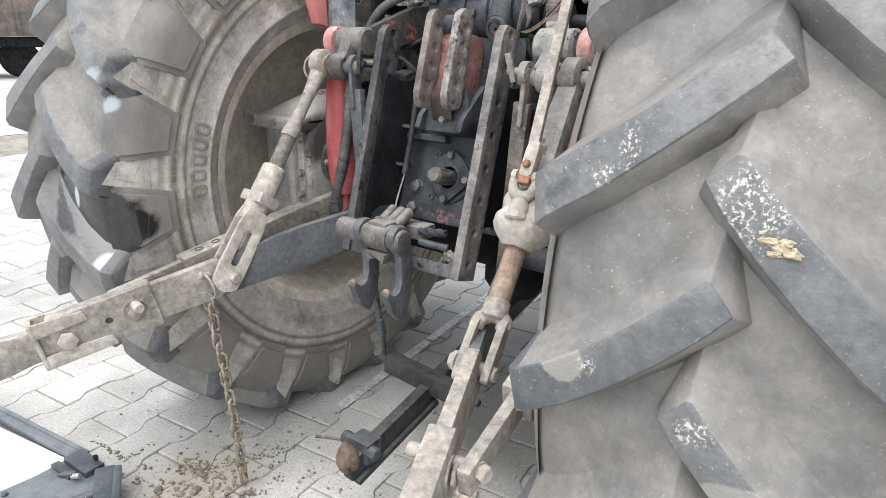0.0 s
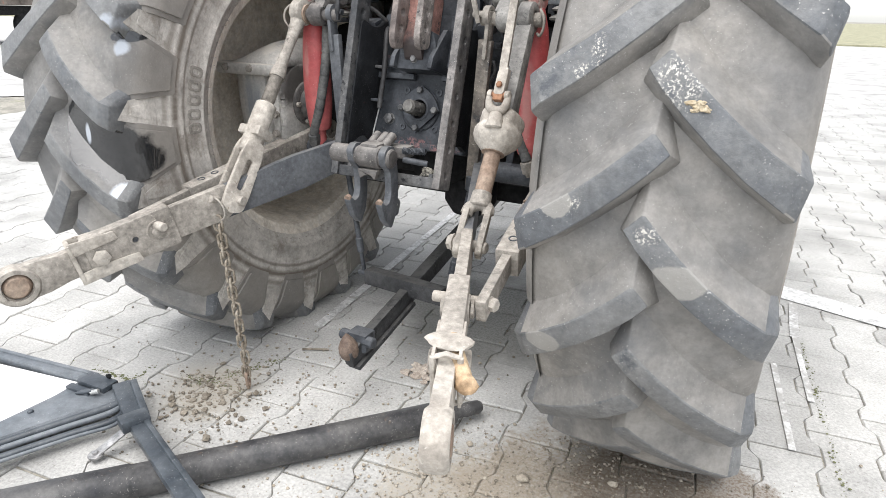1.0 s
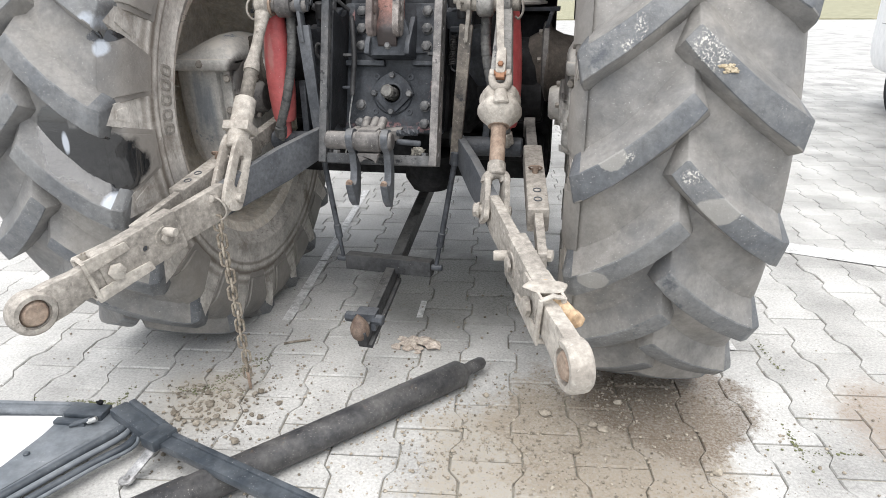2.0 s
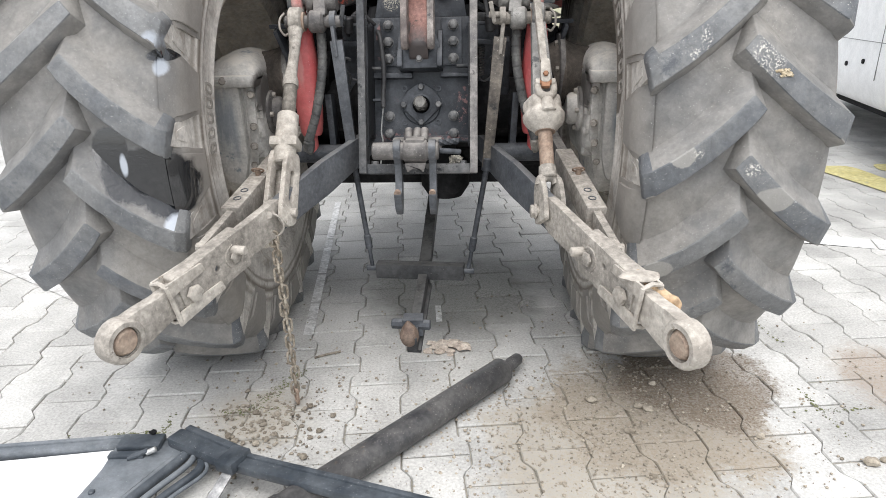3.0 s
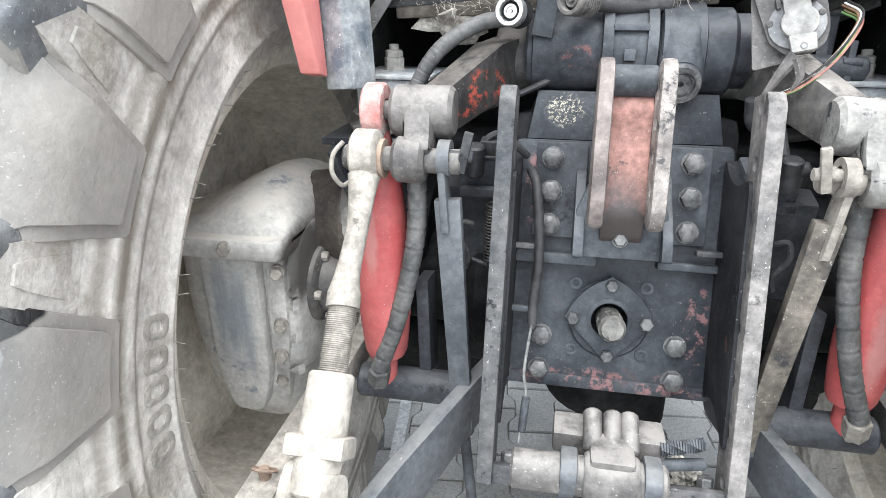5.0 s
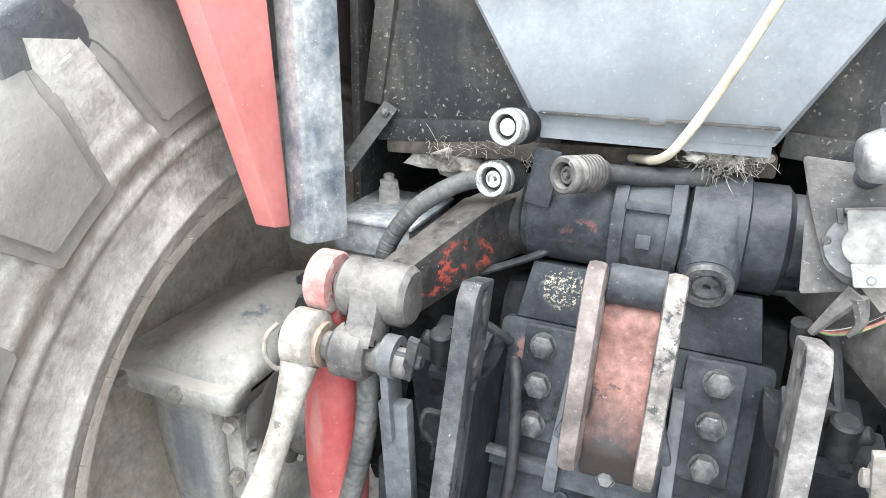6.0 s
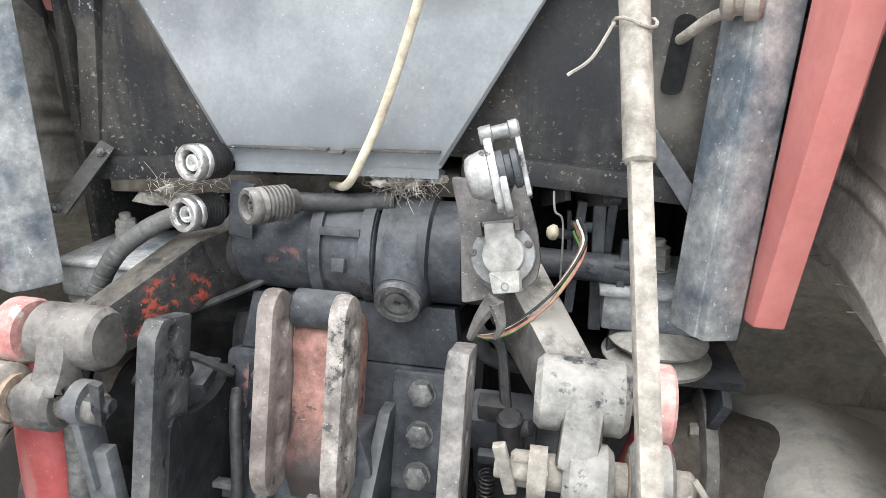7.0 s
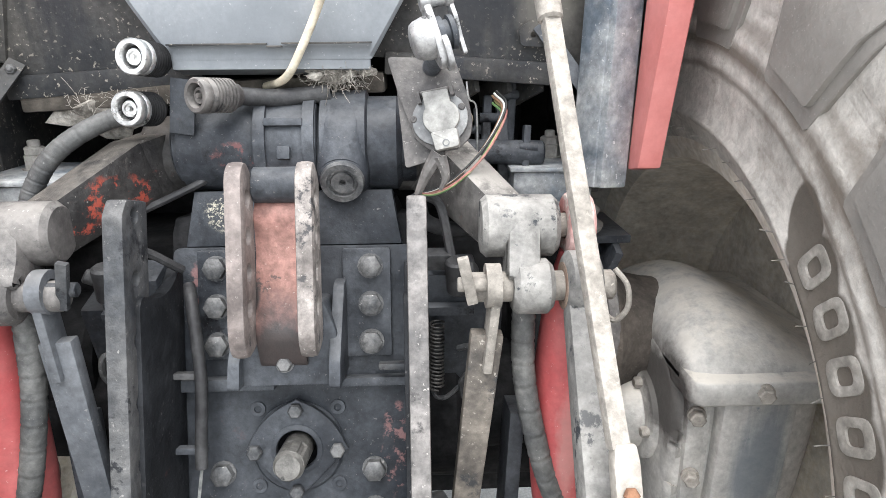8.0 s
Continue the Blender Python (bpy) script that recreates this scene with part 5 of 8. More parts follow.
    rod(bm, e0, e0 + Vector((s * 0.006, 0.012, -0.035)), 0.018, seg=6, bevel=0.003)
    rod(bm, e0 + Vector((s * 0.006, 0.012, -0.035)), ram + Vector((0, 0.0, 0.0)), 0.009, seg=10)
    part("fitting", bm, HOSE if s < 0 else DUSTY, hs)


lift_arm(-1)
lift_arm(1)


# lower links
LB, LP = Vector((-0.556, -0.850, 0.476)), Vector((-0.347, -0.393, 0.597))
RB_, RP = Vector((0.546, -0.900, 0.501)), Vector((0.347, -0.393, 0.597))


def lower_link(s, ball, pin):
    d = (pin - ball).normalized()
    side_v = d.cross(Vector((0, 0, 1))).normalized()
    upv = side_v.cross(d).normalized()
    m = frame3(ball, d, upv)
    anchor = pin + d * 0.47
    reach = (pin - ball).length
    bm = BM()
    L0, L1 = 0.24, (anchor - ball).length
    out = [(L0, -0.040), (reach - 0.02, -0.043), (reach + 0.20, -0.050), (L1, -0.036), (L1 + 0.03, 0), (L1, 0.036), (reach + 0.20, 0.050), (reach - 0.02, 0.043), (L0, 0.040)]
    plate(bm, rounded(out, 0.01), 0.022, m, bevel=0.003)
    ob = part("lower_link", bm, LINK, tractor, "dark painted lower link arm of the hitch", angle=30)
    # dusty outer length of the bar
    bm = BM()
    plate(bm, rounded([(0.30, -0.0415), (reach - 0.03, -0.0445), (reach + 0.03, -0.020), (reach - 0.005, 0.0445), (0.30, 0.0415)], 0.004), 0.0235, m, bevel=0.002)
    part("dusty_length", bm, DUSTY, ob)
    bm = BM()
    plate(bm, rounded([(0.150, -0.050), (0.36, -0.052), (0.362, 0.050), (0.15, 0.048)], 0.008), 0.040, m, holes=[ring2(12, 0.0075, (0.262, 0.0)) if s < 0 else ring2(12, 0.0075, (0.262, 0.012))], bevel=0.003)
    part("sleeve", bm, DUSTY, ob, "dust-coated sleeve of the link")
    # rolled lip at the sleeve's mouth
    bm = BM()
    lip = [m @ Vector((0.124, y, z)) for y, z in ((-0.046, -0.022), (0.046, -0.022), (0.053, 0.0), (0.046, 0.022), (-0.046, 0.022), (-0.053, 0.0), (-0.046, -0.022))]
    hose(bm, lip, 0.0055, seg=8, smooth=False)
    part("lip", bm, DUSTY_PALE, ob)
    for f in (-1, 1):
        bm = BM()
        plate(bm, rounded([(0.118, 0.018), (0.228, 0.022), (0.224, 0.044), (0.122, 0.052)], 0.004), 0.006, m @ Matrix.Translation((0, 0, f * 0.0215)), bevel=0.002)
        part("latch_plate", bm, DUSTY_PALE, ob)
        bm = BM()
        plate(bm, rounded([(0.118, -0.056), (0.262, -0.054), (0.258, -0.030), (0.200, -0.026), (0.118, -0.026)], 0.004), 0.006, m @ Matrix.Translation((0, 0, f * 0.0215)), bevel=0.002)
        part("latch_plate", bm, DUSTY_PALE, ob)
    for px, py, r, h in ((0.317, 0.0, 0.017, 0.008), (0.178, -0.006, 0.020, 0.012)):
        for f in (-1, 1):
            c = m @ Vector((px, py, f * 0.020))
            dd = (m.to_3x3() @ Vector((0, 0, f))).normalized()
            if px > 0.3:
                bm = BM()
                lathe(bm, c, dd, [(0, 0.021), (0, 0.029), (0.003, 0.0285), (0.003, 0.025), (0.0008, 0.0225)], seg=26, closed=True)
                part("washer", bm, DUSTY, ob)
            bm = BM()
            hexbolt(bm, c + dd * 0.003, dd, r, h, washer=False)
            part("bolt", bm, DUSTY if px > 0.3 else DUSTY_PALE, ob)
    # ball end: flat tongue, eye and ball
    bm = BM()
    out = [(0.20, -0.036), (0.10, -0.036), (0.055, -0.042)] + [(0.048 * math.cos(a), 0.048 * math.sin(a)) for a in [math.radians(-60 - 15 * i) for i in range(17)]] + [(0.055, 0.040), (0.10, 0.034), (0.20, 0.034)]
    plate(bm, out, 0.030, m, holes=[ring2(24, 0.030)], bevel=0.004)
    lathe(bm, m @ Vector((0, 0, -0.021)), (m.to_3x3() @ Vector((0, 0, 1))), [(0, 0.032), (0, 0.042), (0.006, 0.047), (0.036, 0.047), (0.042, 0.042), (0.042, 0.032)], seg=28, closed=True)
    part("ball_end", bm, DUSTY_PALE if s > 0 else DUSTY, ob, "dust-caked ball end")
    bm = BM()
    prof = [(-0.022, 0.0), (-0.022, 0.020)] + [(0.031 * math.sin(a), 0.031 * math.cos(a)) for a in [math.radians(-45 + 9 * i) for i in range(11)]] + [(0.022, 0.020), (0.022, 0.0)]
    lathe(bm, ball, m.to_3x3() @ Vector((0, 0, 1)), prof, seg=24)
    part("ball", bm, RUST_DUST, ob, "rusty dust-filled ball")
    return ob, m, d, upv


_, _, DL, _ = lower_link(-1, LB, LP)
_, MR, DR, _ = lower_link(1, RB_, RP)


# lift rods
def fork(bm, top, pin, side_v, w=0.062, slot=True, gap=0.034, length=0.19):
    d = (pin - top).normalized()
    for f in (-1, 1):
        c = top + side_v * (f * (gap / 2 + 0.0075))
        m = frame3(c, d, side_v.cross(d))
        L = (pin - top).length
        out = [(0.0, -0.022), (0.035, -0.030), (L - 0.02, -w / 2), (L + 0.022, -w / 2 * 0.9), (L + 0.036, 0), (L + 0.022, w / 2 * 0.9), (L - 0.02, w / 2), (0.035, 0.030), (0.0, 0.022)]
        holes = [rounded([(L - 0.115, -0.009), (L - 0.03, -0.009), (L - 0.03, 0.009), (L - 0.115, 0.009)], 0.009)] if slot else []
        plate(bm, rounded(out, 0.012), 0.015, m, holes=holes, bevel=0.003)


X = Vector((1, 0, 0))
# plain screw rod
top, pin = Vector((-0.340, -0.072, 1.060)), LP + Vector((0.0, 0.0, 0.0))
dv = (pin - top).normalized()
bm = BM()
lathe(bm, top - X * 0.018, X, [(0, 0.030), (0.004, 0.035), (0.032, 0.035), (0.036, 0.030), (0.036, 0.017), (0, 0.017)], seg=28, closed=True)
bow = Vector((0.008, -0.008, 0.0))
hose(bm, [top + dv * 0.03, top + dv * 0.10 + bow * 0.4, top + dv * 0.17 - bow * 0.2, top + dv * 0.205], 0.018, seg=18, n=12, radii=lambda f: 0.0215 - 0.0072 * math.sin(math.pi * min(1, f * 1.25)) ** 0.8)
rod_l = part("lift_rod", bm, DUSTY, tractor, "dust-coated threaded lift rod with fork")
bm = BM()
hose(bm, [top + dv * (0.20 + 0.095 * i / 180) for i in range(181)], 0.018, seg=16, smooth=False, radii=lambda f: 0.0178 + 0.0008 * math.sin(f * 240))
part("thread", bm, DUSTY, rod_l)
bm = BM()
rod(bm, top + dv * 0.285, top + dv * 0.375, 0.0285, 0.0295, seg=20, bevel=0.004)
part("sleeve", bm, DUSTY_PALE, rod_l)
bm = BM()
block(bm, frame3(top + dv * 0.372 - RN * 0.0, X, -dv), (0.074, 0.026, 0.058), 0.005)
part("lock_block", bm, DUSTY_PALE, rod_l)
bm = BM()
rod(bm, top + dv * 0.38, top + dv * 0.43, 0.030, 0.028, seg=18, bevel=0.004)
fork(bm, top + dv * 0.395, pin, DL.cross(Vector((0, 0, 1))).normalized(), w=0.066)
part("fork", bm, DUSTY_PALE, rod_l, "slotted fork, pale with dust", angle=30)
bm = BM()
rod(bm, pin - X * 0.045, pin + X * 0.045, 0.012, seg=16, bevel=0.002)
part("pin", bm, DUSTY, rod_l)
bm = BM()
rc = pin + Vector((-0.01, -0.045, -0.018))
hose(bm, [rc + Vector((0.030 * math.cos(a), -0.006 * math.sin(a), 0.032 * math.sin(a))) for a in [i * 2 * math.pi / 20 for i in range(21)]], 0.0028, seg=8, n=2)
rod(bm, pin + Vector((-0.012, -0.06, 0.012)), pin + Vector((-0.008, -0.01, 0.0)), 0.010, seg=12, bevel=0.002)
part("pull_ring", bm, DUSTY, rod_l, "ring of the locking pin")

# levelling rod with gearbox and crank
top, pin = Vector((0.335, -0.072, 1.060)), RP + Vector((0.004, 0, 0))
dv = (pin - top).normalized()
bm = BM()
lathe(bm, top - X * 0.018, X, [(0, 0.030), (0.004, 0.036), (0.032, 0.036), (0.036, 0.030), (0.036, 0.017), (0, 0.017)], seg=28, closed=True)
beam(bm, top + dv * 0.02, top + dv * 0.275, 0.040, 0.036, hint=(0, 1, 0), bevel=0.010, wide1=0.062, high1=0.05)
rod_r = part("levelling_rod", bm, ARM_PALE, tractor, "pale scuffed levelling rod with gearbox", angle=50)
bm = BM()
_, gu, gv = axes(dv)
loops = []
for h, r, lobe in ((0.0, 0.020, 0), (0.003, 0.032, 0.02), (0.008, 0.041, 0.08), (0.015, 0.046, 0.13), (0.024, 0.0475, 0.15), (0.036, 0.0475, 0.14), (0.042, 0.0465, 0.09), (0.047, 0.0490, 0.05), (0.055, 0.0545, 0.05), (0.068, 0.0545, 0.04), (0.080, 0.049, 0.02), (0.090, 0.039, 0), (0.100, 0.029, 0), (0.104, 0.0265, 0)):
    row = []
    for i in range(50):
        a = 2 * math.pi * i / 50
        k = r * (1 + lobe * max(0.0, math.cos(5 * a + 1.2)) ** 0.8)
        row.append(top + dv * (0.243 + h) + (gu * math.cos(a) + gv * math.sin(a)) * k)
    loops.append(row)
gl = [[bm.verts.new(p) for p in l] for l in loops]
for a, b in zip(gl, gl[1:]):
    for i in range(50):
        bm.faces.new((a[i], a[(i + 1) % 50], b[(i + 1) % 50], b[i]))
bm.faces.new(gl[0][::-1])
bm.faces.new(gl[-1])
gear = part("gearbox", bm, DUSTY_PALE, rod_r, "rounded dust-caked bevel gearbox with cast lobes", angle=60)
for a in (0.55, 1.8, 3.1, 4.3):
    bm = BM()
    q = gu * math.cos(a) + gv * math.sin(a)
    hexbolt(bm, top + dv * 0.262 + q * 0.040, q - dv * 0.5, 0.006, 0.005, washer=False)
    part("grub_screw", bm, DUSTY, gear)
bm = BM()
hose(bm, [top + dv * (0.335 + 0.125 * i / 200) for i in range(201)], 0.018, seg=16, smooth=False, radii=lambda f: (0.0190 if f > 0.10 else 0.027) + (0.00018 * math.sin(f * 260) if f < 0.5 else 0))
part("thread", bm, RUST_DUST, rod_r, "rust-brown threaded spindle")
bm = BM()
rod(bm, top + dv * 0.440, top + dv * 0.475, 0.022, 0.024, seg=18, bevel=0.003)
fs = DR.cross(Vector((0, 0, 1))).normalized() * 0.024
f0 = top + dv * 0.475
for k in (-1, 1):
    fc = f0 + fs * k
    L = (pin - f0).length
    out = [(0.0, -0.014), (0.022, -0.027), (L - 0.02, -0.033), (L + 0.026, -0.030), (L + 0.026, 0.030), (L - 0.02, 0.033), (0.022, 0.027), (0.0, 0.014)]
    plate(bm, rounded(out, 0.010), 0.014, frame3(fc + fs * 0.0, pin - f0, fs.cross(pin - f0)), bevel=0.003)
hose(bm, [f0 + fs + dv * 0.018, f0 + fs * 0.8 + dv * 0.002, f0 - dv * 0.006, f0 - fs * 0.8 + dv * 0.002, f0 - fs + dv * 0.018], 0.014, seg=14, n=8)
part("fork", bm, DUSTY, rod_r, "open fork over the link", angle=30)
bm = BM()
rod(bm, pin - X * 0.050, pin + X * 0.042, 0.013, seg=16, bevel=0.002)
hexbolt(bm, pin - X * 0.038, -X, 0.017, 0.012)
part("pin", bm, DUSTY, rod_r)
# crank: universal joint, bar, and sleeve above
u0, u1 = Vector((0.346, -0.262, 0.872)), Vector((0.343, -0.240, 0.912))
pj = Vector((0.303, -0.009, 1.331))
pd = (pj - u1).normalized()
bm = BM()
rod(bm, u0 - pd * 0.046, u0 - pd * 0.008, 0.021, 0.0145, seg=20, bevel=0.003)
hose(bm, [u0 + X * 0.0215 + pd * 0.034, u0 + X * 0.0205 + pd * 0.016, u0 + X * 0.015 + pd * 0.002, u0 - pd * 0.004, u0 - X * 0.015 + pd * 0.002, u0 - X * 0.0205 + pd * 0.016, u0 - X * 0.0215 + pd * 0.034], 0.0085, seg=12, n=6, radii=lambda f: 0.0072 + 0.0035 * math.sin(math.pi * f))
for f in (-1, 1):
    lathe(bm, u0 + pd * 0.033 + X * (f * 0.0155), X * f, [(0, 0.0), (0, 0.0105), (0.009, 0.0105), (0.011, 0.008), (0.011, 0.0)], seg=18)
joint = part("universal_joint", bm, DUSTY_PALE, rod_r, "dusty forked universal joint")
bm = BM()
tn = frame3(u0 + pd * 0.030, X, pd)
plate(bm, rounded([(-0.0125, 0.006), (-0.0125, 0.050), (-0.010, 0.066), (0.010, 0.066), (0.0125, 0.050), (0.0125, 0.006), (0.007, 0.001), (-0.007, 0.001)], 0.004), 0.020, tn, bevel=0.003)
part("tongue", bm, DUSTY_PALE, joint)
bm = BM()
rod(bm, u0 + pd * 0.033 - X * 0.016, u0 + pd * 0.033 + X * 0.016, 0.0075, seg=12, bevel=0.001)
block(bm, tn @ pose(0, -0.004, 0), (0.022, 0.014, 0.018), 0.002)
hexbolt(bm, tn @ Vector((0.0, 0.022, 0.010)), tn.to_3x3() @ Vector((0, 0, 1)), 0.0075, 0.007, washer=False)
part("cross_pin", bm, RUST, joint, "rusty cross pin")
bm = BM()
beam(bm, u1 + pd * 0.045, pj + pd * 0.01, 0.019, 0.015, bevel=0.003)
part("crank_bar", bm, DUSTY, rod_r, "square crank bar")
bm = BM()
rod(bm, pj, pj + pd * 0.50, 0.0138, 0.0134, seg=18, bevel=0.003)
part("crank_sleeve", bm, DUSTY, rod_r)
bm = BM()
cw = pj + pd * 0.13
hose(bm, [cw + Vector((0.019 * math.cos(a), 0.019 * math.sin(a), 0.004 * math.sin(2 * a) - 0.0)) for a in [i * 0.45 for i in range(30)]], 0.0016, seg=5, n=1)
hose(bm, [cw + Vector((-0.018, -0.01, 0)), cw + Vector((-0.035, -0.018, -0.03)), cw + Vector((-0.055, -0.02, -0.045))], 0.0016, seg=5)
part("wire_wrap", bm, DUSTY, rod_r)


# flat rods and thin rods down to the drawbar handle
def draft_rod(s, top, mid, low):
    bm = BM()
    d = (mid - top).normalized()
    beam(bm, top + d * 0.055, mid, 0.036, 0.018, hint=(0, 1, 0), bevel=0.003, wide1=0.030)
    ob = part("drop_rod", bm, LINK if s < 0 else DROP, tractor, "dark flat drop rod" if s < 0 else "scuffed flat drop rod")
    bm = BM()
    beam(bm, top - d * 0.012 + X * (s * 0.004), top + d * 0.10 + X * (s * 0.004), 0.011, 0.034, hint=(0, 1, 0), bevel=0.004)
    lathe(bm, top - X * 0.008, X, [(0, 0.014), (0, 0.024), (0.016, 0.024), (0.016, 0.014)], seg=20, closed=True)
    part("rod_eye", bm, LINK if s < 0 else DUSTY, ob)
    bm = BM()
    rod(bm, mid - d * 0.03, mid + d * 0.012, 0.016, seg=12, bevel=0.003)
    part("nut", bm, DARK, ob)
    bm = BM()
    rod(bm, mid, mid.lerp(low, 0.72), 0.0085, seg=12)
    rod(bm, mid.lerp(low, 0.70), low + Vector((0, 0, 0.0)), 0.0065, seg=10)
    rod(bm, mid.lerp(low, 0.66), mid.lerp(low, 0.80), 0.0115, seg=12, bevel=0.003)
    rod(bm, low - X * 0.02, low + X * 0.02, 0.010, seg=12, bevel=0.002)
    part("thin_rod", bm, DARK, ob)
    bm = BM()
    c = top + Vector((-s * 0.022, -0.006, 0.004))
    beam(bm, c + Vector((0, -0.004, -0.020)), c + Vector((-s * 0.012, -0.012, 0.034)), 0.012, 0.008, hint=(0, 1, 0), bevel=0.002)
    rod(bm, c + Vector((s * 0.02, 0, 0)), c - Vector((s * 0.016, 0, 0)), 0.008, seg=12, bevel=0.001)
    part("linch_pin", bm, DUSTY if s > 0 else BAR, ob)


draft_rod(-1, Vector((-0.236, -0.066, 1.060)), Vector((-0.204, -0.070, 0.645)), Vector((-0.172, -0.040, 0.293)))
draft_rod(1, Vector((0.238, -0.080, 1.062)), Vector((0.198, -0.062, 0.632)), Vector((0.140, -0.075, 0.296)))

# pick-up hitch: cross shaft and two hooks
hc = Vector((0, -0.238, 0.722))
bm = BM()
rod(bm, hc + Vector((-0.120, 0, 0)), hc + Vector((0.062, 0, 0)), 0.024, seg=24, bevel=0.003)
hitch = part("hook_shaft", bm, GREYARM, tractor, "dusty grey hook shaft")
bm = BM()
lathe(bm, hc + Vector((-0.034, 0, 0)), X, [(0, 0.027), (0.004, 0.030), (0.060, 0.030), (0.064, 0.027)], seg=24)
block(bm, pose(hc.x - 0.002, hc.y + 0.015, hc.z + 0.012), (0.054, 0.06, 0.045), 0.008)
block(bm, pose(hc.x - 0.002, hc.y + 0.075, hc.z + 0.005), (0.14, 0.05, 0.03), 0.006)
for x in (-0.024, 0.0, 0.02):
    rod(bm, hc + Vector((x, 0.02, 0.02)), hc + Vector((x, 0.07, 0.045)), 0.012, seg=12, bevel=0.003)
plate(bm, rounded([(-0.03, -0.03), (0.03, -0.03), (0.022, -0.055), (0.008, -0.045), (-0.008, -0.045), (-0.022, -0.055)], 0.004), 0.022, pose(hc.x - 0.002, hc.y - 0.012, hc.z, 90, 0, 0), bevel=0.002)
part("hook_bearing", bm, GREYARM, hitch, "dusty cast bearing of the hook shaft")
for x in (-0.052, 0.044):
    bm = BM()
    out = [(-0.030, 0.012), (-0.012, 0.030), (0.014, 0.030), (0.030, 0.012), (0.026, -0.03), (0.014, -0.085), (0.004, -0.118), (-0.010, -0.122), (-0.020, -0.104), (-0.040, -0.112), (-0.032, -0.146), (-0.006, -0.180), (0.018, -0.160), (0.032, -0.115), (0.046, -0.04), (0.046, -0.04)]
    prof = [(-0.028, 0.016), (-0.010, 0.032), (0.016, 0.030), (0.031, 0.010), (0.036, -0.04), (0.038, -0.10), (0.028, -0.150), (0.004, -0.186), (-0.024, -0.160), (-0.044, -0.112), (-0.036, -0.104), (-0.022, -0.118), (-0.004, -0.112), (0.004, -0.085), (0.0, -0.035), (-0.022, -0.014)]
    plate(bm, rounded(prof, 0.008), 0.020, frame3(hc + Vector((x, 0, 0)), (0, 1, 0), (0, 0, 1)), bevel=0.003)
    part("hook", bm, LINK, hitch, "grey hook with worn tip", angle=30)
    bm = BM()
    rod(bm, hc + Vector((x, -0.043, -0.109)), hc + Vector((x, -0.034, -0.106)), 0.009, seg=10)
    part("worn_tip", bm, RUST_DUST, hitch)
bm = BM()
rod(bm, hc + Vector((0.06, 0.05, -0.01)), hc + Vector((0.12, 0.075, -0.02)), 0.008, seg=14, bevel=0.002)
hose(bm, [hc + Vector((0.06 + 0.055 * i / 80, 0.052 + 0.02 * i / 80, 0.012)) + Vector((0, 0.008 * math.cos(i * 1.3), 0.008 * math.sin(i * 1.3))) for i in range(81)], 0.0018, seg=6, smooth=False)
part("return_spring", bm, DARK, hitch)

# drawbar with cross handle and towing ball
bm = BM()
b0, b1, b2 = Vector((-0.022, -0.345, 0.178)), Vector((-0.004, -0.05, 0.268)), Vector((0.010, 0.62, 0.44))
beam(bm, b0, b1, 0.030, 0.050, bevel=0.004)
beam(bm, b1 - (b2 - b1) * 0.02, b2, 0.038, 0.050, bevel=0.004)
beam(bm, b0 + Vector((0.004, 0.02, -0.032)), b1 + Vector((0.004, 0, -0.032)), 0.042, 0.014, bevel=0.002)
drawbar = part("drawbar", bm, DRAWBAR, tractor, "greasy dark grey drawbar")
bm = BM()
beam(bm, Vector((-0.158, -0.040, 0.288)), Vector((0.128, -0.072, 0.292)), 0.040, 0.050, bevel=0.004)
part("cross_handle", bm, DRAWBAR, drawbar)
bm = BM()
tb = Vector((-0.030, -0.330, 0.205))
lathe(bm, tb, (-0.05, -0.12, 1), [(-0.034, 0.0), (-0.034, 0.016), (-0.024, 0.024), (-0.008, 0.028), (0.006, 0.027), (0.022, 0.020), (0.040, 0.008), (0.048, 0.0)], seg=24)
part("towing_ball", bm, BALL, drawbar, "rusty pear-shaped towing ball")
bm = BM()
rod(bm, tb + Vector((-0.055, 0.045, 0.012)), tb + Vector((0.06, 0.035, 0.012)), 0.016, seg=8, bevel=0.003)
block(bm, pose(tb.x + 0.008, tb.y + 0.05, tb.z + 0.005), (0.062, 0.05, 0.055), 0.006)
part("ball_mount", bm, DARK, drawbar)


# ---- final drives in the wheels ----
def squircle(cx, cy, rx, ry, z, n=32, p=3.4):
    out = []
    for i in range(n):
        a = 2 * math.pi * i / n
        c, s_ = math.cos(a), math.sin(a)
        out.append(Vector((cx + rx * abs(c) ** (2 / p) * (1 if c >= 0 else -1), cy + ry * abs(s_) ** (2 / p) * (1 if s_ >= 0 else -1), z)))
    return out


def loft(bm, loops):
    vs = [[bm.verts.new(p) for p in l] for l in loops]
    n = len(vs[0])
    for a, b in zip(vs, vs[1:]):
        for i in range(n):
            bm.faces.new((a[i], a[(i + 1) % n], b[(i + 1) % n], b[i]))
    bm.faces.new(vs[0][::-1])
    bm.faces.new(vs[-1])
    return bm


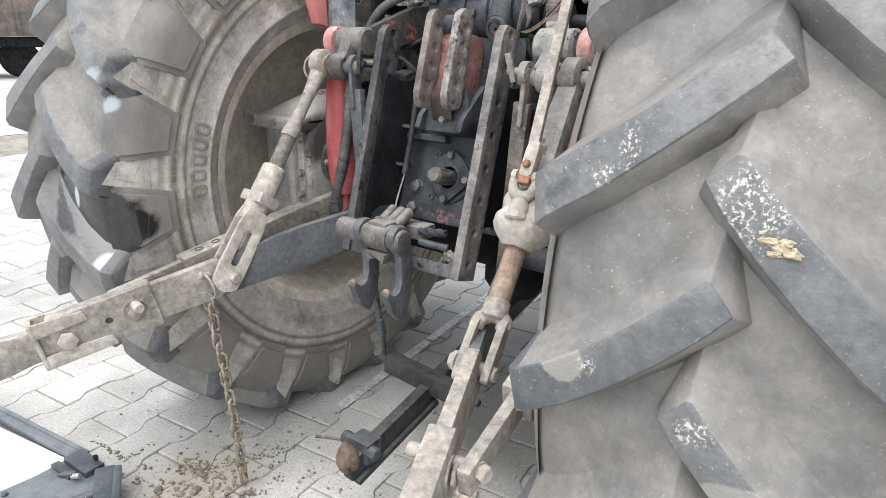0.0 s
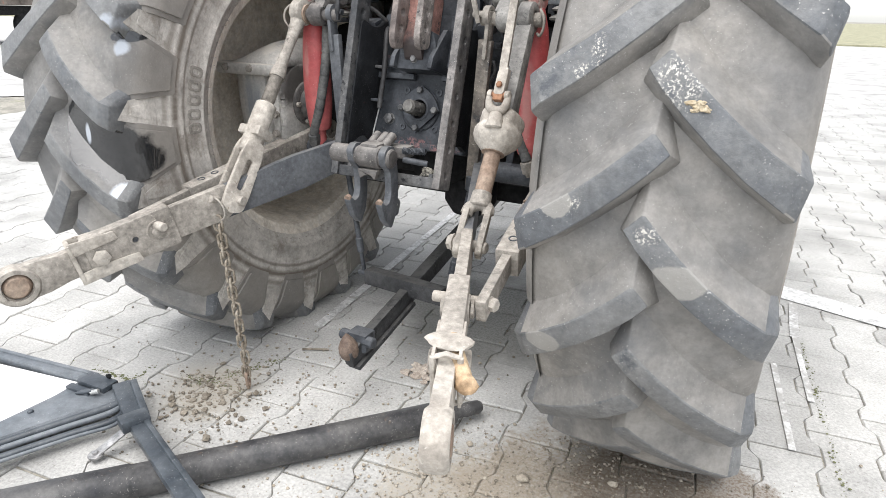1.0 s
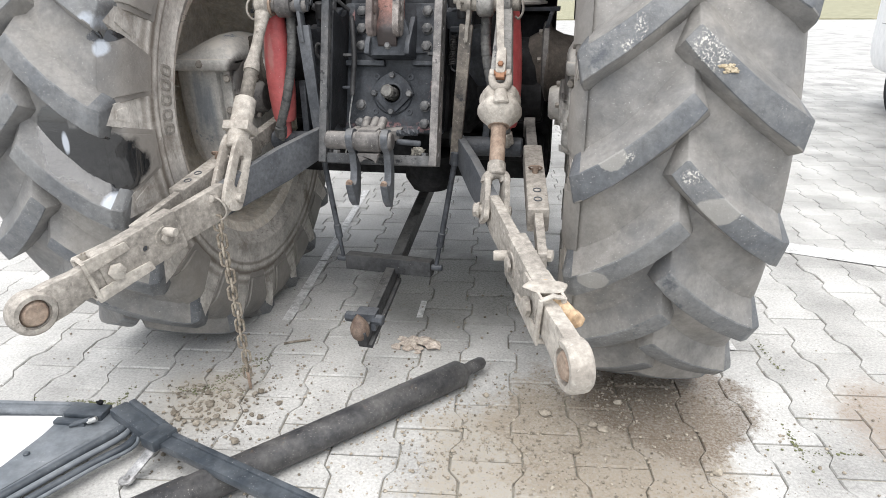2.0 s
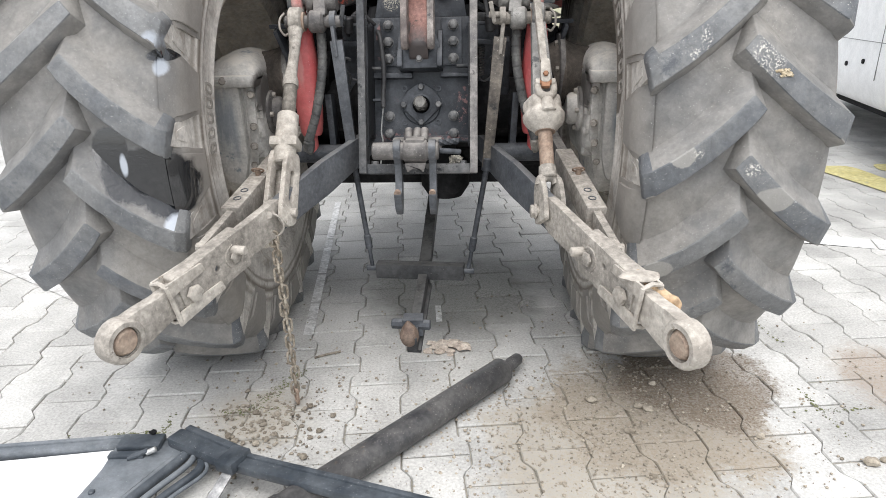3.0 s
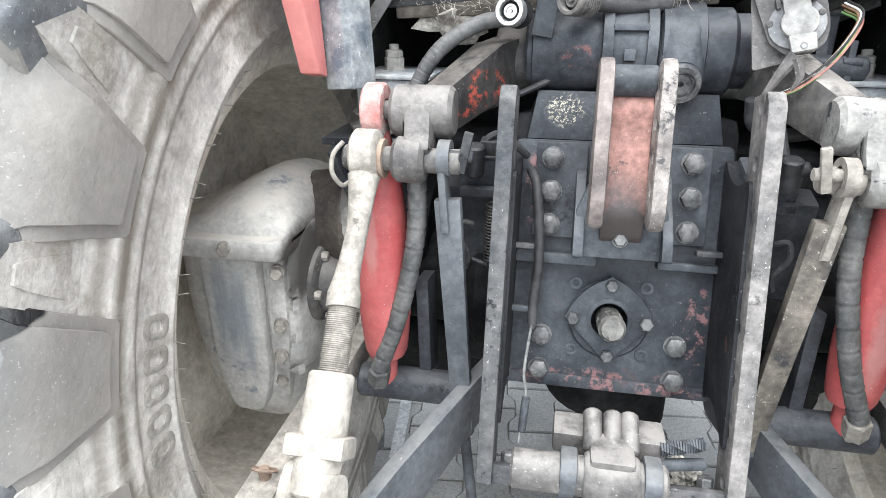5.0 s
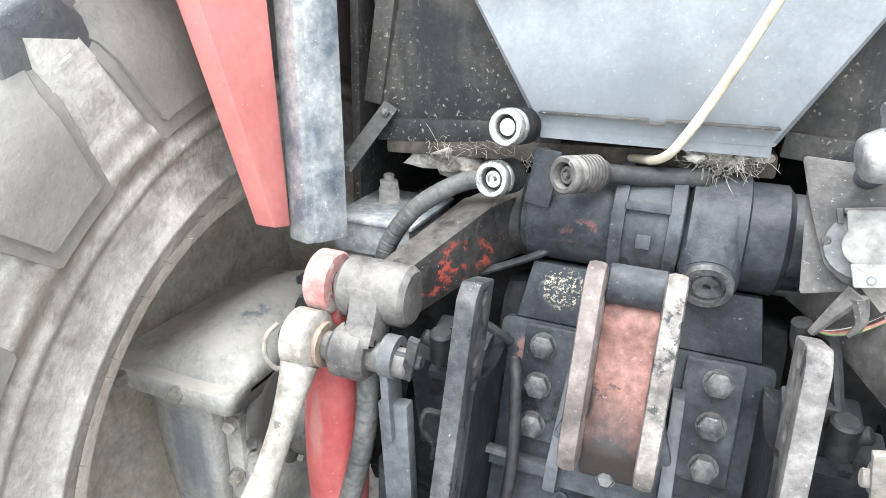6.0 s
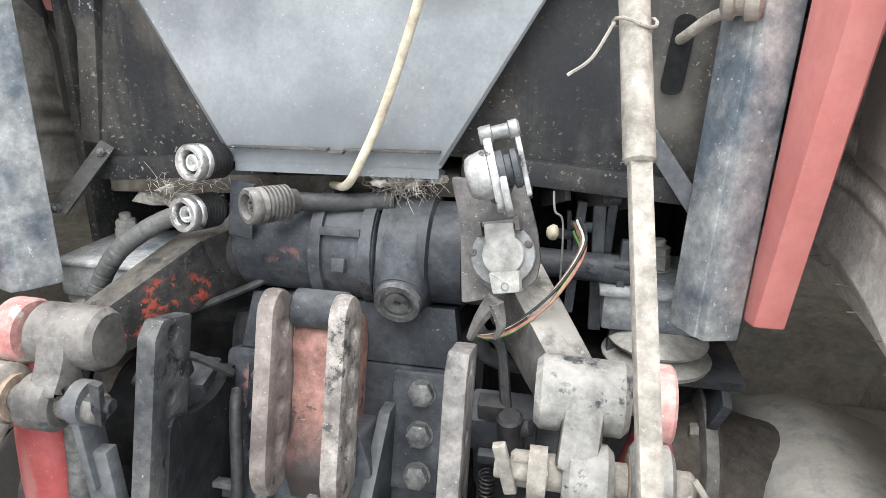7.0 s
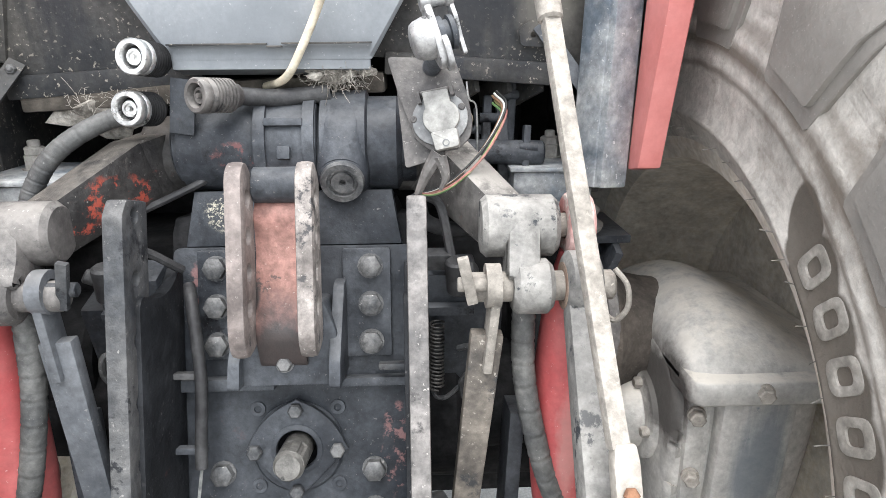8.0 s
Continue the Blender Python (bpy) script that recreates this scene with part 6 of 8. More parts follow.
def final_drive(s):
    # bowl-shaped body under a thick joint flange
    bm = BM()
    rows = [(0.600, 0.17, 0.035, 0.070, 0.505), (0.603, 0.172, 0.060, 0.110, 0.520), (0.610, 0.175, 0.080, 0.140, 0.560), (0.615, 0.177, 0.093, 0.160, 0.620), (0.618, 0.178, 0.100, 0.170, 0.700), (0.620, 0.178, 0.104, 0.174, 0.78), (0.620, 0.178, 0.106, 0.175, 0.880)]
    loft(bm, [squircle(s * cx, cy, rx, ry, z, p=3.8) for cx, cy, rx, ry, z in rows])
    ob = part("final_drive", bm, HUB, tractor, "dust-streaked cast final drive housing", angle=50)
    # hood that falls from the axle outwards to the flange
    bm = BM()
    loops = []
    for x, zt, y0, y1, p in ((0.499, 0.918, 0.014, 0.340, 2.6), (0.503, 0.934, 0.004, 0.350, 2.4), (0.513, 0.950, -0.004, 0.356, 2.3), (0.532, 0.965, -0.008, 0.360, 2.2), (0.555, 0.974, -0.010, 0.361, 2.2), (0.575, 0.977, -0.010, 0.362, 2.2), (0.600, 0.972, -0.010, 0.362, 2.2), (0.630, 0.958, -0.010, 0.362, 2.3), (0.660, 0.940, -0.010, 0.362, 2.4), (0.690, 0.922, -0.010, 0.362, 2.6), (0.715, 0.911, -0.010, 0.362, 3.0), (0.735, 0.906, -0.010, 0.362, 3.4)):
        yc, hy, zb = (y0 + y1) / 2, (y1 - y0) / 2, 0.892
        row = []
        for q in range(25):
            c, d = math.cos(math.pi * q / 24), math.sin(math.pi * q / 24)
            row.append(Vector((s * x, yc + hy * math.copysign(abs(c) ** (2 / p), c), zb + (zt - zb) * abs(d) ** (2 / p))))
        loops.append(row)
    loft(bm, loops)
    part("cover", bm, HUB, ob, "dusty hood of the housing", angle=40)
    bm = BM()
    edge = rounded([(0.499, -0.032), (0.745, -0.032), (0.745, 0.385), (0.499, 0.385)], 0.022, n=6)
    loft(bm, [[Vector((s * (0.62 + (x - 0.62) * k), 0.18 + (y - 0.18) * k, z)) for x, y in edge] for k, z in ((0.975, 0.872), (1.0, 0.877), (1.0, 0.898), (0.994, 0.904), (0.98, 0.907))])
    part("joint_flange", bm, HUB, ob, angle=50)
    # flat side towards the tractor
    bm = BM()
    loops = []
    for x, y0, y1, zb, zt in ((0.497, 0.030, 0.330, 0.66, 0.90), (0.500, 0.016, 0.345, 0.640, 0.905), (0.508, 0.008, 0.352, 0.630, 0.908), (0.545, 0.006, 0.354, 0.620, 0.905)):
        loops.append([Vector((s * x, p.x, p.y)) for p in squircle((y0 + y1) / 2, (zb + zt) / 2, (y1 - y0) / 2, (zt - zb) / 2, 0, n=32, p=4.2)])
    loft(bm, loops)
    part("side_wall", bm, HUB, ob, "dusty side of the housing, grimy on top", angle=50)
    # raised field on the bowl, streaked blue-grey
    bm = BM()
    plate(bm, rounded([(-0.050, 0.0), (0.050, 0.0), (0.048, -0.23), (0.028, -0.31), (-0.028, -0.31), (-0.048, -0.23)], 0.02), 0.040, frame3((s * 0.602, 0.008, 0.878), (1, 0, 0), (0, -0.05, 1)), bevel=0.007)
    part("raised_field", bm, HUB, ob, "blue-grey streaked field of the housing")
    # upright joint along the inner edge, with bolts and webs
    bm = BM()
    beam(bm, Vector((s * 0.522, 0.010, 0.872)), Vector((s * 0.526, 0.014, 0.70)), 0.026, 0.026, hint=(0, 1, 0), bevel=0.006)
    beam(bm, Vector((s * 0.526, 0.014, 0.71)), Vector((s * 0.556, 0.060, 0.570)), 0.026, 0.026, hint=(0, 1, 0), bevel=0.006)
    part("joint_rib", bm, HUB, ob)
    for x, y, z in ((0.590, -0.031, 0.893), (0.690, -0.031, 0.893), (0.517, -0.010, 0.850), (0.522, -0.004, 0.752), (0.529, 0.000, 0.690), (0.545, 0.030, 0.625)):
        bm = BM()
        hexbolt(bm, (s * x, y, z), (-s * 0.25, -1, 0), 0.0105, 0.014)
        part("bolt", bm, DUSTY, ob)
    for z in (0.806, 0.782, 0.722, 0.66):
        bm = BM()
        plate(bm, [(-0.026, -0.014), (0.020, -0.006), (0.024, 0.014)], 0.014, frame3((s * 0.512, 0.016, z), (-s * 0.8, -0.6, 0.1), (0, 0, 1)), bevel=0.003)
        part("web", bm, HUB, ob)
    # grimy neck towards the axle, and bearing boss
    bm = BM()
    lathe(bm, (s * 0.545, 0.195, 0.882), (-s, 0, 0), [(0, 0.080), (0.03, 0.082), (0.06, 0.088), (0.085, 0.100), (0.098, 0.112), (0.16, 0.080)], seg=36)
    part("axle_neck", bm, GRIME, ob, "grime-caked axle neck")
    bm = BM()
    lathe(bm, (s * 0.448, 0.205, 0.888), (-s, 0, 0), [(0, 0.0), (0, 0.112), (0.004, 0.118), (0.018, 0.118), (0.022, 0.112), (0.022, 0.0)], seg=36)
    part("axle_flange", bm, HUB if s < 0 else GREYARM, ob, "dusty round axle flange", angle=40)
    for a in (0.5, 1.3, 2.1, 3.0, 3.9, 4.8, 5.7):
        bm = BM()
        hexbolt(bm, (s * 0.426, 0.205 + 0.102 * math.cos(a), 0.888 + 0.102 * math.sin(a)), (-s, 0, 0), 0.0095, 0.011, washer=False)
        part("bolt", bm, DUSTY, ob)
    bm = BM()
    lathe(bm, (s * 0.501, 0.120, 0.778), (-s, 0, 0), [(0, 0.070), (0.012, 0.070), (0.016, 0.066), (0.018, 0.052), (0.040, 0.050), (0.048, 0.042), (0.050, 0)], seg=30)
    part("bearing_boss", bm, HUB if s > 0 else GREYARM, ob)
    for a in range(5):
        bm = BM()
        t = a * 2 * math.pi / 5 + 0.6
        hexbolt(bm, (s * 0.487, 0.120 + 0.060 * math.cos(t), 0.778 + 0.060 * math.sin(t)), (-s, 0, 0), 0.0085, 0.012, washer=False)
        part("bolt", bm, DUSTY, ob)
    bm = BM()
    hexbolt(bm, (s * 0.600, 0.10, 0.516), (0, -0.4, -1), 0.014, 0.016)
    part("drain_plug", bm, DUSTY, ob)


final_drive(-1)
final_drive(1)


# stabiliser bars beside the lower links
def stabiliser(s, a, b):
    bm = BM()
    d = (b - a).normalized()
    beam(bm, a - d * 0.03, a + d * 0.22, 0.020, 0.044, bevel=0.003)
    ob = part("stabiliser", bm, DUSTY, tractor, "dusty telescopic stabiliser bar")
    bm = BM()
    hexbolt(bm, a + Vector((s * 0.010, 0, 0)), (s, -0.2, 0), 0.013, 0.014)
    rod(bm, a - Vector((s * 0.10, 0.02, 0)), a, 0.011, seg=14, bevel=0.002)
    part("bolt", bm, DUSTY_PALE, ob)
    bm = BM()
    beam(bm, a + d * 0.14, a + d * 0.50, 0.050, 0.060, bevel=0.005)
    part("outer_tube", bm, DUSTY, ob)
    bm = BM()
    beam(bm, a + d * 0.48, b, 0.030, 0.048, bevel=0.004)
    lathe(bm, b - X * 0.016, X, [(0, 0.014), (0, 0.030), (0.032, 0.030), (0.032, 0.014)], seg=20, closed=True)
    part("inner_bar", bm, DUSTY if s < 0 else GREYARM, ob)
    _, _, upv = axes(d)
    for f in (0.19, 0.235):
        bm = BM()
        c = a + d * f + upv * 0.0295
        lathe(bm, c, upv, [(0, 0.0), (0.0005, 0.0075), (0.0022, 0.008), (0.0022, 0.0105), (0, 0.0105)], seg=14)
        part("hole_ring", bm, DARK, ob)
    bm = BM()
    c = a + d * 0.33 + upv * 0.03
    rod(bm, c - upv * 0.01, c + upv * 0.016, 0.008, seg=10, bevel=0.001)
    hose(bm, [c + Vector((0.016 * math.cos(t), -0.012 * math.sin(t), 0.012 + 0.008 * math.sin(t))) for t in [i * 0.5 for i in range(13)]], 0.0025, seg=6, n=2)
    part("lock_pin", bm, RUST_DUST, ob, "rusty locking pin")


stabiliser(-1, Vector((-0.478, -0.565, 0.566)), Vector((-0.400, 0.10, 0.705)))
stabiliser(1, Vector((0.474, -0.578, 0.565)), Vector((0.400, 0.10, 0.705)))

# ---- cab floor, rear panel and mudguards ----
bm = BM()
front = [Vector((-0.135, 0.096, 1.290)), Vector((0.108, 0.110, 1.291)), Vector((0.345, 0.185, 1.70)), Vector((0.375, 0.19, 1.75)), Vector((-0.455, 0.185, 1.75)), Vector((-0.42, 0.180, 1.70))]
back = [p + Vector((0.02 if p.x < 0 else -0.02, 0.10, 0.01)) for p in front]
vf, vb = [bm.verts.new(p) for p in front], [bm.verts.new(p) for p in back]
bm.faces.new(vf)
bm.faces.new(vb[::-1])
for i in range(6):
    bm.faces.new((vf[i], vb[i], vb[(i + 1) % 6], vf[(i + 1) % 6]))
bmesh.ops.bevel(bm, geom=list(bm.edges), offset=0.006, segments=2, affect="EDGES", profile=0.6)
cab = part("cab_rear_panel", bm, PANEL, tractor, "dusty blue-grey panel under the cab window", angle=30)
for (x0, z0), (x1, z1) in (((-0.134, 1.3095), (-0.018, 1.3105)), ((-0.018, 1.3075), (0.0, 1.3075)), ((0.0, 1.3110), (0.108, 1.3120))):
    bm = BM()
    beam(bm, Vector((x0, 0.0945 + 0.046 * (x0 + 0.134), z0)), Vector((x1, 0.0945 + 0.046 * (x1 + 0.134), z1)), 0.012, 0.0022, hint=(0, 0, 1), bevel=0.0006)
    part("seam", bm, PANEL_SIDE, cab)
bm = BM()
plate(bm, [(0.0, 0.0), (0.0, 0.013), (-0.05, 0.0), (-0.05, -0.008)], 0.238, frame3((-0.0135, 0.105, 1.281), (0.06, -1, 0.0), (0, 0, 1)), bevel=0.002)
part("folded_lip", bm, PANEL, cab, "folded lower lip of the panel")
for x in (-0.16, 0.02, 0.065):
    bm = BM()
    hexbolt(bm, (x, 0.172, 1.672), (0, -1, 0.2), 0.011, 0.008)
    part("bolt", bm, DARK, cab)
# slot in the side panel with a bent rod and its knob
# the slot's dark opening is painted on as a thin near-black plate
bm = BM()
plate(bm, rounded([(-0.013, -0.04), (0.010, -0.042), (0.018, 0.04), (-0.004, 0.042)], 0.011), 0.003, frame3((0.347, 0.1765, 1.415), (1, 0, 0), (0, 0.02, 1)), bevel=0)
slot = part("slot", bm, DARKER, cab, "near-black plate for a slot in the side panel")
bm = BM()
hose(bm, [Vector((0.348, 0.20, 1.428)), Vector((0.352, 0.165, 1.434)), Vector((0.372, 0.14, 1.452)), Vector((0.395, 0.12, 1.46))], 0.006, seg=10)
part("bent_rod", bm, DUSTY, cab, "dusty bent control rod")
bm = BM()
lathe(bm, (0.372, 0.112, 1.466), (1, -0.3, 0.02), [(0, 0.010), (0.004, 0.018), (0.012, 0.018), (0.014, 0.014), (0.020, 0.014), (0.022, 0.019), (0.034, 0.019), (0.038, 0.010), (0.038, 0.0)], seg=20)
part("rod_end", bm, DUSTY_PALE, cab, "pale grease-covered rod end")
for s in (-1, 1):
    bm = BM()
    zl = 1.262 if s < 0 else 1.275
    wx = 0.375 if s < 0 else 0.412
    pts = [(s * 0.10, zl + 0.02), (s * wx, zl), (s * wx, 1.36), (s * 0.44, 1.75), (s * 0.30, 1.75)]
    plate(bm, [(x, z) for x, z in pts] if s > 0 else [(x, z) for x, z in pts[::-1]], 0.012, frame3((0, 0.160, 0), (1, 0, 0), (0, 0.02, 1)), bevel=0.002)
    sp = part("side_panel", bm, PANEL_SIDE, cab, "sooty black cab side panel")
    bm = BM()
    beam(bm, Vector((s * 0.12, 0.176, zl + 0.012)), Vector((s * 0.375, 0.176, zl - 0.006)), 0.018, 0.030, bevel=0.004)
    part("sill", bm, PANEL_SIDE, cab)
    if s < 0:
        bm = BM()
        beam(bm, Vector((s * 0.385, 0.19, 1.29)), Vector((s * 0.33, 0.178, 1.62)), 0.028, 0.03, hint=(0, 1, 0), bevel=0.004)
        part("corner_fold", bm, PANEL_SIDE, cab)
    # post and mudguard edge
    y0 = 0.0 if s < 0 else 0.055
    lo, hi = Vector((s * 0.402, 0.062 + y0, 1.128)), Vector((s * (0.448 if s < 0 else 0.432), 0.112 + y0, 1.78))
    bm = BM()
    beam(bm, lo, hi, 0.056, 0.050, hint=(s * 0.45, -1, 0), bevel=0.006)
    beam(bm, lo + Vector((s * 0.006, -0.020, 0.002)), hi + Vector((s * 0.006, -0.020, 0)), 0.044, 0.030, hint=(s * 0.45, -1, 0), bevel=0.005)
    part("post", bm, POST, tractor, "scuffed blue-grey cab post")
    bm = BM()
    if s < 0:
        out = [Vector((-0.428, 0.034, 1.148)), Vector((-0.428, 0.002, 1.155)), Vector((-0.455, -0.078, 1.46)), Vector((-0.485, -0.165, 1.80)), Vector((-0.470, 0.045, 1.80))]
    else:
        out = [Vector((0.436, 0.100, 1.152)), Vector((0.436, 0.062, 1.160)), Vector((0.448, 0.015, 1.46)), Vector((0.462, -0.035, 1.80)), Vector((0.456, 0.105, 1.80))]
    v0, v1 = [bm.verts.new(p) for p in out], [bm.verts.new(p + Vector((s * 0.030, 0.0, 0))) for p in out]
    bm.faces.new(v0)
    bm.faces.new(v1[::-1])
    for i in range(5):
        bm.faces.new((v0[i], v1[i], v1[(i + 1) % 5], v0[(i + 1) % 5]))
    bmesh.ops.bevel(bm, geom=list(bm.edges), offset=0.004, segments=2, affect="EDGES", profile=0.6)
    part("mudguard_edge", bm, FENDER, tractor, "faded red mudguard edge", angle=30)
    # mount shelf with bolt and rubber cone
    bx, by = (-0.375, 0.217) if s < 0 else (0.368, 0.275)
    bm = BM()
    block(bm, pose(s * 0.355, by - 0.03, 1.115), (0.115, 0.15, 0.045), 0.005)
    block(bm, pose(s * 0.355, by - 0.03, 1.141), (0.125, 0.16, 0.006), 0.002)
    part("mount_shelf", bm, POST, tractor, "grey cab mount shelf")
    bm = BM()
    hexbolt(bm, (bx, by - 0.01, 1.144), (0, 0, 1), 0.017, 0.020)
    hexbolt(bm, (bx, by - 0.01, 1.163), (0, 0, 1), 0.015, 0.012, washer=False, stud=0.010)
    part("mount_bolt", bm, BUMPER, tractor)
    bm = BM()
    lathe(bm, (bx, by - 0.09 if s > 0 else by - 0.05, 1.094), (0, 0, -1), [(0, 0.030), (0.006, 0.050), (0.012, 0.060), (0.016, 0.058), (0.020, 0.036), (0.026, 0.050), (0.034, 0.066), (0.040, 0.064), (0.044, 0.03)], seg=28)
    part("rubber_mount", bm, BUMPER, tractor, "dusty rubber cab mount")
    bm = BM()
    block(bm, pose(s * 0.40, by - 0.05, 1.040), (0.14, 0.14, 0.012), 0.002)
    beam(bm, Vector((s * 0.45, by - 0.11, 1.035)), Vector((s * 0.42, by - 0.08, 0.93)), 0.012, 0.07, hint=(0, 1, 0), bevel=0.002)
    part("axle_bracket", bm, DARK, tractor)
# strap on the dark panel
bm = BM()
beam(bm, Vector((-0.352, 0.168, 1.290)), Vector((-0.392, 0.110, 1.212)), 0.022, 0.005, hint=(0, 1, 0), bevel=0.001)
strap = part("strap", bm, PANEL_SIDE, tractor, "dark flat strap")
for p in (Vector((-0.357, 0.162, 1.280)), Vector((-0.390, 0.108, 1.216))):
    bm = BM()
    hexbolt(bm, p, (0.1, -0.9, 0.2), 0.007, 0.007, washer=False, stud=0.004)
    part("bolt", bm, BOLT, strap)
bm = BM()
beam(bm, Vector((0.325, 0.165, 1.335)), Vector((0.40, 0.14, 1.235)), 0.020, 0.004, hint=(0, 1, 0), bevel=0.001)
part("strap", bm, LINK, tractor)
bm = BM()
plate(bm, rounded([(-0.016, -0.014), (0.016, -0.016), (0.022, 0.006), (0.0, 0.020), (-0.02, 0.008)], 0.004), 0.004, frame3((0.318, 0.168, 1.322), (1, 0, 0), (0, 0, 1)), holes=[ring2(10, 0.004)])
part("lug_plate", bm, PANEL_SIDE, tractor)
# board edge and fluff below the panel
bm = BM()
beam(bm, Vector((-0.36, 0.215, 1.238)), Vector((0.12, 0.205, 1.262)), 0.09, 0.026, bevel=0.004)
part("floor_board", bm, WOOD, tractor, "weathered board under the cab floor")
bm = BM()
rngf = random.Random(3)
for k in range(9):
    blob(bm, (0.030 + 0.009 * k + rngf.gauss(0, 0.004), 0.125 + rngf.uniform(-0.008, 0.01), 1.276 + rngf.gauss(0, 0.004)), (0.009, 0.006, 0.006), 0.8, 2, k)
for i in range(260):
    f = rngf.random()
    c = Vector((0.062 + rngf.gauss(0, 0.018), 0.125 + rngf.uniform(-0.015, 0.02), 1.272 + rngf.gauss(0, 0.007)))
    e = c + Vector((rngf.gauss(0, 0.010), rngf.gauss(-0.004, 0.007), rngf.gauss(-0.003, 0.008)))
    hose(bm, [c, c.lerp(e, 0.5) + Vector((0, 0, rngf.gauss(0, 0.004))), e], 0.00032, seg=3, n=2)
blob(bm, (0.055, 0.135, 1.275), (0.028, 0.012, 0.012), 0.4, 3, 2)
tagged(part("fluff", bm, RAG, tractor, "tangled dry fluff"), kind="stuff")
bm = BM()
for i in range(120):
    c = Vector((-0.30 + 0.17 * rngf.random(), 0.165 + rngf.uniform(-0.01, 0.02), 1.245 + rngf.gauss(0, 0.006)))
    e = c + Vector((rngf.gauss(0, 0.012), rngf.gauss(-0.004, 0.008), rngf.gauss(-0.006, 0.008)))
    hose(bm, [c, c.lerp(e, 0.5) + Vector((0, 0, rngf.gauss(0, 0.003))), e], 0.00032, seg=3, n=2)
blob(bm, (-0.27, 0.20, 1.222), (0.055, 0.03, 0.028), 0.6, 3, 5)
tagged(part("fluff", bm, RAG, tractor, "felt rag hanging under the floor"), kind="stuff")


# hydraulic couplers with hoses
def coupler(c, axis, mat_ring, mat_body, r=0.0205):
    c, axis = Vector(c), Vector(axis).normalized()
    bm = BM()
    lathe(bm, c, axis, [(0.004, r * 0.64), (0.0, r * 0.70), (0.0, r * 0.92), (0.002, r), (0.010, r), (0.012, r * 0.93), (0.014, r), (0.018, r), (0.018, r * 0.64)], seg=30, closed=True)
    ob = part("coupler", bm, mat_ring, tractor, "quick hydraulic coupler with bright rim" if mat_ring is BRIGHT else "dusty quick hydraulic coupler")
    bm = BM()
    ribs = [(0.018, r * 0.86)]
    for k in range(6):
        h = 0.0195 + 0.005 * k
        ribs += [(h, r * 0.86), (h + 0.001, r * 1.0), (h + 0.0032, r * 1.0), (h + 0.0042, r * 0.86)]
    lathe(bm, c, axis, ribs + [(0.052, r * 0.74), (0.06, r * 0.70)], seg=24)
    part("body", bm, mat_body, ob)
    # near-black annulus that paints the dark gap round the valve
    bm = BM()
    lathe(bm, c, axis, [(0.011, r * 0.66), (0.011, r * 0.40), (0.013, r * 0.40), (0.013, r * 0.66)], seg=24, closed=True)
    part("seal", bm, DARKER, ob)
    bm = BM()
    lathe(bm, c, axis, [(0.012, r * 0.47), (0.006, r * 0.45), (0.0055, r * 0.30), (0.009, r * 0.27), (0.009, r * 0.16), (0.003, r * 0.13), (0.003, 0)], seg=24)
    part("valve", bm, BRIGHT if mat_ring is BRIGHT else GREYARM, ob)
    return c + axis * 0.06


AX = (0.22, 1.0, -0.10)
coupler((-0.160, 0.050, 1.297), AX, BRIGHT, DARKER)
e2 = coupler((-0.170, 0.042, 1.240), AX, BRIGHT, DARKER)
e3 = coupler((-0.092, 0.044, 1.254), (0.55, 0.80, -0.06), GREYARM, GREYARM)
bm = BM()
hose(bm, [e3, e3 + Vector((0.04, 0.02, -0.004)), e3 + Vector((0.11, 0.03, 0.0))], 0.011, seg=12)
part("hose", bm, CABLE, tractor, "short black hose")
bm = BM()
hose(bm, [Vector((-0.302, 0.040, 1.112)), Vector((-0.296, 0.050, 1.145)), Vector((-0.265, 0.060, 1.190)), Vector((-0.215, 0.085, 1.222)), e2 + Vector((-0.005, 0.0, -0.004))], 0.0115, seg=14, n=60, radii=lambda f: 0.0116 - 0.0005 * max(0, math.sin(f * 84) - 0.72) / 0.28 - 0.0002 * ((f * 13.4) % 1))
part("hose", bm, HOSE_DARK, tractor, "spiral-wrapped hydraulic hose to a coupler")
bm = BM()
block(bm, pose(-0.122, 0.088, 1.238, 0, 8, 0), (0.030, 0.006, 0.066), 0.002)
part("coupler_bracket", bm, PLATE, tractor, "grimy coupler bracket with red traces")
bm = BM()
hose(bm, [Vector((0.12, 0.055, 1.54)), Vector((0.093, 0.068, 1.463)), Vector((0.054, 0.086, 1.366)), Vector((0.022, 0.090, 1.300)), Vector((0.0, 0.105, 1.270)), Vector((-0.034, 0.15, 1.258))], 0.0052, seg=10)
part("thin_hose", bm, CREAM, tractor, "thin cream-coloured hose")
bm = BM()
hose(bm, [rear(-0.128, 0.02, 0.215), rear(-0.118, 0.040, 0.19), rear(-0.108, 0.045, 0.10), rear(-0.112, 0.040, 0.02), rear(-0.112, 0.04, -0.01)], 0.0075, seg=10)
cb = part("control_cable", bm, CABLE, tractor, "black control cable with clips")
bm = BM()
hose(bm, [rear(-0.112, 0.04, -0.01), rear(-0.118, 0.045, -0.08), rear(-0.113, 0.05, -0.115), rear(-0.118, 0.07, -0.18)], 0.0022, seg=6)
part("inner_wire", bm, ZINC, cb)
for t, mat in ((0.105, BAR), (0.012, DARK)):
    bm = BM()
    block(bm, rear_m(-0.128, 0.035, t), (0.045, 0.008, 0.016), 0.002)
    part("clip", bm, mat, cb)
bm = BM()
rod(bm, rear(-0.112, 0.055, -0.115), rear(-0.115, 0.065, -0.165), 0.006, seg=10, bevel=0.001)
part("end_fitting", bm, DARK, cb)
bm = BM()
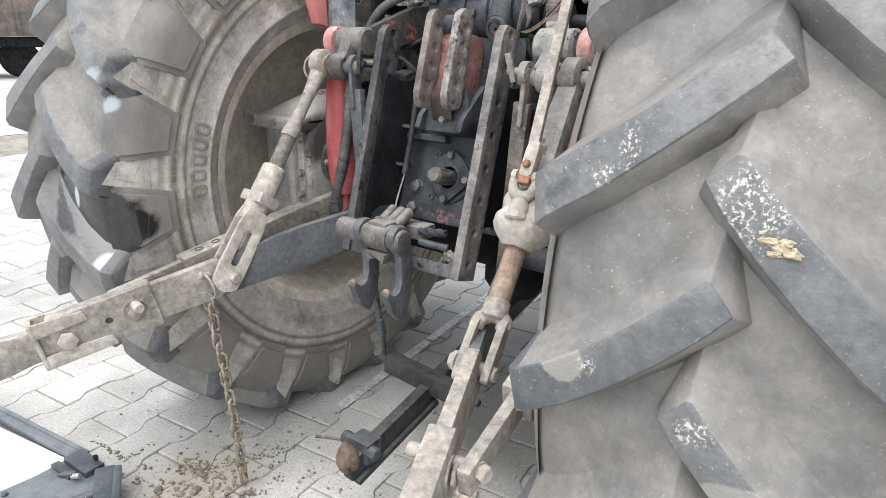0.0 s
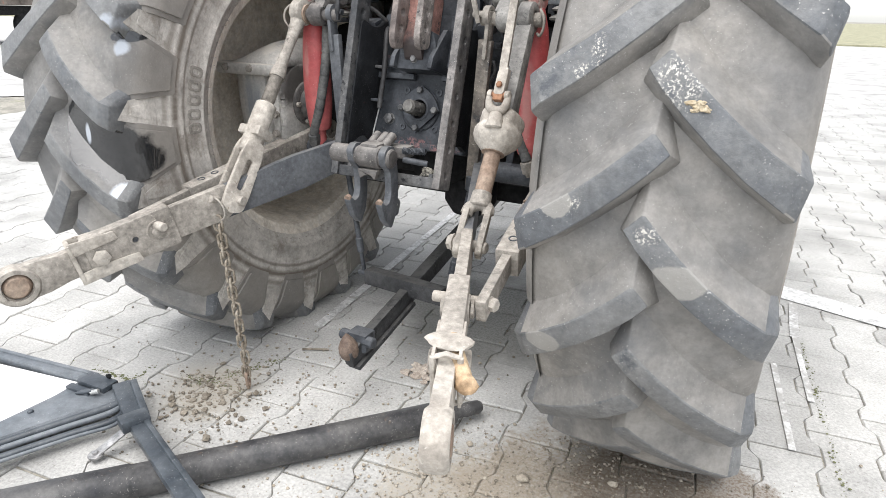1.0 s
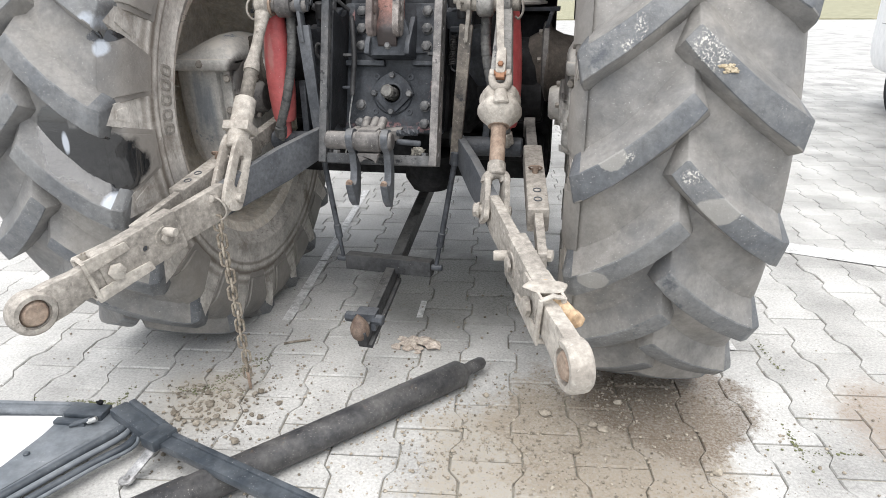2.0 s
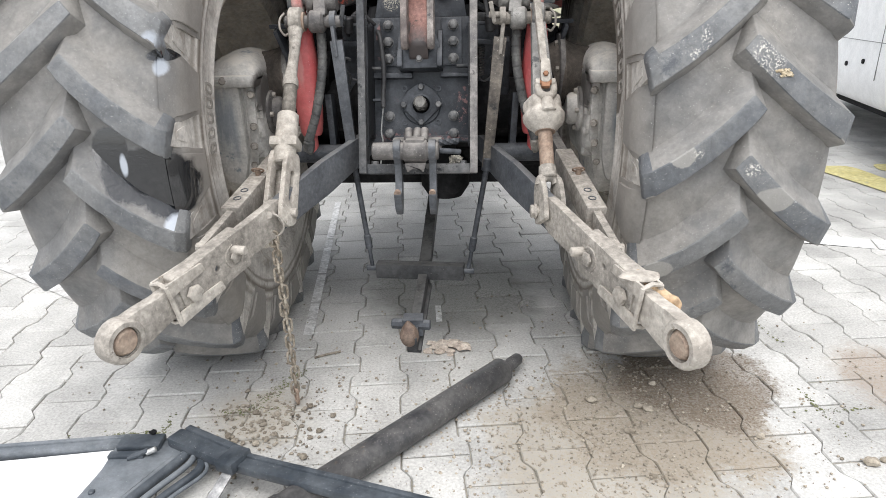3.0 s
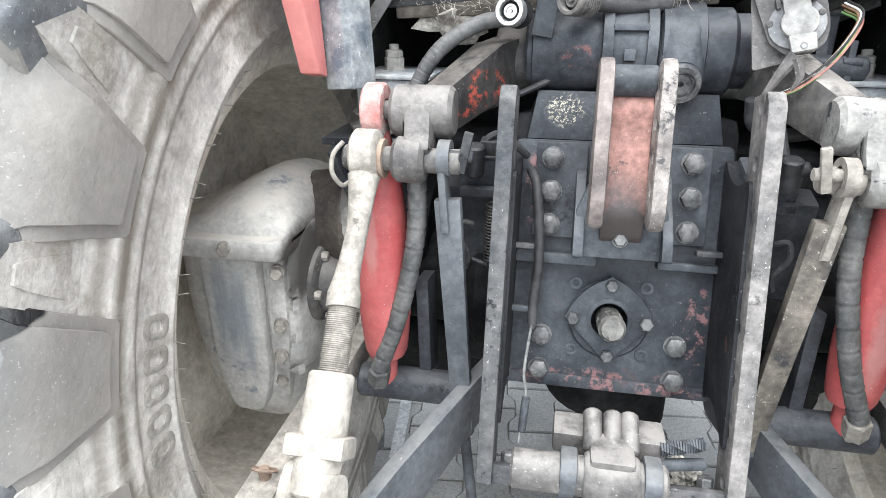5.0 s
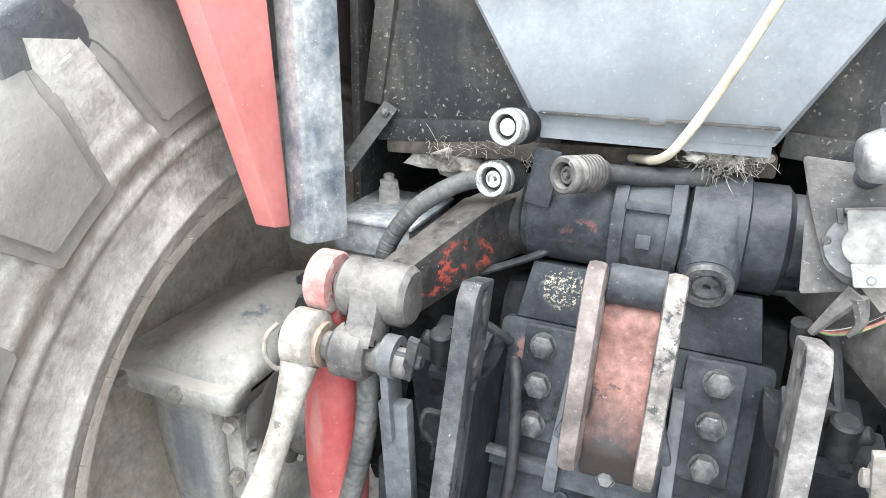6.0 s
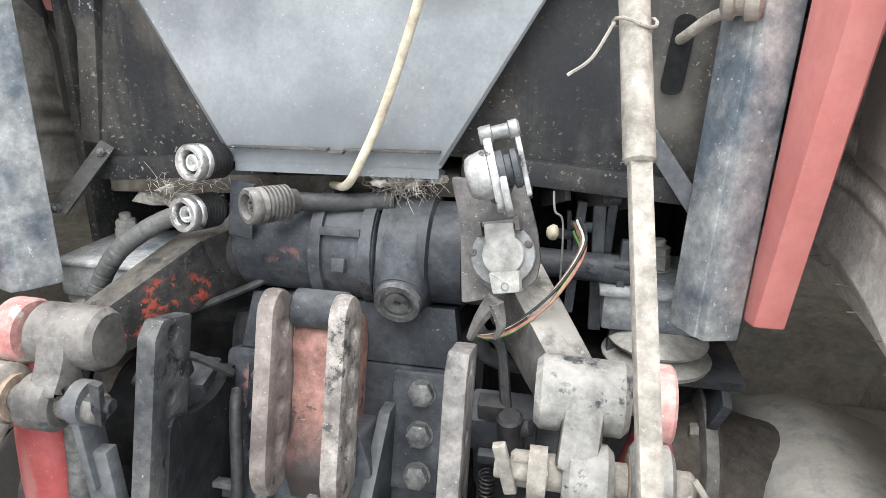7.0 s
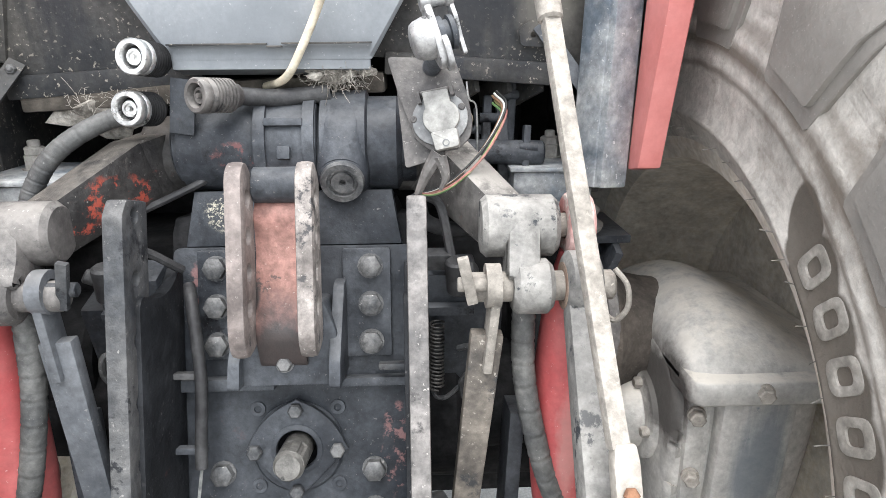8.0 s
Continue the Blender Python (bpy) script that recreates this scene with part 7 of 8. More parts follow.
block(bm, rear_m(0.128, 0.03, 0.11), (0.04, 0.008, 0.02), 0.002)
part("stub_bracket", bm, BAR, tractor)
bm = BM()
hose(bm, [rear(-0.135, 0.02, 0.235), rear(-0.175, 0.06, 0.262), rear(-0.205, 0.06, 0.235), rear(-0.215, 0.035, 0.20)], 0.0055, seg=8)
hose(bm, [Vector((-0.245, 0.06, 1.095)), Vector((-0.20, 0.085, 1.105)), Vector((-0.13, 0.10, 1.135)), Vector((-0.10, 0.12, 1.15))], 0.005, seg=8)
part("pipe", bm, CABLE, tractor)

# trailer socket on its leaning bracket, and a parked coupling head above it
SM = frame3((0.180, 0.036, 1.222), (1, -0.12, 0.27), (-0.27, 0.37, 1))
bm = BM()
plate(bm, rounded([(-0.036, 0.089), (0.041, 0.066), (0.046, 0.020), (0.045, -0.010), (0.038, -0.028), (0.021, -0.038), (-0.008, -0.034), (-0.024, -0.015), (-0.032, 0.038)], 0.006, n=3), 0.004, SM, bevel=0.001)
sock = part("socket_bracket", bm, GREYARM, tractor, "dusty grey socket bracket plate")
bm = BM()
plate(bm, rounded([(-0.034, 0.060), (0.010, 0.060), (0.016, -0.020), (0.000, -0.040), (-0.046, -0.042)], 0.004, n=2), 0.003, SM @ Matrix.Translation((0, 0, -0.011)), bevel=0.0008)
part("back_plate", bm, GREYARM, sock)
bm = BM()
body = [(0.009 + 0.033 * math.cos(a), 0.001 + 0.031 * math.sin(a)) for a in [i * math.pi / 12 for i in range(24)]]
plate(bm, body, 0.005, SM @ Matrix.Translation((0, 0, 0.0045)), bevel=0.0018)
body_ob = part("socket_body", bm, GREYPLASTIC, sock, "round grey plastic trailer socket")
for sx in (-0.021, 0.037):
    bm = BM()
    rod(bm, SM @ Vector((sx, 0.008, 0.006)), SM @ Vector((sx, 0.008, 0.0085)), 0.0042, seg=12, bevel=0.0008)
    block(bm, SM @ pose(sx, 0.008, 0.0088, 0, 0, 40), (0.006, 0.001, 0.0008), 0.0002)
    part("screw", bm, GREYARM, body_ob)
bm = BM()
lid = [(0.0115 + 0.0215 * math.cos(a), 0.001 + 0.0205 * math.sin(a)) for a in [i * math.pi / 14 for i in range(28)]]
plate(bm, lid, 0.008, SM @ Matrix.Translation((0, 0, 0.011)), bevel=0.003)
plate(bm, rounded([(-0.004, 0.034), (-0.004, 0.008), (0.026, 0.006), (0.026, 0.031)], 0.003), 0.008, SM @ Matrix.Translation((0, 0, 0.0106)), bevel=0.002)
plate(bm, rounded([(-0.004, -0.014), (-0.003, -0.036), (0.025, -0.037), (0.027, -0.016)], 0.003), 0.012, SM @ Matrix.Translation((0, 0, 0.0125)), bevel=0.0025)
lid_ob = part("socket_lid", bm, SOCKET_LID, sock, "dusty hinged socket lid")
bm = BM()
rod(bm, SM @ Vector((-0.006, 0.033, 0.010)), SM @ Vector((0.028, 0.031, 0.010)), 0.0032, seg=10, bevel=0.0006)
for sx in (-0.009, 0.030):
    block(bm, SM @ pose(sx, 0.029, 0.009), (0.005, 0.014, 0.012), 0.001)
part("hinge", bm, GREYARM, lid_ob)
bm = BM()
lathe(bm, SM @ Vector((0.011, -0.030, 0.0185)), SM.to_3x3() @ Vector((0, 0, 1)), [(0.0, 0.0042), (0.0008, 0.0042), (0.0008, 0.003), (0, 0.003)], seg=14, closed=True)
part("embossed_ring", bm, GREYPLASTIC, lid_ob)
KM = frame3((0.180, -0.006, 1.316), (1, 0.16, 0.26), (-0.2, 0.22, 1))
KX = KM.to_3x3() @ Vector((1, 0, 0))
KP = KM @ Matrix(((0, 0, 1, 0), (0, 1, 0, 0), (-1, 0, 0, 0), (0, 0, 0, 1)))
bm = BM()
lathe(bm, KM @ Vector((-0.025, 0, 0)), KX, [(0.0005, 0.0), (0.0, 0.013), (0.002, 0.0175), (0.006, 0.020), (0.016, 0.0225), (0.021, 0.0225)], seg=32)
head = part("coupling_head", bm, SILVER, tractor, "scuffed silver air coupling head")
bm = BM()
plate(bm, rounded([(0.014, -0.022), (-0.004, -0.037), (-0.018, -0.034), (-0.021, -0.006), (-0.016, 0.020), (-0.009, 0.037), (0.008, 0.037), (0.017, 0.014)], 0.007), 0.008, KP, bevel=0.002)
plate(bm, rounded([(0.006, -0.030), (-0.008, -0.042), (-0.023, -0.036), (-0.025, -0.014), (-0.012, 0.004), (0.006, -0.004)], 0.006), 0.007, KP @ Matrix.Translation((0, 0, 0.0065)), bevel=0.002)
part("flange_lever", bm, SILVER, head)
bm = BM()
lathe(bm, KM @ Vector((-0.006, 0.034, 0.004)), KX, [(0, 0.0), (0, 0.0075), (0.002, 0.0085), (0.011, 0.0085), (0.012, 0.0065), (0.026, 0.0065), (0.027, 0.0082), (0.034, 0.0082), (0.036, 0.006), (0.036, 0.0)], seg=20)
part("pivot", bm, SILVER, head)
bm = BM()
plate(bm, rounded([(-0.004, 0.038), (0.006, 0.038), (0.010, 0.016), (0.006, -0.004), (0.002, -0.026), (-0.008, -0.027), (-0.006, -0.008), (-0.010, 0.012)], 0.003), 0.005, KP @ Matrix.Translation((0, 0, 0.0265)), bevel=0.0015)
part("catch", bm, SILVER, head)
bm = BM()
lathe(bm, KM @ Vector((0.004, 0, 0)), KX, [(0, 0.019), (0.006, 0.019), (0.007, 0.014), (0.012, 0.014), (0.013, 0.018), (0.018, 0.018), (0.020, 0.014), (0.020, 0.0)], seg=24)
rod(bm, KM @ Vector((0.008, -0.006, -0.008)), SM @ Vector((0.012, 0.062, 0.0)), 0.011, seg=14, bevel=0.002)
part("seal", bm, DARK, head)
# loom of coloured wires out of the socket
for i, wm in enumerate(WIRES):
    o = Vector((0.0025 * (i % 3), 0.003 * (i // 3), 0.0028 * i))
    bm = BM()
    hose(bm, [Vector((0.255, 0.085, 1.240)) + o, Vector((0.262, 0.045, 1.226)) + o * 0.9, Vector((0.237, 0.026, 1.183)) + o, Vector((0.206, 0.020, 1.153)) + o * 0.8, Vector((0.180, 0.020, 1.140)) + o * 0.5, Vector((0.160, 0.024, 1.141))], 0.0015, seg=6)
    part("wire", bm, wm, sock)
bm = BM()
hose(bm, [Vector((0.185, 0.005, 1.190)), Vector((0.172, 0.004, 1.170)), Vector((0.160, 0.012, 1.142))], 0.009, seg=8, radii=lambda f: 0.010 - 0.006 * f)
hose(bm, [Vector((0.186, 0.0, 1.188)), Vector((0.192, -0.002, 1.166)), Vector((0.186, 0.0, 1.150))], 0.006, seg=8, radii=lambda f: 0.008 - 0.006 * f)
part("torn_boot", bm, GREYARM, sock, "torn grey rubber boot")
bm = BM()
hose(bm, [Vector((0.170, 0.04, 1.135)), Vector((0.188, 0.045, 1.12)), Vector((0.198, 0.02, 1.075)), Vector((0.205, 0.0, 1.035))], 0.006, seg=8)
hose(bm, [Vector((0.160, 0.06, 1.13)), Vector((0.17, 0.07, 1.095)), Vector((0.21, 0.08, 1.08)), Vector((0.26, 0.09, 1.085))], 0.010, seg=10)
part("cable", bm, CABLE, tractor, "black cable")

# sensor, spring and lever works beside the bars
for s in (-1, 1):
    bm = BM()
    block(bm, pose(s * 0.195, 0.055, 1.02, 15, 0, 0), (0.075, 0.05, 0.05), 0.006)
    block(bm, pose(s * 0.200, 0.03, 0.99, 15, 0, 0), (0.06, 0.012, 0.014), 0.002)
    block(bm, pose(s * 0.215, 0.10, 0.90, 15, 0, 0), (0.11, 0.05, 0.20), 0.006)
    part("control_valve", bm, DARK, tractor, "grimy control valve block")
    bm = BM()
    c0, c1 = Vector((s * 0.182, 0.022, 0.975)), Vector((s * 0.180, 0.000, 0.895))
    n = 150
    hose(bm, [c0.lerp(c1, i / n) + Vector((0.0090 * math.cos(i * 0.75), 0.0090 * math.sin(i * 0.75), 0)) for i in range(n)], 0.0015, seg=6, smooth=False)
    part("spring", bm, SPRING, tractor, "blackened coil spring")
    bm = BM()
    hose(bm, [c1 + Vector((-0.006, 0, 0)), c1 + Vector((0, 0, -0.012)), c1 + Vector((0.012, 0.004, -0.016)), c1 + Vector((s * 0.03, 0.01, -0.004))], 0.003, seg=6)
    hose(bm, [Vector((s * 0.208, 0.01, 0.945)), Vector((s * 0.222, 0.0, 0.95)), Vector((s * 0.226, 0.0, 0.925)), Vector((s * 0.212, 0.004, 0.90)), Vector((s * 0.216, 0.01, 0.875))], 0.0042, seg=8)
    part("spring_hook", bm, BAR, tractor)
    bm = BM()
    rod(bm, Vector((s * 0.228, 0.0, 1.055)), Vector((s * 0.205, 0.01, 1.04)), 0.009, seg=12, bevel=0.002)
    rod(bm, Vector((s * 0.205, 0.0, 1.065)), Vector((s * 0.208, 0.01, 1.02)), 0.014, seg=12, bevel=0.003)
    block(bm, pose(s * 0.185, 0.02, 1.06, 15, 0, 0), (0.03, 0.02, 0.022), 0.003)
    part("sensor", bm, CABLE, tractor)
# linkage bars in the dark on the lever side
for i, (x, y, z0, z1, w) in enumerate(((0.265, 0.22, 1.24, 1.10, 0.012), (0.285, 0.24, 1.27, 1.07, 0.016), (0.305, 0.25, 1.27, 1.10, 0.012), (0.25, 0.25, 1.22, 1.10, 0.006), (0.32, 0.20, 1.20, 1.05, 0.010))):
    bm = BM()
    beam(bm, Vector((x, y, z0)), Vector((x + 0.008 * (i % 2 * 2 - 1), y - 0.02, z1)), w, 0.018, hint=(0, 1, 0), bevel=0.002)
    rod(bm, Vector((x - 0.012, y - 0.01, z0 - 0.03)), Vector((x + 0.014, y - 0.012, z0 - 0.03)), 0.007, seg=10)
    part("control_lever", bm, LINK if i % 2 else DARK, tractor)
bm = BM()
rod(bm, Vector((0.16, 0.20, 1.165)), Vector((0.345, 0.20, 1.160)), 0.018, seg=16, bevel=0.003)
part("cross_shaft", bm, DARK, tractor)
for x in (0.20, 0.245, 0.29, 0.335):
    bm = BM()
    beam(bm, Vector((x, 0.19, 1.262)), Vector((x - 0.03, 0.26, 1.235)), 0.008, 0.03, hint=(0, 0, 1), bevel=0.001)
    part("floor_rib", bm, PANEL_SIDE, tractor)
bm = BM()
blob(bm, (0.232, 0.17, 1.212), (0.008, 0.008, 0.010), 0.1, 2)
knob = part("knob", bm, CREAM, tractor)
bm = BM()
hose(bm, [Vector((0.230, 0.17, 1.262)), Vector((0.233, 0.163, 1.240)), Vector((0.243, 0.160, 1.226)), Vector((0.245, 0.160, 1.150))], 0.0013, seg=5)
part("wire", bm, ZINC, knob, "bent steel wire")
# mudguard tops over the tyres, out of view, added to shade them
for s in (-1, 1):
    bm = BM()
    loops = []
    for lat, r, t in ((-0.300, 0.876, 0), (-0.295, 0.882, 0), (0.22, 0.882, 0), (0.235, 0.872, 0), (0.235, 0.840, 0), (0.229, 0.840, 0), (0.229, 0.870, 0), (0.218, 0.876, 0)):
        loops.append([on_wheel(s, lat, r, radians(66 + 4 * i)) for i in range(24)])
    vs = [[bm.verts.new(p) for p in l] for l in loops]
    for a, b in zip(vs, vs[1:] + vs[:1]):
        for i in range(23):
            bm.faces.new((a[i], a[i + 1], b[i + 1], b[i]))
    for i in (0, 23):
        bm.faces.new([l[i] for l in vs])
    part("mudguard", bm, FENDER, tractor, "unseen red mudguard top that shades the rear tyre", angle=30)
# inner mudguard walls close the cab's sides
for s in (-1, 1):
    bm = BM()
    block(bm, pose(s * 0.425, 0.88, 1.45), (0.014, 1.36, 0.70), 0.004)
    part("mudguard_wall", bm, PANEL_SIDE, tractor, "dark inner mudguard wall")
# made-up black block that shuts the gap where sky showed through
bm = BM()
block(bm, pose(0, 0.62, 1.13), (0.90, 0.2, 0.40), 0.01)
part("gap_block", bm, DARKER, tractor, "plain black block that closes the gap under the cab")
# the cab above: a plain unseen block, added to hold back sky light
bm = BM()
block(bm, pose(0, 0.95, 2.20), (0.86, 1.45, 0.82), 0.06)
part("cab_shell", bm, PANEL, tractor, "plain unseen cab block that keeps off sky light")
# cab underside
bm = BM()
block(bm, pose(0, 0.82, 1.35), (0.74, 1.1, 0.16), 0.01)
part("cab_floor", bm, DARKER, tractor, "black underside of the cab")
bm = BM()
lathe(bm, (0.06, 0.24, 0.60), (0, 0, -1), [(0, 0.06), (0.02, 0.085), (0.10, 0.085), (0.14, 0.06), (0.15, 0.0)], seg=26)
part("filter_bowl", bm, DARKER, tractor, "oily black filter bowl")


# ---- chain hanging from the lift-rod pin ----
chain = thing("chain", (-0.355, -0.44, 0.56), "rusty steel chain hanging from the link pin", "chain")
ring_m = BM()
hose(ring_m, [Vector((0.0108 * math.cos(a), 0, 0.0125 * (1 if math.sin(a) > 0 else -1) + 0.0095 * math.sin(a))) for a in [i * 2 * math.pi / 16 + 0.001 for i in range(17)]], 0.0036, seg=8, smooth=False)
c_top, c_bot = Vector((-0.357, -0.438, 0.553)), Vector((-0.362, -0.385, 0.020))
n_links = 20
link0 = None
for i in range(n_links):
    f = (i + 0.5) / n_links
    p = c_top.lerp(c_bot, f) + Vector((0.003 * math.sin(i * 1.3), 0.006 * math.sin(f * math.pi), 0))
    d = (c_bot - c_top).normalized()
    rot = d.to_track_quat("-Z", "Y").to_matrix().to_4x4() @ Matrix.Rotation(radians(90 * (i % 2) + 25 + 8 * math.sin(i)), 4, "Z")
    if link0 is None:
        link0 = part("chain_link", ring_m, CHAIN, chain)
        link0.matrix_parent_inverse = chain.matrix_basis.inverted()
        link0.matrix_basis = Matrix.Translation(p) @ rot
        ob = link0
    else:
        ob = new("chain_link", link0.data)
        ob.parent = chain
        ob.matrix_parent_inverse = link0.matrix_parent_inverse
        ob.matrix_basis = Matrix.Translation(p) @ rot @ Matrix.Scale(1.0 if i < n_links - 1 else 1.25, 4)
    if i == n_links - 1:
        ob.data = ob.data.copy()
        ob.data.materials[0] = RUST_DUST

# ---- black pipe on the ground ----
pipe = thing("pipe", (0.05, -0.50, 0.0), "scuffed black steel pipe lying on the pavement", "pipe")
t0, t1, tip = Vector((-0.475, -1.075, 0.043)), Vector((0.246, -0.255, 0.040)), Vector((0.305, -0.168, 0.034))
bm = BM()
lathe(bm, t0, t1 - t0, [(0, 0.030), (0, 0.039), (0.004, 0.042), (0.30, 0.0415), (0.304, 0.0385), (0.62, 0.0385), ((t1 - t0).length - 0.005, 0.040), ((t1 - t0).length, 0.037), ((t1 - t0).length, 0.0)], seg=30)
part("tube", bm, PIPE, pipe)
bm = BM()
lathe(bm, t1, tip - t1, [(-0.01, 0.030), (0.012, 0.028), (0.016, 0.019), (0.045, 0.018), (0.048, 0.020), (0.09, 0.019), (0.10, 0.014), (0.10, 0)], seg=22)
part("spigot", bm, PIPE, pipe, "narrow worn end of the pipe")

# ---- broken cab window frame lying on the ground and over the pipe ----
wf = thing("window_frame", (-0.70, -0.72, 0.0), "broken blue-black cab window frame with white-filmed pane", "window frame")
A, B, C = Vector((-1.40, -0.70, 0.030)), Vector((-0.765, -0.616, 0.034)), Vector((-0.595, -0.612, 0.050))
E1, E2 = Vector((-0.425, -0.712, 0.060)), Vector((0.10, -0.934, 0.116))
bm = BM()
beam(bm, A, B + Vector((0.02, 0.004, 0)), 0.034, 0.024, bevel=0.005)
beam(bm, A + Vector((0, 0.012, 0.012)), B + Vector((0.02, 0.016, 0.012)), 0.012, 0.012, bevel=0.003)
part("top_rail", bm, FRAME_GREY, wf, "grey top rail")
bm = BM()
plate(bm, rounded([(-1.38, -0.74), (-0.775, -0.635), (-0.73, -0.90), (-0.70, -1.08), (-0.80, -1.30), (-1.5, -1.45)], 0.01), 0.006, pose(0, 0, 0.028), bevel=0.001)
part("pane", bm, FOIL, wf, "pane covered with white film")
bm = BM()
plate(bm, rounded([(-0.775, -0.606), (-0.615, -0.595), (-0.585, -0.640), (-0.60, -0.70), (-0.74, -1.02), (-0.79, -1.14), (-0.775, -0.93), (-0.762, -0.72)], 0.012), 0.016, pose(0, 0, 0.034), bevel=0.003)
part("corner_plate", bm, FRAME_GREY, wf, "grey stamped corner bracket")
bm = BM()
block(bm, pose(-0.705, -0.628, 0.050, 0, 0, 3), (0.11, 0.052, 0.018), 0.005)
block(bm, pose(-0.722, -0.672, 0.046, 0, 0, 3), (0.09, 0.022, 0.010), 0.002)
beam(bm, Vector((-0.715, -0.685, 0.046)), Vector((-0.668, -0.668, 0.058)), 0.016, 0.006, bevel=0.002)
part("catch_housing", bm, FRAME_BLUE, wf)
bm = BM()
rod(bm, Vector((-0.672, -0.672, 0.052)), Vector((-0.648, -0.664, 0.060)), 0.007, seg=10, bevel=0.002)
part("catch_pin", bm, ZINC, wf)
bm = BM()
blob(bm, (-0.683, -0.606, 0.066), (0.009, 0.006, 0.007), 0.6, 2, 4)
part("clip", bm, DARKER, wf)
bm = BM()
rod(bm, Vector((-0.742, -0.80, 0.040)), Vector((-0.742, -0.80, 0.048)), 0.008, seg=12, bevel=0.002)
part("bolt", bm, FRAME_BLUE, wf)
for k, (w, dx, z) in enumerate(((0.026, 0.0, 0.034), (0.016, 0.034, 0.040), (0.022, 0.062, 0.032), (0.010, 0.084, 0.036))):
    bm = BM()
    hose(bm, [Vector((-0.570 + dx * 0.35, -0.622 - dx * 0.4, z + 0.006)), Vector((-0.585 + dx, -0.680 - dx * 0.5, z + 0.004)), Vector((-0.640 + dx, -0.800 - dx * 0.2, z)), Vector((-0.735 + dx, -1.02, z - 0.002)), Vector((-0.86 + dx, -1.32, z - 0.004))], w / 2, seg=10, n=10)
    part("rubber_profile", bm, FRAME_BLUE if k % 2 == 0 else FRAME_GREY, wf)
bm = BM()
beam(bm, C + Vector((-0.03, 0.002, 0.004)), E1, 0.050, 0.030, bevel=0.008)
beam(bm, E1 - (E2 - E1) * 0.02, E2, 0.046, 0.024, bevel=0.007)
beam(bm, C + Vector((0.0, 0.020, 0.018)), E1 + Vector((0.008, 0.022, 0.016)), 0.018, 0.016, bevel=0.004)
beam(bm, E1 + Vector((0.006, 0.016, 0.012)), E2 + Vector((0.006, 0.016, 0.012)), 0.014, 0.012, bevel=0.004)
part("side_rail", bm, FRAME_BLUE, wf, "blue-black side rail with seal channel")
bm = BM()
block(bm, frame3(E1 + Vector((-0.005, -0.004, 0.012)), E2 - E1, (0, 0, 1)), (0.055, 0.030, 0.070), 0.005)
part("clamp", bm, FRAME_BLUE, wf)
bm = BM()
h0, h1 = Vector((-0.432, -0.735, 0.060)), Vector((-0.468, -0.822, 0.012))
beam(bm, h0, h1, 0.030, 0.005, bevel=0.002)
rod(bm, h1 + Vector((0.004, 0.012, 0.001)), h1 + Vector((0.004, 0.012, 0.009)), 0.019, seg=18, bevel=0.002)
hexbolt(bm, h1 + Vector((0.004, 0.012, 0.008)), (0, -0.1, 1), 0.008, 0.007, washer=False)
part("hinge_tab", bm, SILVER, wf, "silver hinge tab with bolt")

# ---- wooden peg and clod on the caked link ----
bm = BM()
w0 = MR @ Vector((0.125, 0.020, 0.012))
rod(bm, w0 + Vector((-0.03, 0.05, 0.03)), w0 + Vector((0.028, -0.018, -0.004)), 0.012, 0.014, seg=9, bevel=0.003)
blob(bm, w0 + Vector((0.03, -0.02, -0.006)), (0.020, 0.017, 0.016), 0.4, 2, 7)
solo("wooden_peg", bm, PEG, "dusty wooden peg stuck through the link end", "peg")
bm = BM()
blob(bm, MR @ Vector((0.165, 0.046, 0.0)), (0.040, 0.028, 0.008), 0.18, 3, 4)
solo("dirt_clod", bm, DUSTY_PALE, "crust of pale dried mud on the link", "mud")
bm = BM()
for dl, dp, a_, b_, sd in ((0, 0, 0.010, 0.006, 21), (0.010, -0.004, 0.008, 0.005, 22), (-0.009, 0.005, 0.008, 0.004, 23), (0.004, 0.007, 0.006, 0.004, 24), (-0.003, -0.007, 0.006, 0.003, 25)):
    blob(bm, on_wheel(1, 0.052 + dl, TR - 0.001, 0.264 + dp), (a_, 0.004, b_), 0.7, 3, sd)
solo("mud_lump", bm, OCHRE, "small lump of ochre mud stuck on the tyre", "mud")

# ---- twig, rubble, soil and pebbles ----
bm = BM()
hose(bm, [Vector((-0.372, -0.128, 0.004)), Vector((-0.34, -0.112, 0.006)), Vector((-0.292, -0.088, 0.005))], 0.004, seg=7)
solo("twig", bm, SOIL, "dark splinter of wood lying on the pavers", "twig")
rngd = random.Random(11)
lump = thing("mortar_rubble", (0.06, -0.07, 0), "small heap of crumbled pinkish mortar", "rubble")
for i in range(16):
    bm = BM()
    s_ = rngd.uniform(0.006, 0.024)
    blob(bm, (0.065 + rngd.gauss(0, 0.028), -0.055 + rngd.gauss(0, 0.035), s_ * 0.42), (s_ * 1.3, s_, s_ * 0.5), 0.7, 2, i)
    part("piece", bm, MORTAR, lump, angle=25)


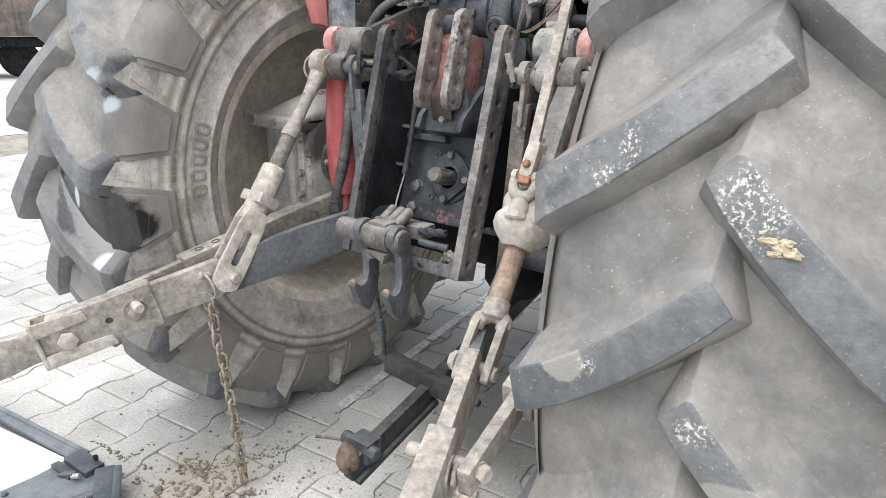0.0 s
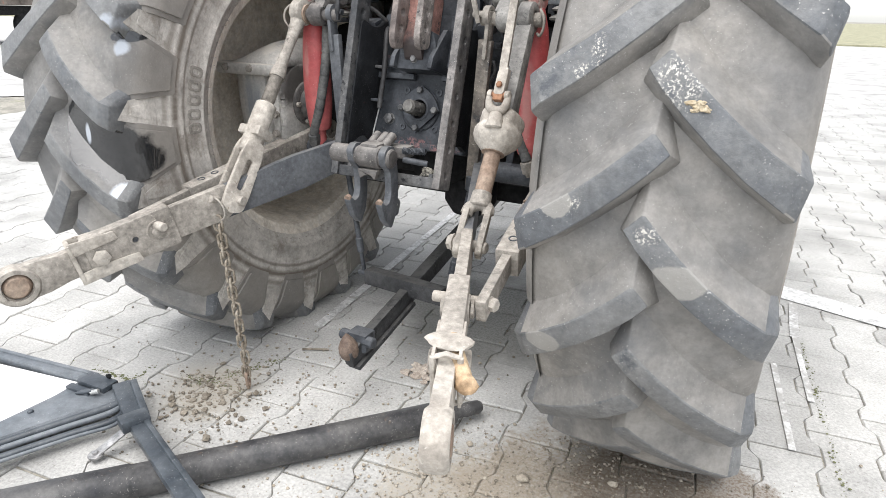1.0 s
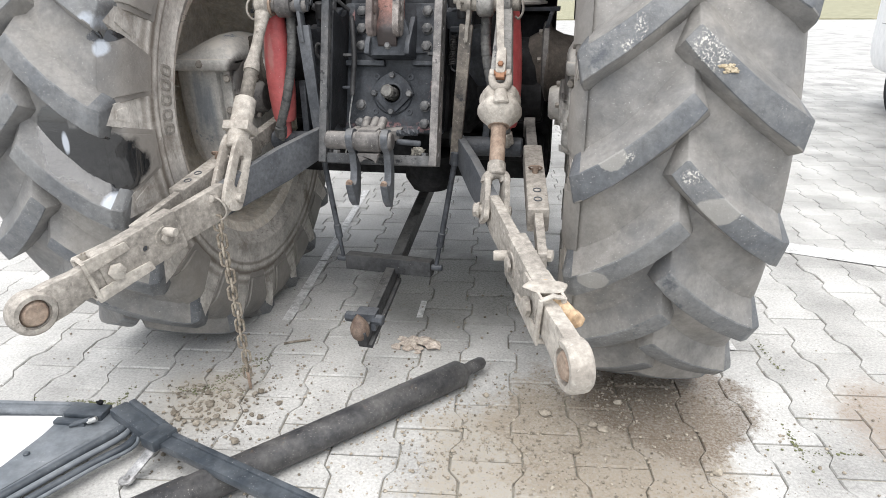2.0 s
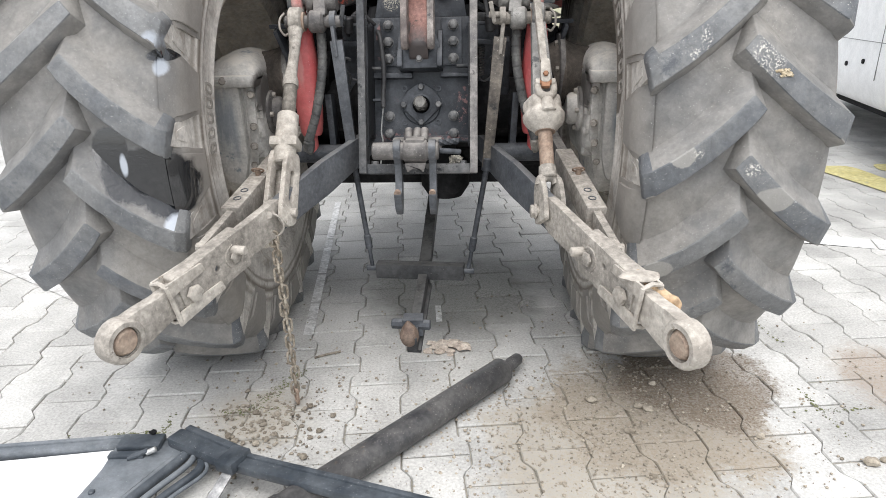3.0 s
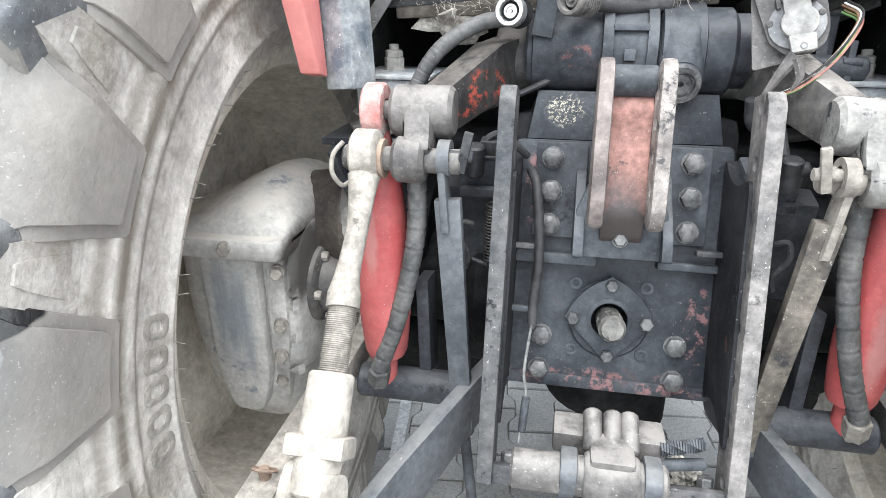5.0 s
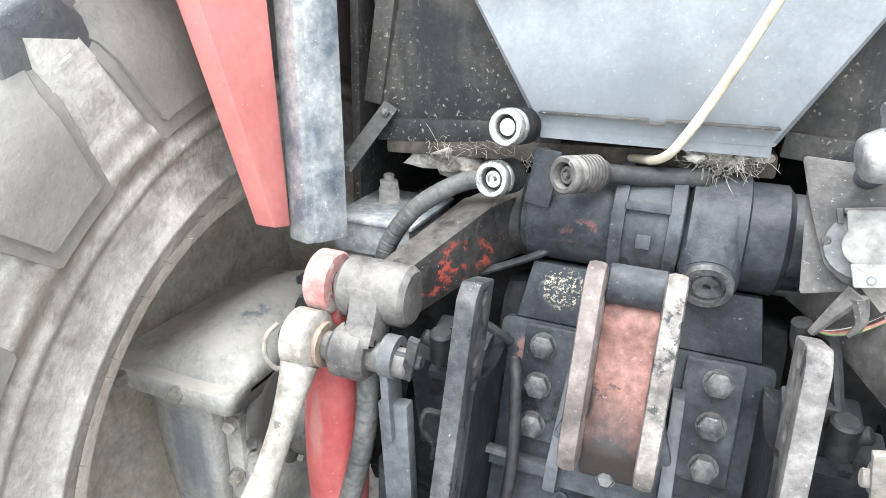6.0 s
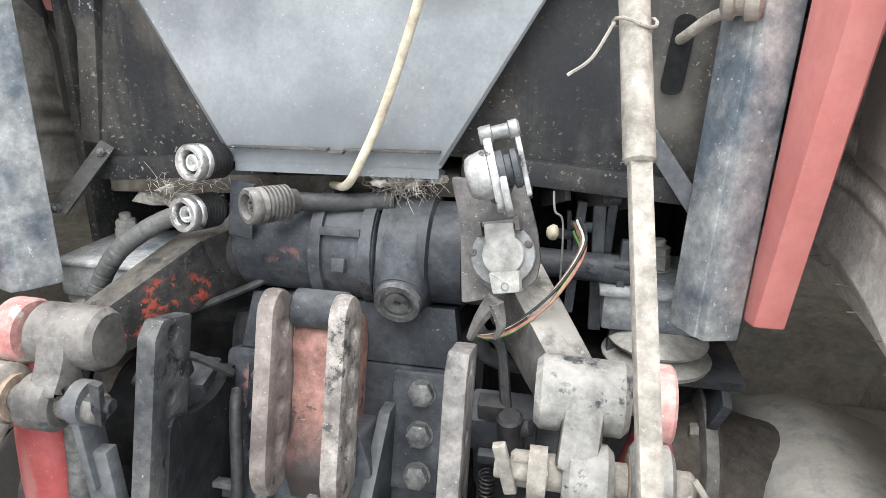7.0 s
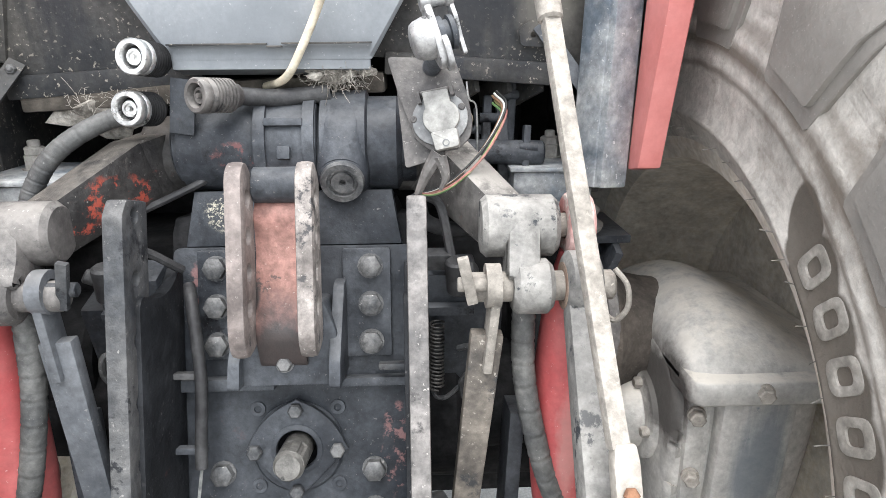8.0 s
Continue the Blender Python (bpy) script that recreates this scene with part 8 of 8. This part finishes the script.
def scatter(name, label, mat, spots, sizes, seed, flat=0.7):
    """Loose grains, joined: uncountable."""
    r = random.Random(seed)
    vs, fs = [], []
    ico = bmesh.new()
    bmesh.ops.create_icosphere(ico, subdivisions=1, radius=1.0)
    base_v = [v.co.copy() for v in ico.verts]
    ico.verts.index_update()
    base_f = [tuple(v.index for v in f.verts) for f in ico.faces]
    ico.free()
    for (cx, cy, sx, sy, ang, count) in spots:
        for _ in range(count):
            u, v = r.gauss(0, sx), r.gauss(0, sy)
            x = cx + u * math.cos(ang) - v * math.sin(ang)
            y = cy + u * math.sin(ang) + v * math.cos(ang)
            s_ = sizes[0] * (sizes[1] / sizes[0]) ** (r.random() ** 2.2)
            rot = Euler((r.random() * 6, r.random() * 6, r.random() * 6)).to_matrix()
            n0 = len(vs)
            for b_ in base_v:
                k = s_ * (1 + 0.45 * (r.random() - 0.5))
                w = rot @ b_ * k
                vs.append((x + w.x, y + w.y, max(w.z * flat + s_ * flat * 0.55, -0.001)))
            fs += [tuple(n0 + q for q in f) for f in base_f]
    me = bpy.data.meshes.new(name)
    me.from_pydata(vs, [], fs)
    me.materials.append(mat)
    return tagged(new(name, me), label, "dirt", kind="stuff")


scatter("soil_crumbs", "dark soil crumbs scattered on the pavement", SOIL, [(-0.44, -0.44, 0.11, 0.07, 0.6, 420), (-0.30, -0.62, 0.16, 0.12, 0.3, 220), (0.35, -0.55, 0.40, 0.25, 0.1, 260), (-0.55, -0.05, 0.35, 0.30, 0, 140), (-0.46, -0.26, 0.05, 0.12, 0.3, 80), (-0.40, -0.62, 0.13, 0.10, 0.2, 110), (0.1, -0.5, 0.45, 0.30, 0, 120), (0.70, -0.20, 0.16, 0.10, 0, 300), (-0.2, -0.3, 0.3, 0.3, 0, 100), (0.2, 0.15, 0.25, 0.18, 0, 60), (1.3, -0.35, 0.18, 0.2, 0, 90)], (0.0009, 0.0055), 1)
scatter("soil_clods", "dark earth clods beside the window frame", SOIL, [(-0.42, -0.46, 0.085, 0.05, 0.5, 60), (-0.36, -0.56, 0.10, 0.06, 0.3, 34), (-0.52, -0.40, 0.05, 0.03, 0.2, 16)], (0.005, 0.013), 9, flat=0.6)
scatter("gravel", "pale gravel and sand spilled on the pavement", STONE, [(0.52, -0.62, 0.24, 0.14, 0.1, 2300), (0.3, -0.5, 0.45, 0.28, 0, 700), (-0.3, -0.35, 0.30, 0.25, 0, 300), (0.60, -0.36, 0.20, 0.11, 0.1, 1300), (0.75, -0.20, 0.14, 0.06, 0, 260), (0.22, -0.46, 0.18, 0.10, 0.4, 300), (0.0, -0.2, 0.4, 0.3, 0, 160), (1.35, -0.25, 0.2, 0.2, 0, 160)], (0.0010, 0.0058), 2)
bm = BM()
for i, (x, y, s_) in enumerate(((0.655, -0.40, 0.013), (0.63, -0.385, 0.011), (0.50, -0.36, 0.014), (0.70, -0.27, 0.010), (0.92, -0.52, 0.010), (1.15, -0.62, 0.016), (1.19, -0.61, 0.010), (0.33, -0.30, 0.008), (0.58, -0.50, 0.012))):
    blob(bm, (x, y, s_ * 0.5), (s_ * 1.2, s_, s_ * 0.7), 0.5, 2, i)
tagged(solo("stones", bm, STONE, "loose pebbles lying on sand", "stones", kind="stuff"), kind="stuff")
# moss in the joints
scatter("moss_tufts", "green moss in the paver joints", MOSS, [(-0.44, -0.30, 0.012, 0.09, -0.5, 160), (-0.50, -0.42, 0.05, 0.008, 0.1, 90), (-0.78, -0.53, 0.05, 0.006, 0.1, 110), (-0.71, -0.49, 0.008, 0.03, 0.1, 60), (1.14, -0.38, 0.004, 0.05, 0.1, 70), (1.22, -0.39, 0.05, 0.004, 0.1, 40), (1.15, 0.45, 0.006, 0.30, 0.11, 160)], (0.0014, 0.0048), 4, flat=0.35)


# ---- painted lines ----
laid = []


def painted(name, pts, mat, label):
    bm = BM()
    z = 0.0022 + 0.0002 * len(laid)
    laid.append(name)
    plate(bm, pts, 0.0010, pose(0, 0, z), bevel=0)
    return solo(name, bm, mat, label, kind="structure", smooth=False)


def strip(p, q, w):
    p, q = Vector(p), Vector(q)
    d = (q - p).normalized()
    n = Vector((-d.y, d.x)) * w / 2
    return [tuple(p + n), tuple(p - n), tuple(q - n), tuple(q + n)]


for i, (f0, f1) in enumerate(((0.0, 0.155), (0.165, 0.33), (0.34, 0.60), (0.61, 1.0))):
    p, q = Vector((-0.432, 0.033)), Vector((-0.640, 1.66))
    painted("line_marking", strip(p.lerp(q, f0), p.lerp(q, f1), 0.036), LINE_PAINT, "worn narrow white painted line")
painted("line_marking", strip((0.033, 0.133), (0.022, 0.266), 0.022), LINE_PAINT, "worn narrow white painted line")
painted("line_marking", strip((0.98, 1.24), (2.05, 0.925), 0.135), LINE_PAINT, "worn white painted line")
painted("line_marking", strip((2.06, 0.922), (6.0, -0.25), 0.135), LINE_PAINT, "worn white painted line")
for a, b, w in (((1.085, 1.12), (1.092, 0.80), 0.030), ((1.092, 0.80), (1.137, 0.37), 0.018), ((1.03, 0.56), (1.088, 0.09), 0.018)):
    painted("line_marking", strip(a, b, w), SMEAR, "smeared white paint track")
painted("line_marking", strip((-1.45, 0.33), (-2.3, 0.85), 0.05), SMEAR, "smeared white paint track")
painted("line_marking", strip((-9.5, 0.75), (-4.5, 6.2), 0.14), LINE_PAINT, "worn white painted line")
painted("line_marking", rounded([(2.48, 2.45), (2.60, 1.95), (2.70, 1.45), (3.2, 1.2), (3.3, 1.55), (2.90, 1.80), (2.82, 2.0), (2.78, 2.45)], 0.10), YELLOW_PAINT, "worn yellow painted patch")
painted("line_marking", rounded([(2.9, 2.30), (3.3, 2.2), (3.4, 2.4), (2.95, 2.5)], 0.08), YELLOW_PAINT, "worn yellow painted patch")

# ---- beyond the tractor ----
bm = BM()
plate(bm, [(-60, 30), (120, 30), (120, 150), (-60, 150)], 0.06, pose(0, 0, 0.03), bevel=0)
solo("verge", bm, GRASS, "dry grassy verge at the yard's edge", kind="structure", smooth=False)
van = thing("van", (3.95, 3.3, 0), "white van body parked behind the tractor", "van")
VM = pose(3.05, 3.2, 0, 0, 0, -11)
bm = BM()
# one long side skirt that curls under, then the flat body side
prof = [(0.0, 2.1), (0.0, 0.62), (0.01, 0.50), (0.05, 0.38), (0.12, 0.33), (1.7, 0.33), (1.8, 0.45), (1.8, 2.1), (1.6, 2.2), (0.2, 2.2)]
plate(bm, rounded(prof, 0.05), 4.6, VM @ frame3((0, 0.2, 0), (1, 0, 0), (0, 0, 1)), bevel=0.02)
vb = part("body", bm, WHITEVAN, van, "plain white painted body")
for y in (-0.55, 0.35, 1.2):
    bm = BM()
    beam(bm, VM @ Vector((-0.001, y, 0.55)), VM @ Vector((-0.001, y, 2.0)), 0.006, 0.004, hint=(1, 0, 0), bevel=0)
    part("panel_seam", bm, GREYPLASTIC, vb)
bm = BM()
beam(bm, VM @ Vector((-0.001, -1.6, 0.80)), VM @ Vector((-0.001, 2.2, 0.80)), 0.006, 0.004, hint=(0, 0, 1), bevel=0)
part("panel_seam", bm, GREYPLASTIC, vb)
for y, z in ((-0.30, 0.66), (0.02, 0.62), (0.30, 0.66)):
    bm = BM()
    rod(bm, VM @ Vector((0.01, y, z)), VM @ Vector((-0.012, y, z)), 0.018, seg=12, bevel=0.003)
    part("bolt", bm, DARKER, vb)
for x, y in ((0.12, -1.3), (0.12, 1.9), (1.5, -1.3), (1.5, 1.9)):
    bm = BM()
    d = VM.to_3x3() @ Vector((1, 0, 0))
    lathe(bm, VM @ Vector((x, y, 0.30)), d, [(0, 0.0), (0, 0.22), (0.03, 0.30), (0.17, 0.30), (0.2, 0.22), (0.2, 0)], seg=28)
    part("wheel", bm, DARKER, van, "black tyre")
bm = BM()
block(bm, VM @ pose(0.95, 0.2, 0.30), (1.3, 4.2, 0.16), 0.03)
part("underbody", bm, DARKER, van)
trailer = thing("trailer", (-18.6, 7.4, 0), "old grey and rust farm trailer standing behind", "trailer")
bm = BM()
block(bm, pose(-18.6, 7.4, 1.45, 0, 0, 4), (2.3, 7.6, 0.9), 0.05)
part("body", bm, TRAILER, trailer)
for k in range(9):
    bm = BM()
    block(bm, pose(-18.6, 7.4, 1.45, 0, 0, 4) @ pose(1.17, -3.6 + 0.9 * k, 0), (0.06, 0.09, 0.86), 0.01)
    part("stake", bm, TRAILER, trailer)
bm = BM()
block(bm, pose(-18.6, 7.4, 0.86, 0, 0, 4), (1.9, 7.4, 0.24), 0.03)
part("frame", bm, DARKER, trailer)
for y in (4.6, 5.8, 9.6):
    bm = BM()
    lathe(bm, (-17.75, y, 0.46), (-1, 0, 0), [(0, 0.0), (0, 0.36), (0.04, 0.46), (0.2, 0.46), (0.24, 0.36), (0.24, 0)], seg=26)
    part("wheel", bm, DARKER, trailer)

# ---- pavers: the nearest three hundred as pieces, the rest joined ----
PROF = [(-0.5, 1), (-0.335, 1), (-0.305, 0.75), (-0.195, -0.75), (-0.165, -1), (0.165, -1), (0.195, -0.75), (0.305, 0.75), (0.335, 1), (0.5, 1)]


def paver_outline(gap=0.0017, ends=0.0028, amp=0.0125):
    right = [(PU / 2 + amp * w - gap, PV * v * (1 - 2 * ends / PV)) for v, w in PROF]
    return right + [(-x, y) for x, y in right[::-1]]


def paver_faces(verts, faces, c, dz, rot):
    o = paver_outline()
    k = len(o)
    n0 = len(verts)
    cr, sr = math.cos(TURN_P + rot), math.sin(TURN_P + rot)
    for sc, z in ((1.0, -PD), (1.0, -0.004 + dz), (0.965, dz)):
        for x, y in o:
            verts.append((c.x + sc * (x * cr - y * sr), c.y + sc * (x * sr + y * cr), z))
    for l in (0, 1):
        for i in range(k):
            faces.append((n0 + l * k + i, n0 + l * k + (i + 1) % k, n0 + (l + 1) * k + (i + 1) % k, n0 + (l + 1) * k + i))
    faces.append(tuple(n0 + 2 * k + i for i in range(k)))


cells = []
for i in range(-44, 52):
    for j in range(-20, 48):
        u = PU0 + PU * (i + 0.5)
        v = PV0 + PV * (j + (0.5 if i % 2 == 0 else 1.0))
        p = paver_place(u, v)
        if -7.5 < p.x < 8.5 and -3.6 < p.y < 9.5:
            cells.append((p, max(abs(p.x - 0.05) / 1.75, abs(p.y - 0.35) / 1.55)))
cells.sort(key=lambda c: c[1])
rng = random.Random(5)
pavement = new("pavement")
tagged(pavement, "grey interlocking concrete pavers, dusty and stained", kind="structure")
vs, fs = [], []
paver_faces(vs, fs, Vector((0, 0, 0)), 0.0, 0.0)
one = bpy.data.meshes.new("paver")
one.from_pydata(vs, [], fs)
one.materials.append(PAVER)
for p, _ in cells[:300]:
    ob = new("paver", one)
    ob.parent = pavement
    ob.matrix_basis = Matrix.Translation((p.x, p.y, rng.uniform(-0.0025, 0.001))) @ Euler((rng.uniform(-0.006, 0.006), rng.uniform(-0.006, 0.006), rng.uniform(-0.008, 0.008))).to_matrix().to_4x4()
vs, fs = [], []
for p, _ in cells[300:]:
    paver_faces(vs, fs, p, rng.uniform(-0.0025, 0.001), rng.uniform(-0.006, 0.006))
far = bpy.data.meshes.new("pavers_far")
far.from_pydata(vs, [], fs)
far.materials.append(PAVER)
ob = new("paver_field", far)
ob.parent = pavement
tagged(ob, kind="stuff")

# the yard goes on, too far off to tell the stones apart
bm = BM()
for x0, x1, y0, y1 in ((-90, -7.4, -60, 80), (8.4, 90, -60, 80), (-7.4, 8.4, 9.4, 80), (-7.4, 8.4, -60, -3.5)):
    bm.faces.new([bm.verts.new((x, y, -0.003)) for x, y in ((x0, y0), (x1, y0), (x1, y1), (x0, y1))])
solo("yard", bm, PAVER, "grey paved yard going on into the distance", kind="structure", smooth=False)
